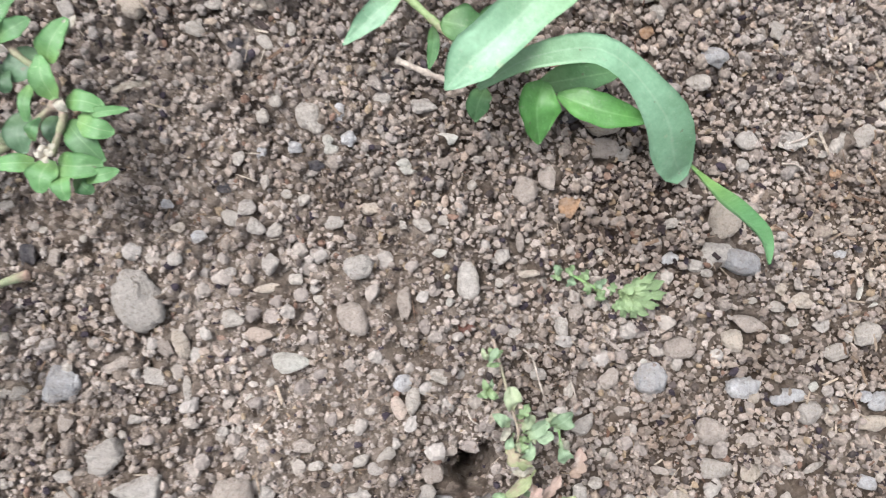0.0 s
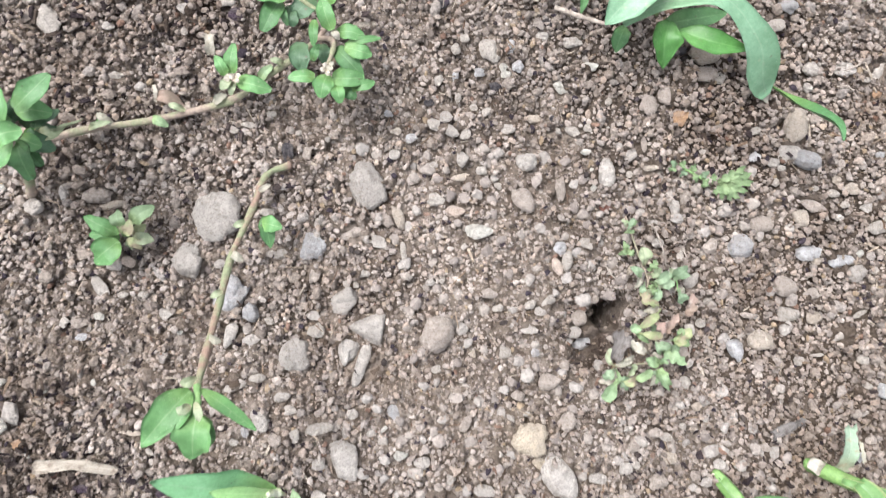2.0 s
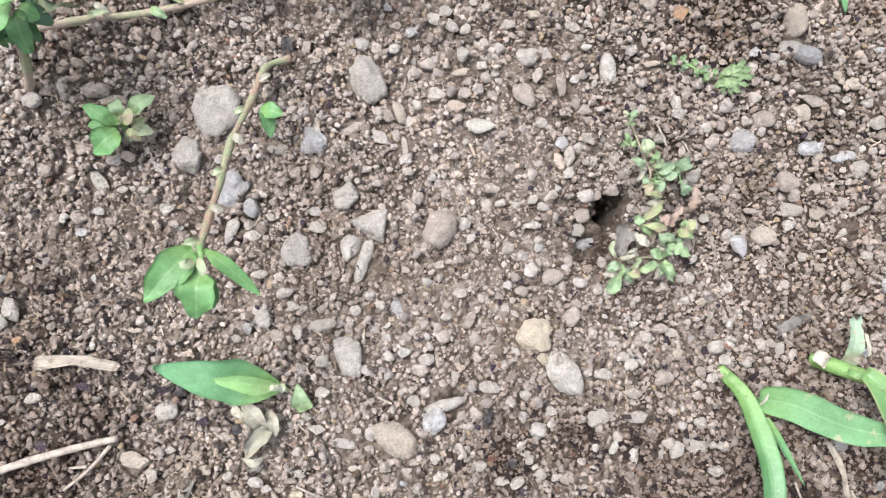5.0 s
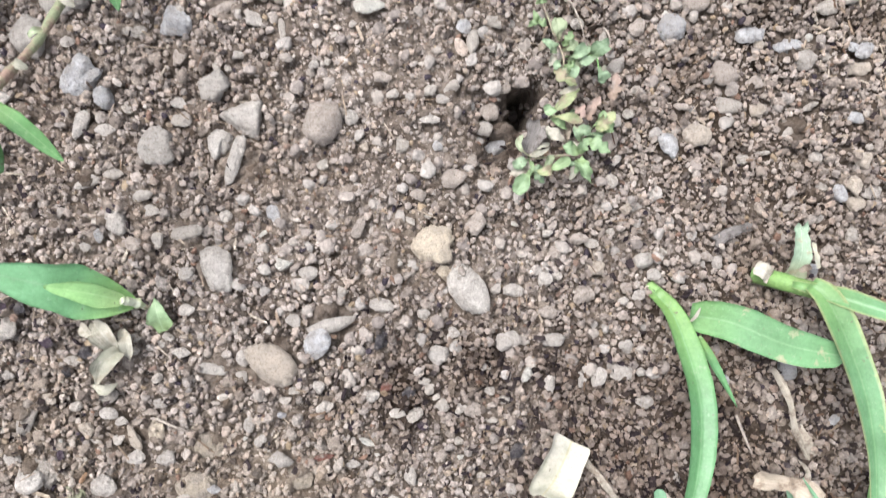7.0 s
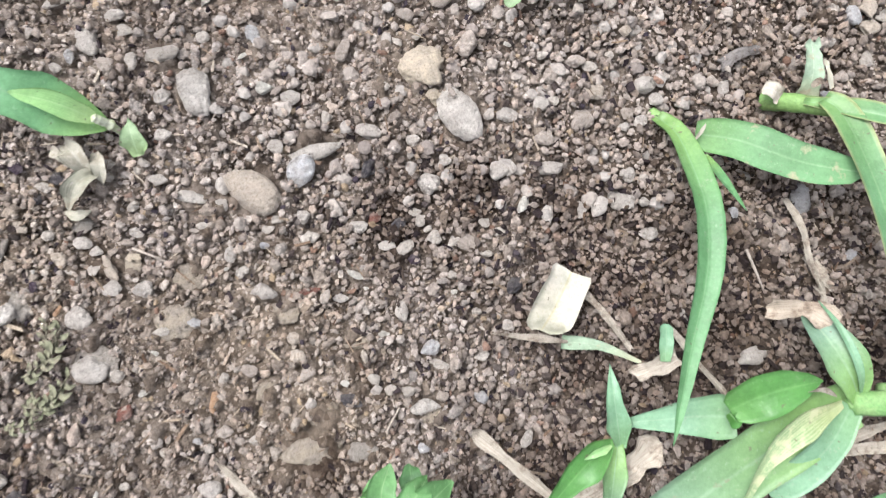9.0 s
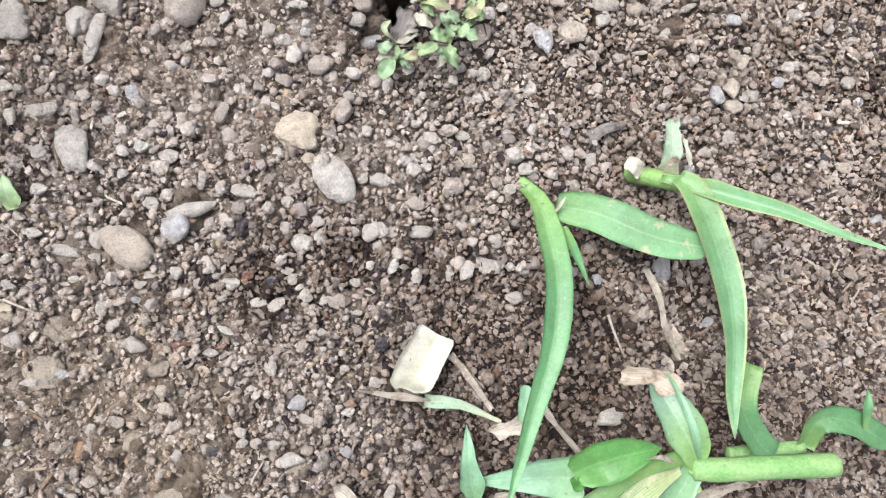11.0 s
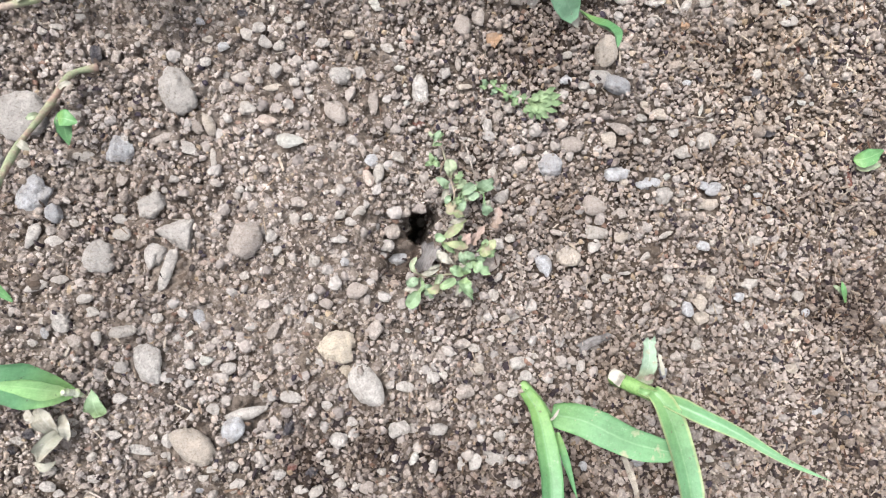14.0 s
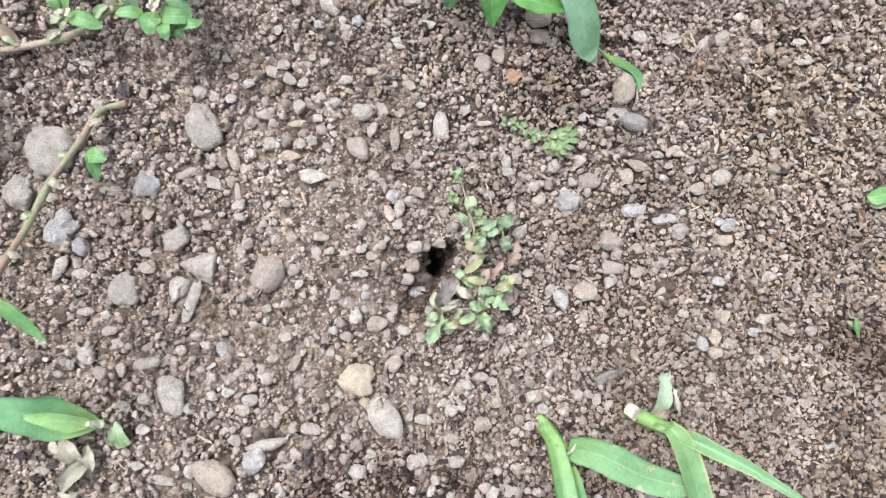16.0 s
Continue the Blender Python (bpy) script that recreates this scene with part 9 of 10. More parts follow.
scrap("papery_scale", "curled papery seed scale on soil", "litter", "oval", 1.6, "papery", (-59.0, -20.6, 1.5), (-56.8, -21.3, 2.5), (-55.0, -20.5, 1.5))

this = plant("grass_plant", 38.4, -8.4, "bright green grass with one arching folded blade", "plant")
stem(this, 1.10, "base", (38.4, -8.5, 0.2), (40.7, -11.6, 3.0), (42.6, -15.0, 5.0), taper=1.15, knots=0.05)
leaf(this, "blade", 4.5, "bright", (38.4, -9.8, 2.6), (40.0, -13.1, 6.0), (40.5, -19.1, 10.0), (40.5, -26.7, 14.0), (38.7, -36.1, 16.5), (35.1, -45.0, 18.5), (31.6, -53.5, 21.0), (29.2, -59.1, 23.0), fold=0.5, ripple=0.01)
leaf(this, "sabre", 6.9, "blue", (42.8, -13.6, 7.0), (49.7, -15.2, 8.0), (58.7, -19.4, 10.0), (68.1, -21.7, 11.0), fold=0.12, ripple=0.02)
leaf(this, "leaflet", 0.6, "papery", (42.3, -14.6, 8.0), (43.0, -13.4, 9.0), (43.9, -12.3, 8.6), fold=0.4, name='ligule', label='small whitish membrane at the leaf base')
leaf(this, "blade", 1.6, "bright", (43.6, -17.3, 8.0), (43.8, -21.9, 13.0), (44.1, -27.1, 19.0), fold=0.6, ripple=0.01)

this = plant("grass_plant", 60.0, -7.3, "green grass with cut stub and spreading long blades", "plant")
stem(this, 1.73, "olive", (58.3, -7.3, 1.0), (61.4, -8.8, 5.0), (66.0, -10.8, 9.0), taper=0.85, knots=0.05)
leaf(this, "spear", 3.7, "margin", (61.5, -9.1, 7.5), (66.1, -10.8, 10.0), (71.3, -13.1, 13.0), (77.4, -16.2, 18.0), (83.8, -20.3, 23.0), (90.8, -23.4, 26.5), fold=0.5, ripple=0.02)
leaf(this, "blade", 5.4, "margin", (63.8, -9.2, 9.0), (65.6, -11.7, 10.5), (67.7, -18.4, 12.0), (69.3, -27.9, 14.0), (68.9, -37.0, 16.0), (67.2, -44.7, 18.0), (66.9, -51.7, 19.0), fold=0.35, ripple=0.05)
leaf(this, "torn", 4.1, "drygreen", (63.7, -8.0, 4.0), (64.4, -4.1, 6.0), (64.5, 1.0, 6.0), label='pale cut leaf stub')
leaf(this, "torn", 1.0, "petal", (68.2, -6.6, 5.0), (67.2, -4.1, 6.0), (66.8, -2.1, 6.0), name='torn_edge', label='white torn edge of the stub')
leaf(this, "petal", 3.0, "papery", (59.0, -7.8, 4.6), (57.6, -6.7, 5.6), (56.3, -5.8, 4.8), fold=0.2, ripple=0.06, name='sheath', label='whitish speckled dry sheath')
leaf(this, "leaflet", 1.2, "brownleaf", (62.5, -6.9, 8.2), (63.4, -6.2, 8.9), (64.6, -6.4, 8.4), fold=0.3, name='withered_edge', label='brown stain of dead tissue at the stub')

this = plant("grass_clump", 71.1, -61.0, "trampled clump of bluish green and withered grass", "plant")
stem(this, 1.99, "stalk", (62.9, -57.8, 13.0), (66.7, -58.0, 14.0), (74.1, -57.8, 15.0), (86.5, -58.1, 15.0), taper=1.0, knots=0.05)
stem(this, 1.22, "stalk", (62.9, -57.8, 13.0), (61.2, -59.4, 10.0), (57.2, -62.2, 6.0), taper=0.8, knots=0.05)
leaf(this, "spear", 4.2, "glauc", (27.4, -63.9, 6.0), (26.3, -57.1, 8.0), (26.1, -50.0, 7.0), fold=0.3)
leaf(this, "spear", 4.3, "dull", (27.0, -62.9, 6.0), (25.2, -70.5, 7.0), (24.5, -78.4, 5.0), fold=0.3)
leaf(this, "oval", 5.1, "vivid", (25.5, -62.2, 8.0), (19.8, -65.4, 10.0), (13.7, -72.7, 8.0), fold=0.35)
leaf(this, "strap", 2.4, "glauc", (36.5, -50.8, 4.0), (36.9, -47.7, 4.0), (37.5, -44.7, 3.0))
leaf(this, "torn", 5.6, "straw", (34.0, -65.0, 3.0), (30.4, -67.1, 4.0), (27.9, -69.7, 3.0), name='sheath', label='pale shredded dry sheath')
leaf(this, "torn", 3.6, "straw", (38.7, -50.5, 3.0), (34.5, -51.6, 4.0), (31.7, -52.6, 3.0), name='sheath', label='pale shredded dry sheath')
leaf(this, "strap", 10.5, "dull", (62.7, -57.9, 12.5), (55.3, -61.2, 12.5), (45.2, -66.6, 12), (35.5, -72.9, 10.5), (29.1, -78.9, 8), (23.6, -85.4, 5), fold=0.12, ripple=0.02)
leaf(this, "strap", 5.7, "glauc", (62.3, -58.4, 13), (58.4, -63.5, 13.5), (53.9, -68.1, 12.5), (49.2, -71.4, 10.5), fold=0.2, ripple=0.03)
leaf(this, "spear", 4.3, "streak", (59.5, -57.3, 15), (52.2, -60.2, 16), (46.3, -65.6, 15.5), (42.7, -74.4, 12.5), fold=0.3, ripple=0.03, label='yellow-streaked leaf')
leaf(this, "blunt", 6.9, "vivid", (42.4, -57.2, 13.5), (45.8, -55.2, 15.5), (50.7, -54.0, 16), (56.4, -53.5, 15.5), fold=0.3, ripple=0.03)
leaf(this, "blunt", 2.4, "vivid", (42.7, -58.0, 12.5), (43.4, -59.0, 13.2), (44.1, -59.0, 14.2), fold=1.2, ripple=0.02, name='rolled_edge', label='leaf base rolled into a tube')
leaf(this, "taper", 7.6, "glauc", (45.2, -59.3, 10), (39.6, -59.0, 9), (33.9, -59.3, 8), (28.2, -59.7, 6.5), fold=0.15, ripple=0.03)
leaf(this, "oval", 6.8, "dull", (63.8, -57.9, 13), (61.3, -52.6, 14.5), (59.0, -47.3, 13), (57.9, -43.7, 9), fold=0.35, ripple=0.03)
leaf(this, "oval", 1.4, "glauc", (63.7, -56.7, 13.5), (61.9, -52.0, 16), (60.3, -46.3, 15), (59.4, -41.7, 11), fold=0.4, ripple=0.02, name='leaf_edge', label='pale turned-up leaf edge')
leaf(this, "torn", 4.1, "brownleaf", (60.5, -45.1, 12.5), (57.8, -43.0, 10.5), (54.4, -43.1, 6), fold=0.25, ripple=0.12, name='withered_tip', label='brown withered leaf tip')
leaf(this, "spear", 1.3, "straw", (59.5, -43.4, 11), (60.9, -41.1, 10), (60.5, -39.5, 8), fold=0.4, name='withered_tip', label='brown withered leaf tip')
leaf(this, "oval", 1.3, "lime2", (24.5, -62.1, 10.5), (22.3, -62.5, 11.5), (19.8, -63.5, 11.5), fold=0.5, label='young pale leaf still rolled')
leaf(this, "spear", 0.9, "straw", (58.3, -55.9, 15.5), (55.7, -54.6, 16.5), (53.3, -54.8, 16.5), fold=0.3, name='dry_fibre', label='pale dry fibre')

this = plant("curled_leaf_sprig", 90.7, -59.3, "curled yellow-green leaf sprig on soil", "plant")
stem(this, 1.30, "stalk", (73.4, -58.3, 5.0), (79.5, -58.1, 5.0), (87.5, -57.7, 5.0), taper=0.9, knots=0.05)
leaf(this, "strap", 4.7, "bright", (87.5, -57.7, 5.0), (88.7, -52.6, 8.0), (94.8, -52.9, 8.0), (103.7, -58.1, 6.0), fold=0.4)
leaf(this, "oval", 1.9, "bright", (98.0, -55.1, 7.0), (97.2, -51.0, 9.0), (97.7, -47.1, 9.0), fold=0.5)
scrap("dry_leaf_stem", "dry tan flattened grass stem on soil", "litter", "torn", 4.5, "straw", (-3.6, -71.3, 4.0), (2.3, -73.8, 4.0), (10.2, -76.2, 4.0), fold=-0.45, thick=0.6)
scrap("dry_leaf_stem", "dry tan split grass stem on soil", "litter", "torn", 5.5, "straw", (7.1, -79.8, 3.0), (15.7, -74.2, 5.0), (24.9, -69.4, 5.0), fold=-0.4, thick=0.6)
scrap("dry_straw", "dry grooved straw lying on soil", "litter", "torn", 2.4, "straw", (4.1, -60.5, 3.0), (9.4, -65.4, 4.0), (16.1, -71.7, 4.0), fold=-0.6, thick=0.6)
scrap("dry_grass_blade", "whitish dry grass blade on soil", "litter", "grow", 2.6, "drygreen", (32.8, -50.8, 3.0), (25.7, -47.5, 3.0), (19.6, -46.5, 2.5), fold=0.2)
scrap("dry_grass_blade", "whitish dry grass blade on soil", "litter", "spear", 1.4, "straw", (20.5, -46.5, 3.0), (13.4, -45.2, 3.0), (7.7, -44.3, 2.0), fold=0.3)
scrap("dry_straw", "thin dry straw lying on soil", "litter", "torn", 1.4, "straw", (24.3, -38.8, 2.0), (27.1, -42.5, 3.0), (31.1, -48.4, 3.0), fold=0.5)
scrap("dry_straw", "thin dry straw lying on soil", "litter", "torn", 1.3, "straw", (38.3, -45.6, 3.0), (41.9, -51.1, 4.0), (46.7, -57.2, 4.0), fold=0.5)
scrap("dry_grass_blade", "curled brown dry grass blade on soil", "litter", "torn", 1.4, "straw", (60.4, -24.9, 2.0), (61.9, -30.1, 4.0), (62.9, -35.9, 4.0), (65.7, -41.3, 3.0), fold=0.5)
scrap("dry_grass_blade", "curled brown dry grass blade on soil", "litter", "torn", 2.4, "straw", (64.2, -35.3, 2.0), (65.6, -38.6, 3.0), (67.8, -40.1, 2.0), fold=0.3)
strand("fibre", "thin dry plant fibre on soil", "litter", 0.30, "twig", (53.5, -33.1, 1.0), (54.2, -36.3, 2.0), (56.3, -40.7, 1.0))
scrap("dry_straw", "flattened brown straw under grass leaves", "litter", "torn", 2.6, "straw", (63.9, -69.2, 1.5), (71.4, -68.7, 2.0), (81.6, -68.9, 2.0), fold=0.3)
scrap("dry_straw", "flattened brown straw under grass leaves", "litter", "torn", 2.2, "straw", (68.5, -67.0, 1.5), (75.1, -65.2, 2.0), (81.9, -64.2, 2.0), fold=0.3)
scrap("wood_splinter", "grey-brown wood splinter lying on soil", "litter", "grow", 3.0, "straw", (-38.3, -61.6, 1.0), (-31.1, -70.0, 2.0), (-22.7, -79.4, 4.0), fold=-0.4, thick=1.0)

this = plant("knotgrass", -9.4, -77.0, "fresh green knotgrass tuft with pointed oval leaves", "plant")
stem(this, 0.64, "stalk", (-10.2, -81.2, 2.0), (-9.7, -74.7, 10.0), (-9.4, -68.7, 18.0), taper=0.8)
leaf(this, "oval", 5.8, "green", (-11.1, -67.9, 20.0), (-15.3, -68.3, 21.0), (-19.9, -68.7, 19.0))
leaf(this, "oval", 4.0, "green", (-10.7, -65.8, 22.0), (-11.1, -61.8, 24.0), (-9.8, -58.6, 22.0))
leaf(this, "oval", 4.8, "green", (-9.0, -65.9, 22.0), (-7.0, -63.1, 24.0), (-4.9, -61.1, 21.0))
leaf(this, "oval", 5.0, "green", (-7.8, -66.0, 22.0), (-4.9, -63.9, 23.0), (-1.4, -62.2, 20.0))
leaf(this, "oval", 4.5, "bright", (-10.0, -66.2, 24.0), (-7.2, -67.2, 24.0), (-3.7, -69.1, 21.0))
leaf(this, "oval", 4.7, "green", (-10.8, -68.8, 20.0), (-11.9, -70.5, 20.0), (-12.9, -73.8, 17.0))
leaf(this, "oval", 4.4, "deep", (-8.4, -71.7, 14.0), (-5.9, -73.7, 14.0), (-3.5, -77.2, 11.0))
leaf(this, "oval", 4.2, "deep", (-3.4, -73.1, 8.0), (-0.7, -75.2, 8.0), (3.2, -77.6, 6.0))
leaf(this, "oval", 3.4, "deep", (-6.8, -65.7, 14.0), (-6.9, -63.4, 14.0), (-7.0, -61.8, 12.0))
leaf(this, "oval", 3.1, "green", (-12.6, -66.8, 22.0), (-12.9, -63.7, 23.0), (-11.9, -61.6, 21.0))
leaf(this, "oval", 3.5, "green", (-10.6, -66.6, 19.0), (-12.2, -63.9, 21.0), (-12.8, -61.5, 19.0))
leaf(this, "oval", 4.4, "deep", (-7.6, -66.8, 19.0), (-5.0, -67.0, 20.0), (-1.6, -68.0, 17.0))
leaf(this, "oval", 4.0, "green", (-9.9, -67.1, 21.0), (-9.2, -69.3, 21.0), (-8.1, -72.6, 18.0))
leaf(this, "oval", 4.1, "green", (-10.7, -69.7, 17.0), (-12.3, -69.9, 17.0), (-14.2, -71.4, 14.0))
leaf(this, "oval", 3.7, "deep", (-3.2, -74.0, 5.0), (-0.6, -73.7, 5.0), (2.5, -73.2, 3.0))
leaf(this, "oval", 2.7, "deep", (-12.6, -67.7, 19.0), (-13.9, -65.5, 20.0), (-14.2, -64.0, 18.0))
leaf(this, "oval", 2.5, "flower", (-10.0, -70.9, 19.0), (-10.7, -71.5, 20.0), (-11.7, -72.6, 18.0), name='flower', label='tiny whitish flower')

this = plant("round_leaved_weed", 66.1, -84.2, "round-leaved bright green rosette on dark soil", "plant")
stem(this, 0.59, "stalk", (66.0, -84.9, 1.0), (63.2, -81.8, 5.0), (61.1, -79.7, 8.0), taper=0.8)
leaf(this, "oval", 3.9, "vivid", (59.1, -78.0, 10.0), (56.8, -76.5, 11.0), (54.9, -76.1, 10.0), ripple=0.03)
leaf(this, "oval", 2.8, "bright", (58.2, -78.0, 12.0), (57.2, -76.0, 13.0), (57.8, -74.8, 12.0), ripple=0.03)
leaf(this, "oval", 3.3, "bright", (59.2, -77.9, 12.0), (60.5, -76.9, 13.0), (63.8, -77.1, 12.0), ripple=0.03)
leaf(this, "oval", 3.8, "vivid", (60.9, -79.4, 10.0), (62.7, -79.9, 11.0), (66.6, -81.6, 9.0), ripple=0.03)
leaf(this, "oval", 4.1, "bright", (59.1, -79.6, 11.0), (58.6, -80.9, 12.0), (59.5, -84.0, 10.0), ripple=0.03)
leaf(this, "oval", 3.8, "vivid", (59.4, -80.0, 9.0), (57.2, -81.4, 9.0), (55.4, -83.0, 7.0), ripple=0.03)
leaf(this, "oval", 3.4, "vivid", (62.0, -80.8, 9.0), (63.4, -82.6, 9.0), (66.2, -85.5, 7.0), ripple=0.03)
leaf(this, "oval", 3.3, "deep", (60.6, -82.8, 6.0), (58.9, -84.7, 6.0), (58.4, -86.9, 4.0), ripple=0.03)
leaf(this, "oval", 3.3, "vivid", (63.8, -79.3, 8.0), (66.4, -79.9, 8.0), (69.3, -81.6, 6.0), ripple=0.03)

this = plant("grass_plant", 83.9, -74.9, "thin bluish grass blade arching over soil", "plant")
leaf(this, "blade", 2.2, "blue", (84.9, -71.5, 6.0), (71.3, -72.6, 12.0), (64.3, -73.7, 13.0), (57.5, -76.3, 12.0), fold=0.4, ripple=0.02)
leaf(this, "strap", 4.8, "bright", (76.6, -42.0, 8.0), (74.0, -48.9, 9.0), (78.0, -55.9, 7.0), (81.3, -58.8, 6.0), fold=0.3)

this = plant("sprout", 121.2, 40.4, "tiny round green sprout beside brown flake", "plant")
leaf(this, "oval", 3.8, "green", (115.2, 40.4, 3.0), (117.8, 40.8, 4.0), (122.9, 42.7, 3.0))
leaf(this, "oval", 2.5, "pale", (116.7, 38.8, 2.0), (119.1, 39.2, 2.5), (123.0, 39.6, 2.0))

this = plant("sprout", 115.0, 10.4, "tiny upright green sprout in soil", "plant")
leaf(this, "oval", 1.4, "green", (114.4, 8.0, 1.0), (112.5, 10.5, 3.0), (112.0, 13.0, 3.0))
leaf(this, "oval", 1.1, "pale", (114.1, 9.3, 1.0), (112.0, 11.2, 2.0), (110.6, 11.9, 2.0))
moss_sprig(-64.1, -45.6, 35, 7.1)
moss_sprig(-67.1, -46.3, 10, 6.5)
moss_sprig(-63.0, -43.2, 60, 5.2)
moss_sprig(-67.2, -50.7, -15, 6.1)
moss_sprig(-64.4, -51.6, 20, 6.5)
moss_sprig(-71.2, -48.4, 150, 4.4)
moss_sprig(-74.3, -47.3, 80, 5.7)
moss_sprig(-75.9, -50.5, 20, 6.1)
moss_sprig(-69.6, -52.9, -30, 5.0)
moss_sprig(-65.7, -48.8, -50, 4.6)
moss_sprig(-72.4, -44.5, 120, 4.0)
strand("twig", "pale dry forked twig lying on soil", "twig", 0.65, "twig", (-81.9, -15.1, 2.0), (-89.6, -16.4, 2.5), (-98.4, -18.4, 2.5), (-111.6, -22.2, 2.5), (-126.6, -27.2, 2.5), taper=1.3)
strand("twig", "thin pale dry side twig on soil", "twig", 0.42, "twig", (-83.4, -16.5, 1.5), (-87.1, -20.5, 2.0), (-92.0, -24.3, 2.0))
strand("twig", "thin pale dry side twig on soil", "twig", 0.36, "twig", (-87.8, -20.2, 1.5), (-91.1, -20.3, 1.5))
scrap("bark_strip", "pale brown bark strip on dark soil", "litter", "torn", 2.6, "straw", (-96.5, -0.2, 1.5), (-89.7, 0.1, 2.0), (-81.5, -1.6, 1.5), thick=0.6)
scrap("bark_piece", "dark grey splintered bark piece on soil", "litter", "torn", 2.3, "bark", (50.9, -1.0, 1.5), (53.7, 0.6, 2.2), (57.4, 1.5, 1.5), thick=1.0)
scrap("dry_straw", "pale straw lying flat on soil", "litter", "torn", 1.5, "straw", (-18.4, 98.6, 1.5), (-13.6, 97.8, 2.0), (-7.7, 98.0, 1.5), fold=0.5)
scrap("dry_straw", "pale straw lying flat on soil", "litter", "torn", 1.2, "papery", (-12.9, 102.8, 1.5), (-11.0, 100.7, 2.2), (-9.3, 98.9, 1.5), fold=0.5)
scrap("dry_straw", "pale straw lying flat on soil", "litter", "torn", 1.1, "straw", (-35.3, 83.1, 1.5), (-32.7, 83.8, 2.2), (-30.2, 84.2, 1.5), fold=0.5)
scrap("papery_scale", "pale papery scale on dark soil", "litter", "torn", 2.3, "papery", (-62.4, 82.1, 1.5), (-61.8, 79.9, 3.0), (-61.9, 78.0, 1.5), fold=0.5)
scrap("withered_leaf", "curled pink-brown withered leaf on soil", "litter", "oval", 2.5, "flake", (-72.6, 69.9, 2.0), (-69.9, 69.5, 3.0), (-67.1, 68.1, 1.5), fold=0.5)
scrap("withered_leaf", "curled pink-brown withered leaf on soil", "litter", "torn", 0.9, "papery", (-72.6, 72.0, 2.0), (-72.1, 70.5, 3.0), (-72.4, 69.0, 2.0), fold=0.3)
scrap("striped_scale", "white scale with dark stripes on soil", "litter", "torn", 5.5, "stripe", (-62.3, 105.8, 3.0), (-57.1, 104.6, 4.0), (-51.5, 102.1, 3.0), ripple=0.1, thick=0.5)
scrap("ivory_petal", "ivory-white curled petal scrap lying on soil", "petal", "petal", 7.5, "petal", (21.8, -35.0, 3.2), (19.5, -38.5, 4.8), (17.8, -41.4, 4.6), (16.3, -44.4, 2.4), fold=0.3, ripple=0.07, thick=0.22)
strand("fibre", "thin dry plant fibre on soil", "litter", 0.18, "twig", (67.5, 74.8, 1.0), (70.3, 75.8, 2.0), (72.4, 76.9, 1.5), (74.0, 75.7, 1.0))
strand("fibre", "thin dry plant fibre on soil", "litter", 0.18, "twig", (66.9, 71.9, 1.0), (69.0, 71.4, 2.0), (71.4, 69.4, 1.0))
strand("fibre", "thin dry plant fibre on soil", "litter", 0.23, "twig", (100.7, 78.4, 1.0), (102.0, 75.6, 2.0), (103.0, 74.0, 1.0))
strand("fibre", "thin dry plant fibre on soil", "litter", 0.24, "twig", (-49.1, -26.9, 1.0), (-46.0, -28.2, 2.0), (-42.7, -30.0, 1.0))
strand("fibre", "thin dry plant fibre on soil", "litter", 0.20, "twig", (-33.2, -3.1, 1.0), (-34.2, -4.9, 1.5), (-35.3, -6.2, 1.0))
strand("fibre", "thin dry plant fibre on soil", "litter", 0.24, "twig", (-10.2, -59.4, 1.0), (-9.1, -57.3, 2.0), (-7.9, -55.5, 1.5))

# ---- loose grains of the soil, from coarse grit to fine crumbs ----
STONES = [(o.matrix_world.translation.x / MM, o.matrix_world.translation.y / MM, max(o.dimensions.x, o.dimensions.y) / MM) for o in scene.objects if o.name.split(".")[0] in ("pebble", "earth_crumb", "white_chip")] + [(x, y, length) for _, _, _, x, y, length in LOOSE]


def clear_of_stones(xy, size, keep=0.36):
    ok = np.ones(len(xy), bool)
    for sx, sy, sl in STONES:
        ok &= np.hypot(xy[:, 0] - sx, xy[:, 1] - sy) > keep * sl + 0.25 * size
    for cx, cy, r, deep in PITS:
        ok &= (np.hypot(xy[:, 0] - cx, xy[:, 1] - cy) > 0.5 * r) | (deep < 3.5)
    return ok


def spaced(n, lo, hi, box, gap):
    """Random places and sizes, few of them touching."""
    x0, x1, y0, y1 = box
    xy = np.stack([rng.uniform(x0, x1, n), rng.uniform(y0, y1, n)], -1)
    size = lo + (hi - lo) * rng.beta(1.1, 2.6, n)
    order = np.argsort(-size)
    xy, size = xy[order], size[order]
    ok = clear_of_stones(xy, size)
    xy, size = xy[ok], size[ok]
    cell, taken, keep = hi, {}, []
    for i, ((x, y), s) in enumerate(zip(xy.tolist(), size.tolist())):
        c, r = int(x // cell), int(y // cell)
        if all(math.hypot(x - a, y - b) > gap * (s + q) / 2 for u in (-1, 0, 1) for v in (-1, 0, 1) for a, b, q in taken.get((c + u, r + v), ())):
            taken.setdefault((c, r), []).append((x, y, s))
            keep.append(i)
    return xy[keep], size[keep]


def turned(n):
    q = rng.normal(size=(n, 4))
    q /= np.linalg.norm(q, axis=1)[:, None]
    a, b, c, d = q.T
    return np.stack([np.stack([1 - 2 * (c * c + d * d), 2 * (b * c - a * d), 2 * (b * d + a * c)], -1), np.stack([2 * (b * c + a * d), 1 - 2 * (b * b + d * d), 2 * (c * d - a * b)], -1), np.stack([2 * (b * d - a * c), 2 * (c * d + a * b), 1 - 2 * (b * b + c * c)], -1)], 1)


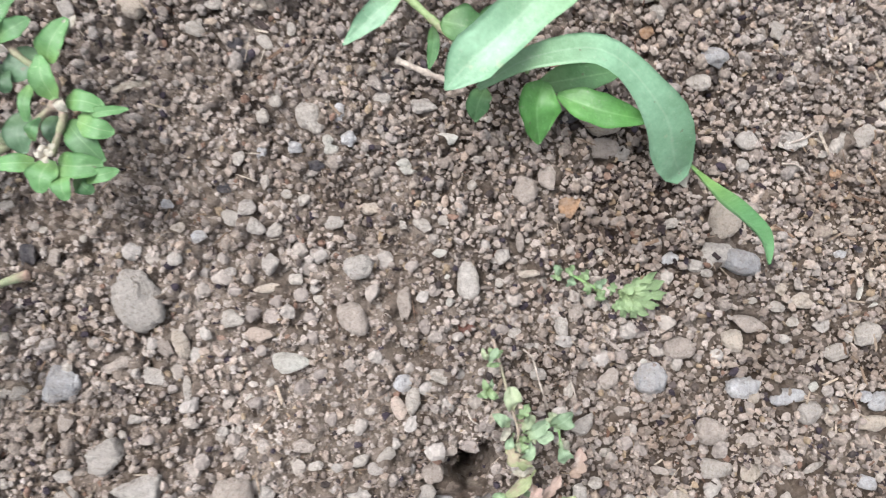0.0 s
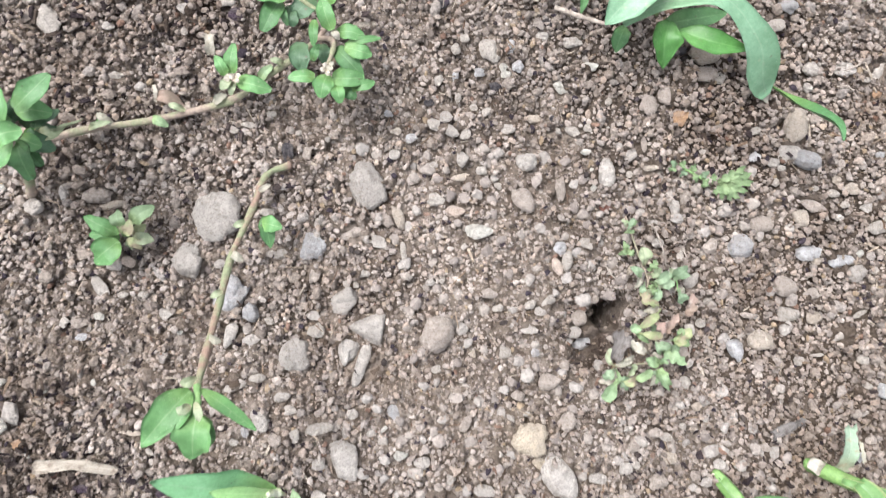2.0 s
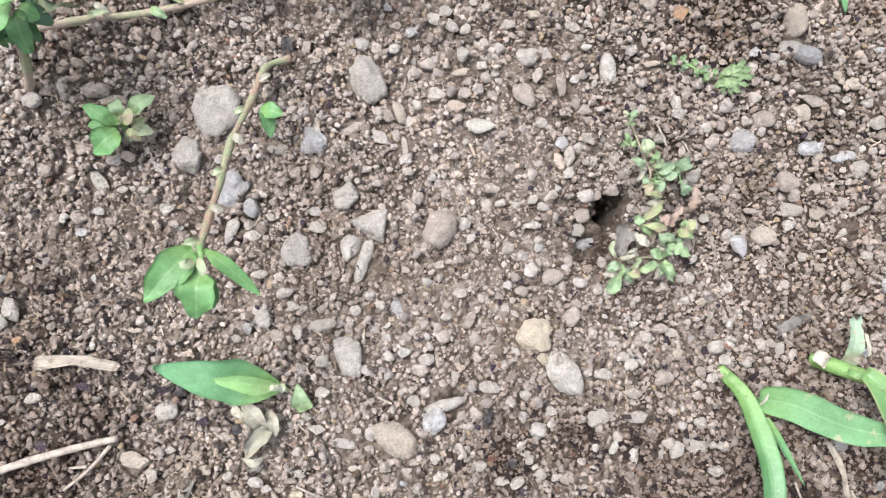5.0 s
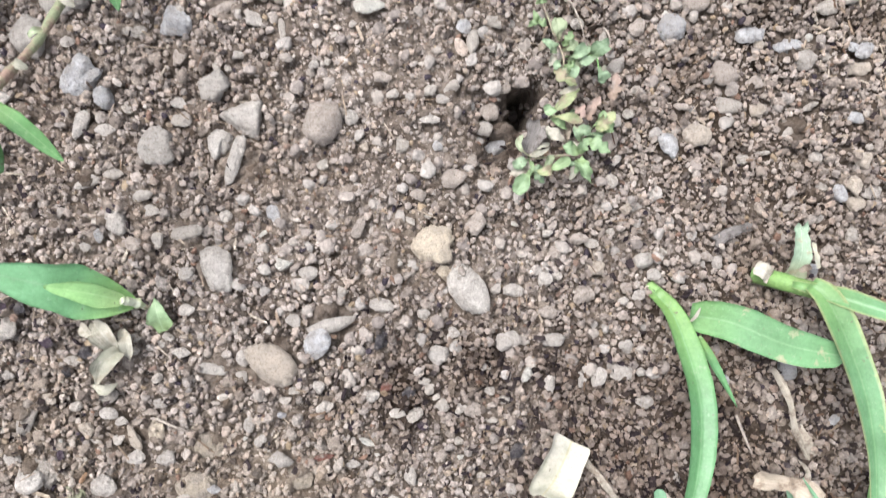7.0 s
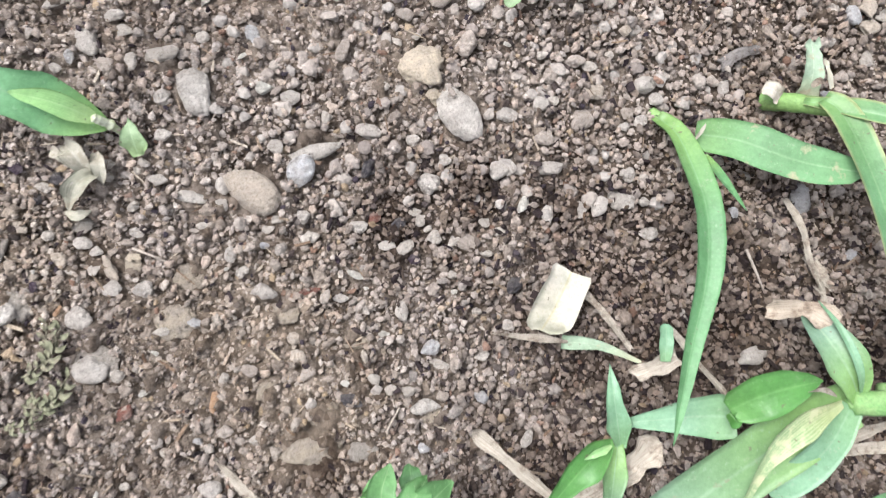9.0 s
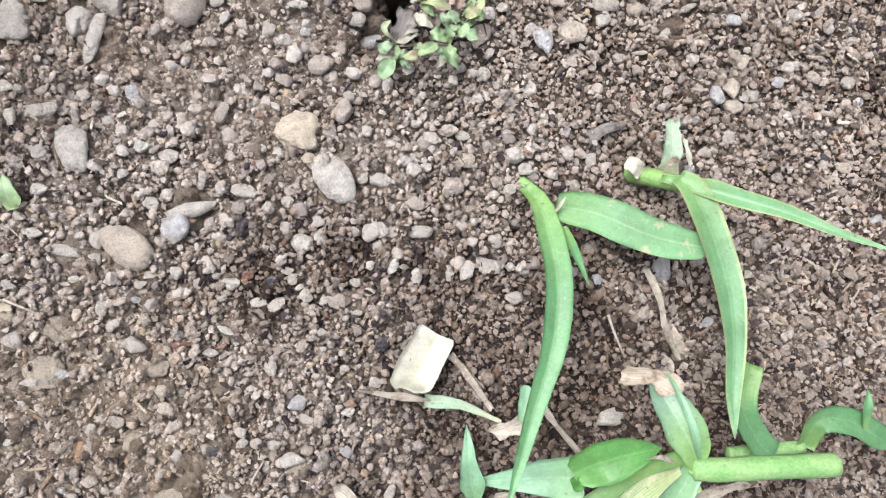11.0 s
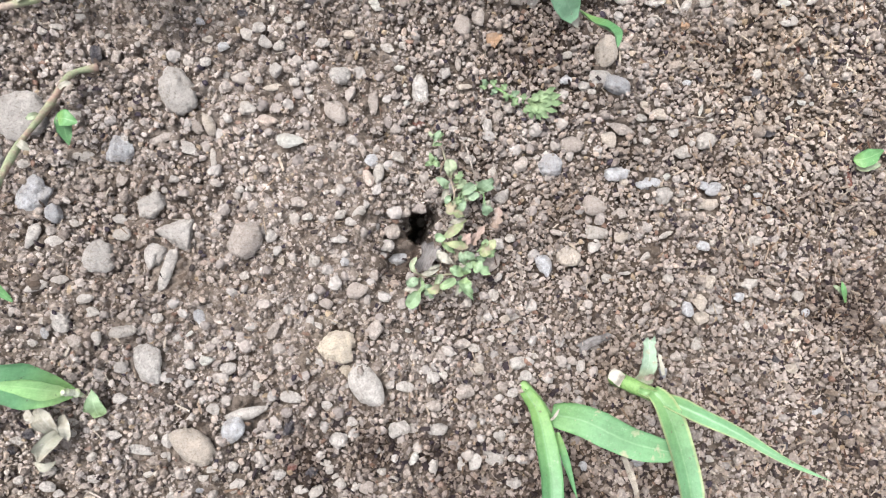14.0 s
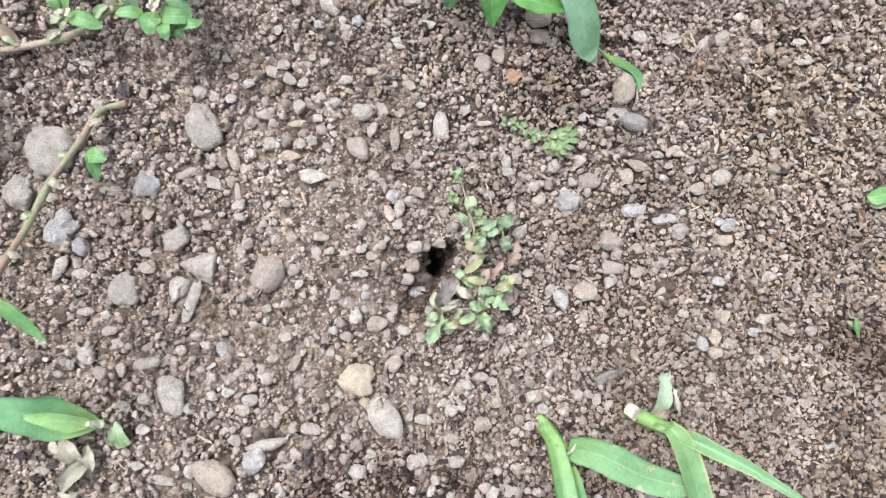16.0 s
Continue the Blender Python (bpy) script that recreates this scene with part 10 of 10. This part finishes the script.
BLOCK = (np.array([(a, b, c) for a in (-0.7, 0.7) for b in (-0.7, 0.7) for c in (-0.7, 0.7)]), np.array([(0, 1, 3), (0, 3, 2), (4, 6, 7), (4, 7, 5), (0, 4, 5), (0, 5, 1), (2, 3, 7), (2, 7, 6), (0, 2, 6), (0, 6, 4), (1, 5, 7), (1, 7, 3)]))


def patches(x, y):
    """Where grains lie bare (above zero) or half buried in dust (below)."""
    out = np.zeros(len(x))
    for k in range(9):
        a, wave, ph = rng.uniform(0, 3.14), rng.uniform(7, 26), rng.uniform(0, 6.28)
        out += np.sin((x * math.cos(a) + y * math.sin(a)) * 6.28 / wave + ph) * 0.45
    for cx, cy, r in DUSTY:
        out -= 1.9 * np.exp(-(np.hypot(x - cx, y - cy) / r) ** 2)
    for cx, cy, r in BROWN:
        out += 0.7 * np.exp(-(np.hypot(x - cx, y - cy) / r) ** 2)
    return np.clip(out, -2.3, 0.9)


TETRA = (np.array([(1, 1, 1), (1, -1, -1), (-1, 1, -1), (-1, -1, 1)]) * 0.75, np.array([(0, 1, 2), (0, 2, 3), (0, 3, 1), (1, 3, 2)]))


def grains(name, label, xy, size, level, jitter, lift, mat=GRAIN, long=1.15, thin=0.8):
    """One mesh of many uneven grains."""
    v, f = TETRA if level < 0 else ICO[level] if level else BLOCK
    n = len(xy)
    shape = rng.uniform(0.48 if level < 2 else 0.6, 1.05, (n, 3)) * (long, 0.95 if long < 3 else 0.4, thin)
    if level < 2:
        k = rng.uniform(1 - jitter, 1 + jitter, (n, len(v)))
    else:
        kinds = 1.15 * np.array([chunk(v, 900 + i) for i in range(80)])
        k = kinds[rng.integers(0, 80, n)] * rng.uniform(1 - jitter, 1 + jitter, (n, len(v)))
    co = v[None] * k[..., None] * shape[:, None] * size[:, None, None] / 2
    co = np.einsum("nij,nkj->nki", turned(n), co)
    co[..., 2] *= 0.85 if long < 3 else 0.25
    z = soil_top(xy[:, 0], xy[:, 1]) + lift * size + rng.uniform(-0.12, 0.1, n) + 0.2 * size * patches(xy[:, 0], xy[:, 1])
    co += np.concatenate([xy, z[:, None]], 1)[:, None]
    faces = (f[None] + (np.arange(n) * len(v))[:, None, None]).ravel()
    ob = new(name, mesh_of(name, co.reshape(-1, 3) * MM, faces, 3, False))
    ob.data.materials.append(mat)
    return tagged(ob, label, "soil", kind="stuff")


SEEN = (-128, 138, -98, 122)
coarse, coarse_size = spaced(7500, 1.5, 3.3, SEEN, 0.8)
near = np.nonzero((coarse[:, 0] > -35) & (coarse[:, 0] < 55) & (coarse[:, 1] > -25) & (coarse[:, 1] < 60))[0][:300]
far = np.setdiff1d(np.arange(len(coarse)), near)
grains("coarse_grit", "coarse grey-brown grit covering the soil", coarse[far], coarse_size[far], 2, 0.09, 0.2, COARSE)
middle, middle_size = spaced(100000, 0.85, 2.2, SEEN, 0.6)
grains("fine_grit", "fine grey-brown grit covering the soil", middle, middle_size, 1, 0.3, 0.42)
m = 48000
dust = np.stack([rng.uniform(SEEN[0], SEEN[1], m), rng.uniform(SEEN[2], SEEN[3], m)], -1)
dust_size = 0.4 + 1.1 * rng.beta(1.1, 2.0, m)
ok = clear_of_stones(dust, dust_size, 0.42)
grains("soil_crumbs", "tiny brown crumbs of dry soil", dust[ok], dust_size[ok], 0, 0.42, 0.45)

m = 110000
bits = np.stack([rng.uniform(SEEN[0], SEEN[1], m), rng.uniform(SEEN[2], SEEN[3], m)], -1)
bits_size = rng.uniform(0.35, 0.9, m)
ok = clear_of_stones(bits, bits_size, 0.45)
grains("soil_dust", "sharp tiny chips of dry soil and sand", bits[ok], bits_size[ok], -1, 0.4, 0.45)

# leaf mould: thick at two sides of the plot, thin elsewhere, plus shade crumbs
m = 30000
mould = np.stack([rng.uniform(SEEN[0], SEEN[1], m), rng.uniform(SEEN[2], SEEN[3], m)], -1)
# the last term adds dark crumbs as painted shade round the grass clump
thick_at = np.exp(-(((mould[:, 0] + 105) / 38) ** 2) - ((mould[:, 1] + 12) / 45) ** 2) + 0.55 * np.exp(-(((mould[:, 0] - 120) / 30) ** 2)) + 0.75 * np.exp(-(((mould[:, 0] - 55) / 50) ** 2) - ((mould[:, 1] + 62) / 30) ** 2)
for cx, cy, r in HUMUS_AND_SHADE:
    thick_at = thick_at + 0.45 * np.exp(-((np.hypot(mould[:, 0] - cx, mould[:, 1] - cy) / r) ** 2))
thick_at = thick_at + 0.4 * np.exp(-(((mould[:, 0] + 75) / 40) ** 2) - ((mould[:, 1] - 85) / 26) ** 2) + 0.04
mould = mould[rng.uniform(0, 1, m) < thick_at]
grains("leaf_mould", "dark crumbling leaf mould and shade crumbs on the soil", mould, rng.uniform(0.7, 2.0, len(mould)), 0, 0.42, 0.3, MOULD_AND_SHADE, 1.7, 0.4)

m = 1300
fibre = np.stack([rng.uniform(SEEN[0], SEEN[1], m), rng.uniform(SEEN[2], SEEN[3], m)], -1)
grains("plant_fibres", "short dry plant fibres lying on the soil", fibre, rng.uniform(0.5, 1.0, m), 1, 0.15, 0.8, FIBRES, 6.5, 0.3)

m = 13000
shred = np.stack([rng.uniform(SEEN[0], SEEN[1], m), rng.uniform(SEEN[2], SEEN[3], m)], -1)
shred = shred[rng.uniform(0, 1, m) < np.clip((shred[:, 0] - 62) / 45, 0.05, 0.9)]
grains("soil_shreds", "tan and brown shredded plant matter in the soil", shred, rng.uniform(0.6, 1.6, len(shred)), 0, 0.35, 0.85, FIBRES, 3.2, 0.45)

# the grains on the middle of the plot, each its own piece of the ground
v, f = ICO[2]
SHAPES = []
for i in range(14):
    me = mesh_of("grain", v * (1.15 * chunk(v, 700 + i) * rng.uniform(0.93, 1.07, len(v)))[:, None] * rng.uniform(0.75, 1.05, 3) * (0.55, 0.47, 0.38), f.ravel(), 3, False)
    me.materials.append(PIECE)
    SHAPES.append(me)
for i in near:
    x, y = coarse[i]
    s = coarse_size[i]
    ob = new("grain", SHAPES[i % 14])
    a = rng.uniform(-25, 25, 2)
    ob.matrix_world = pose(x * MM, y * MM, (float(soil_top(x, y)) + 0.16 * s) * MM, a[0], a[1], rng.uniform(0, 360)) @ Matrix.Diagonal((s * MM, s * MM, s * MM, 1))
    ob.parent = ground
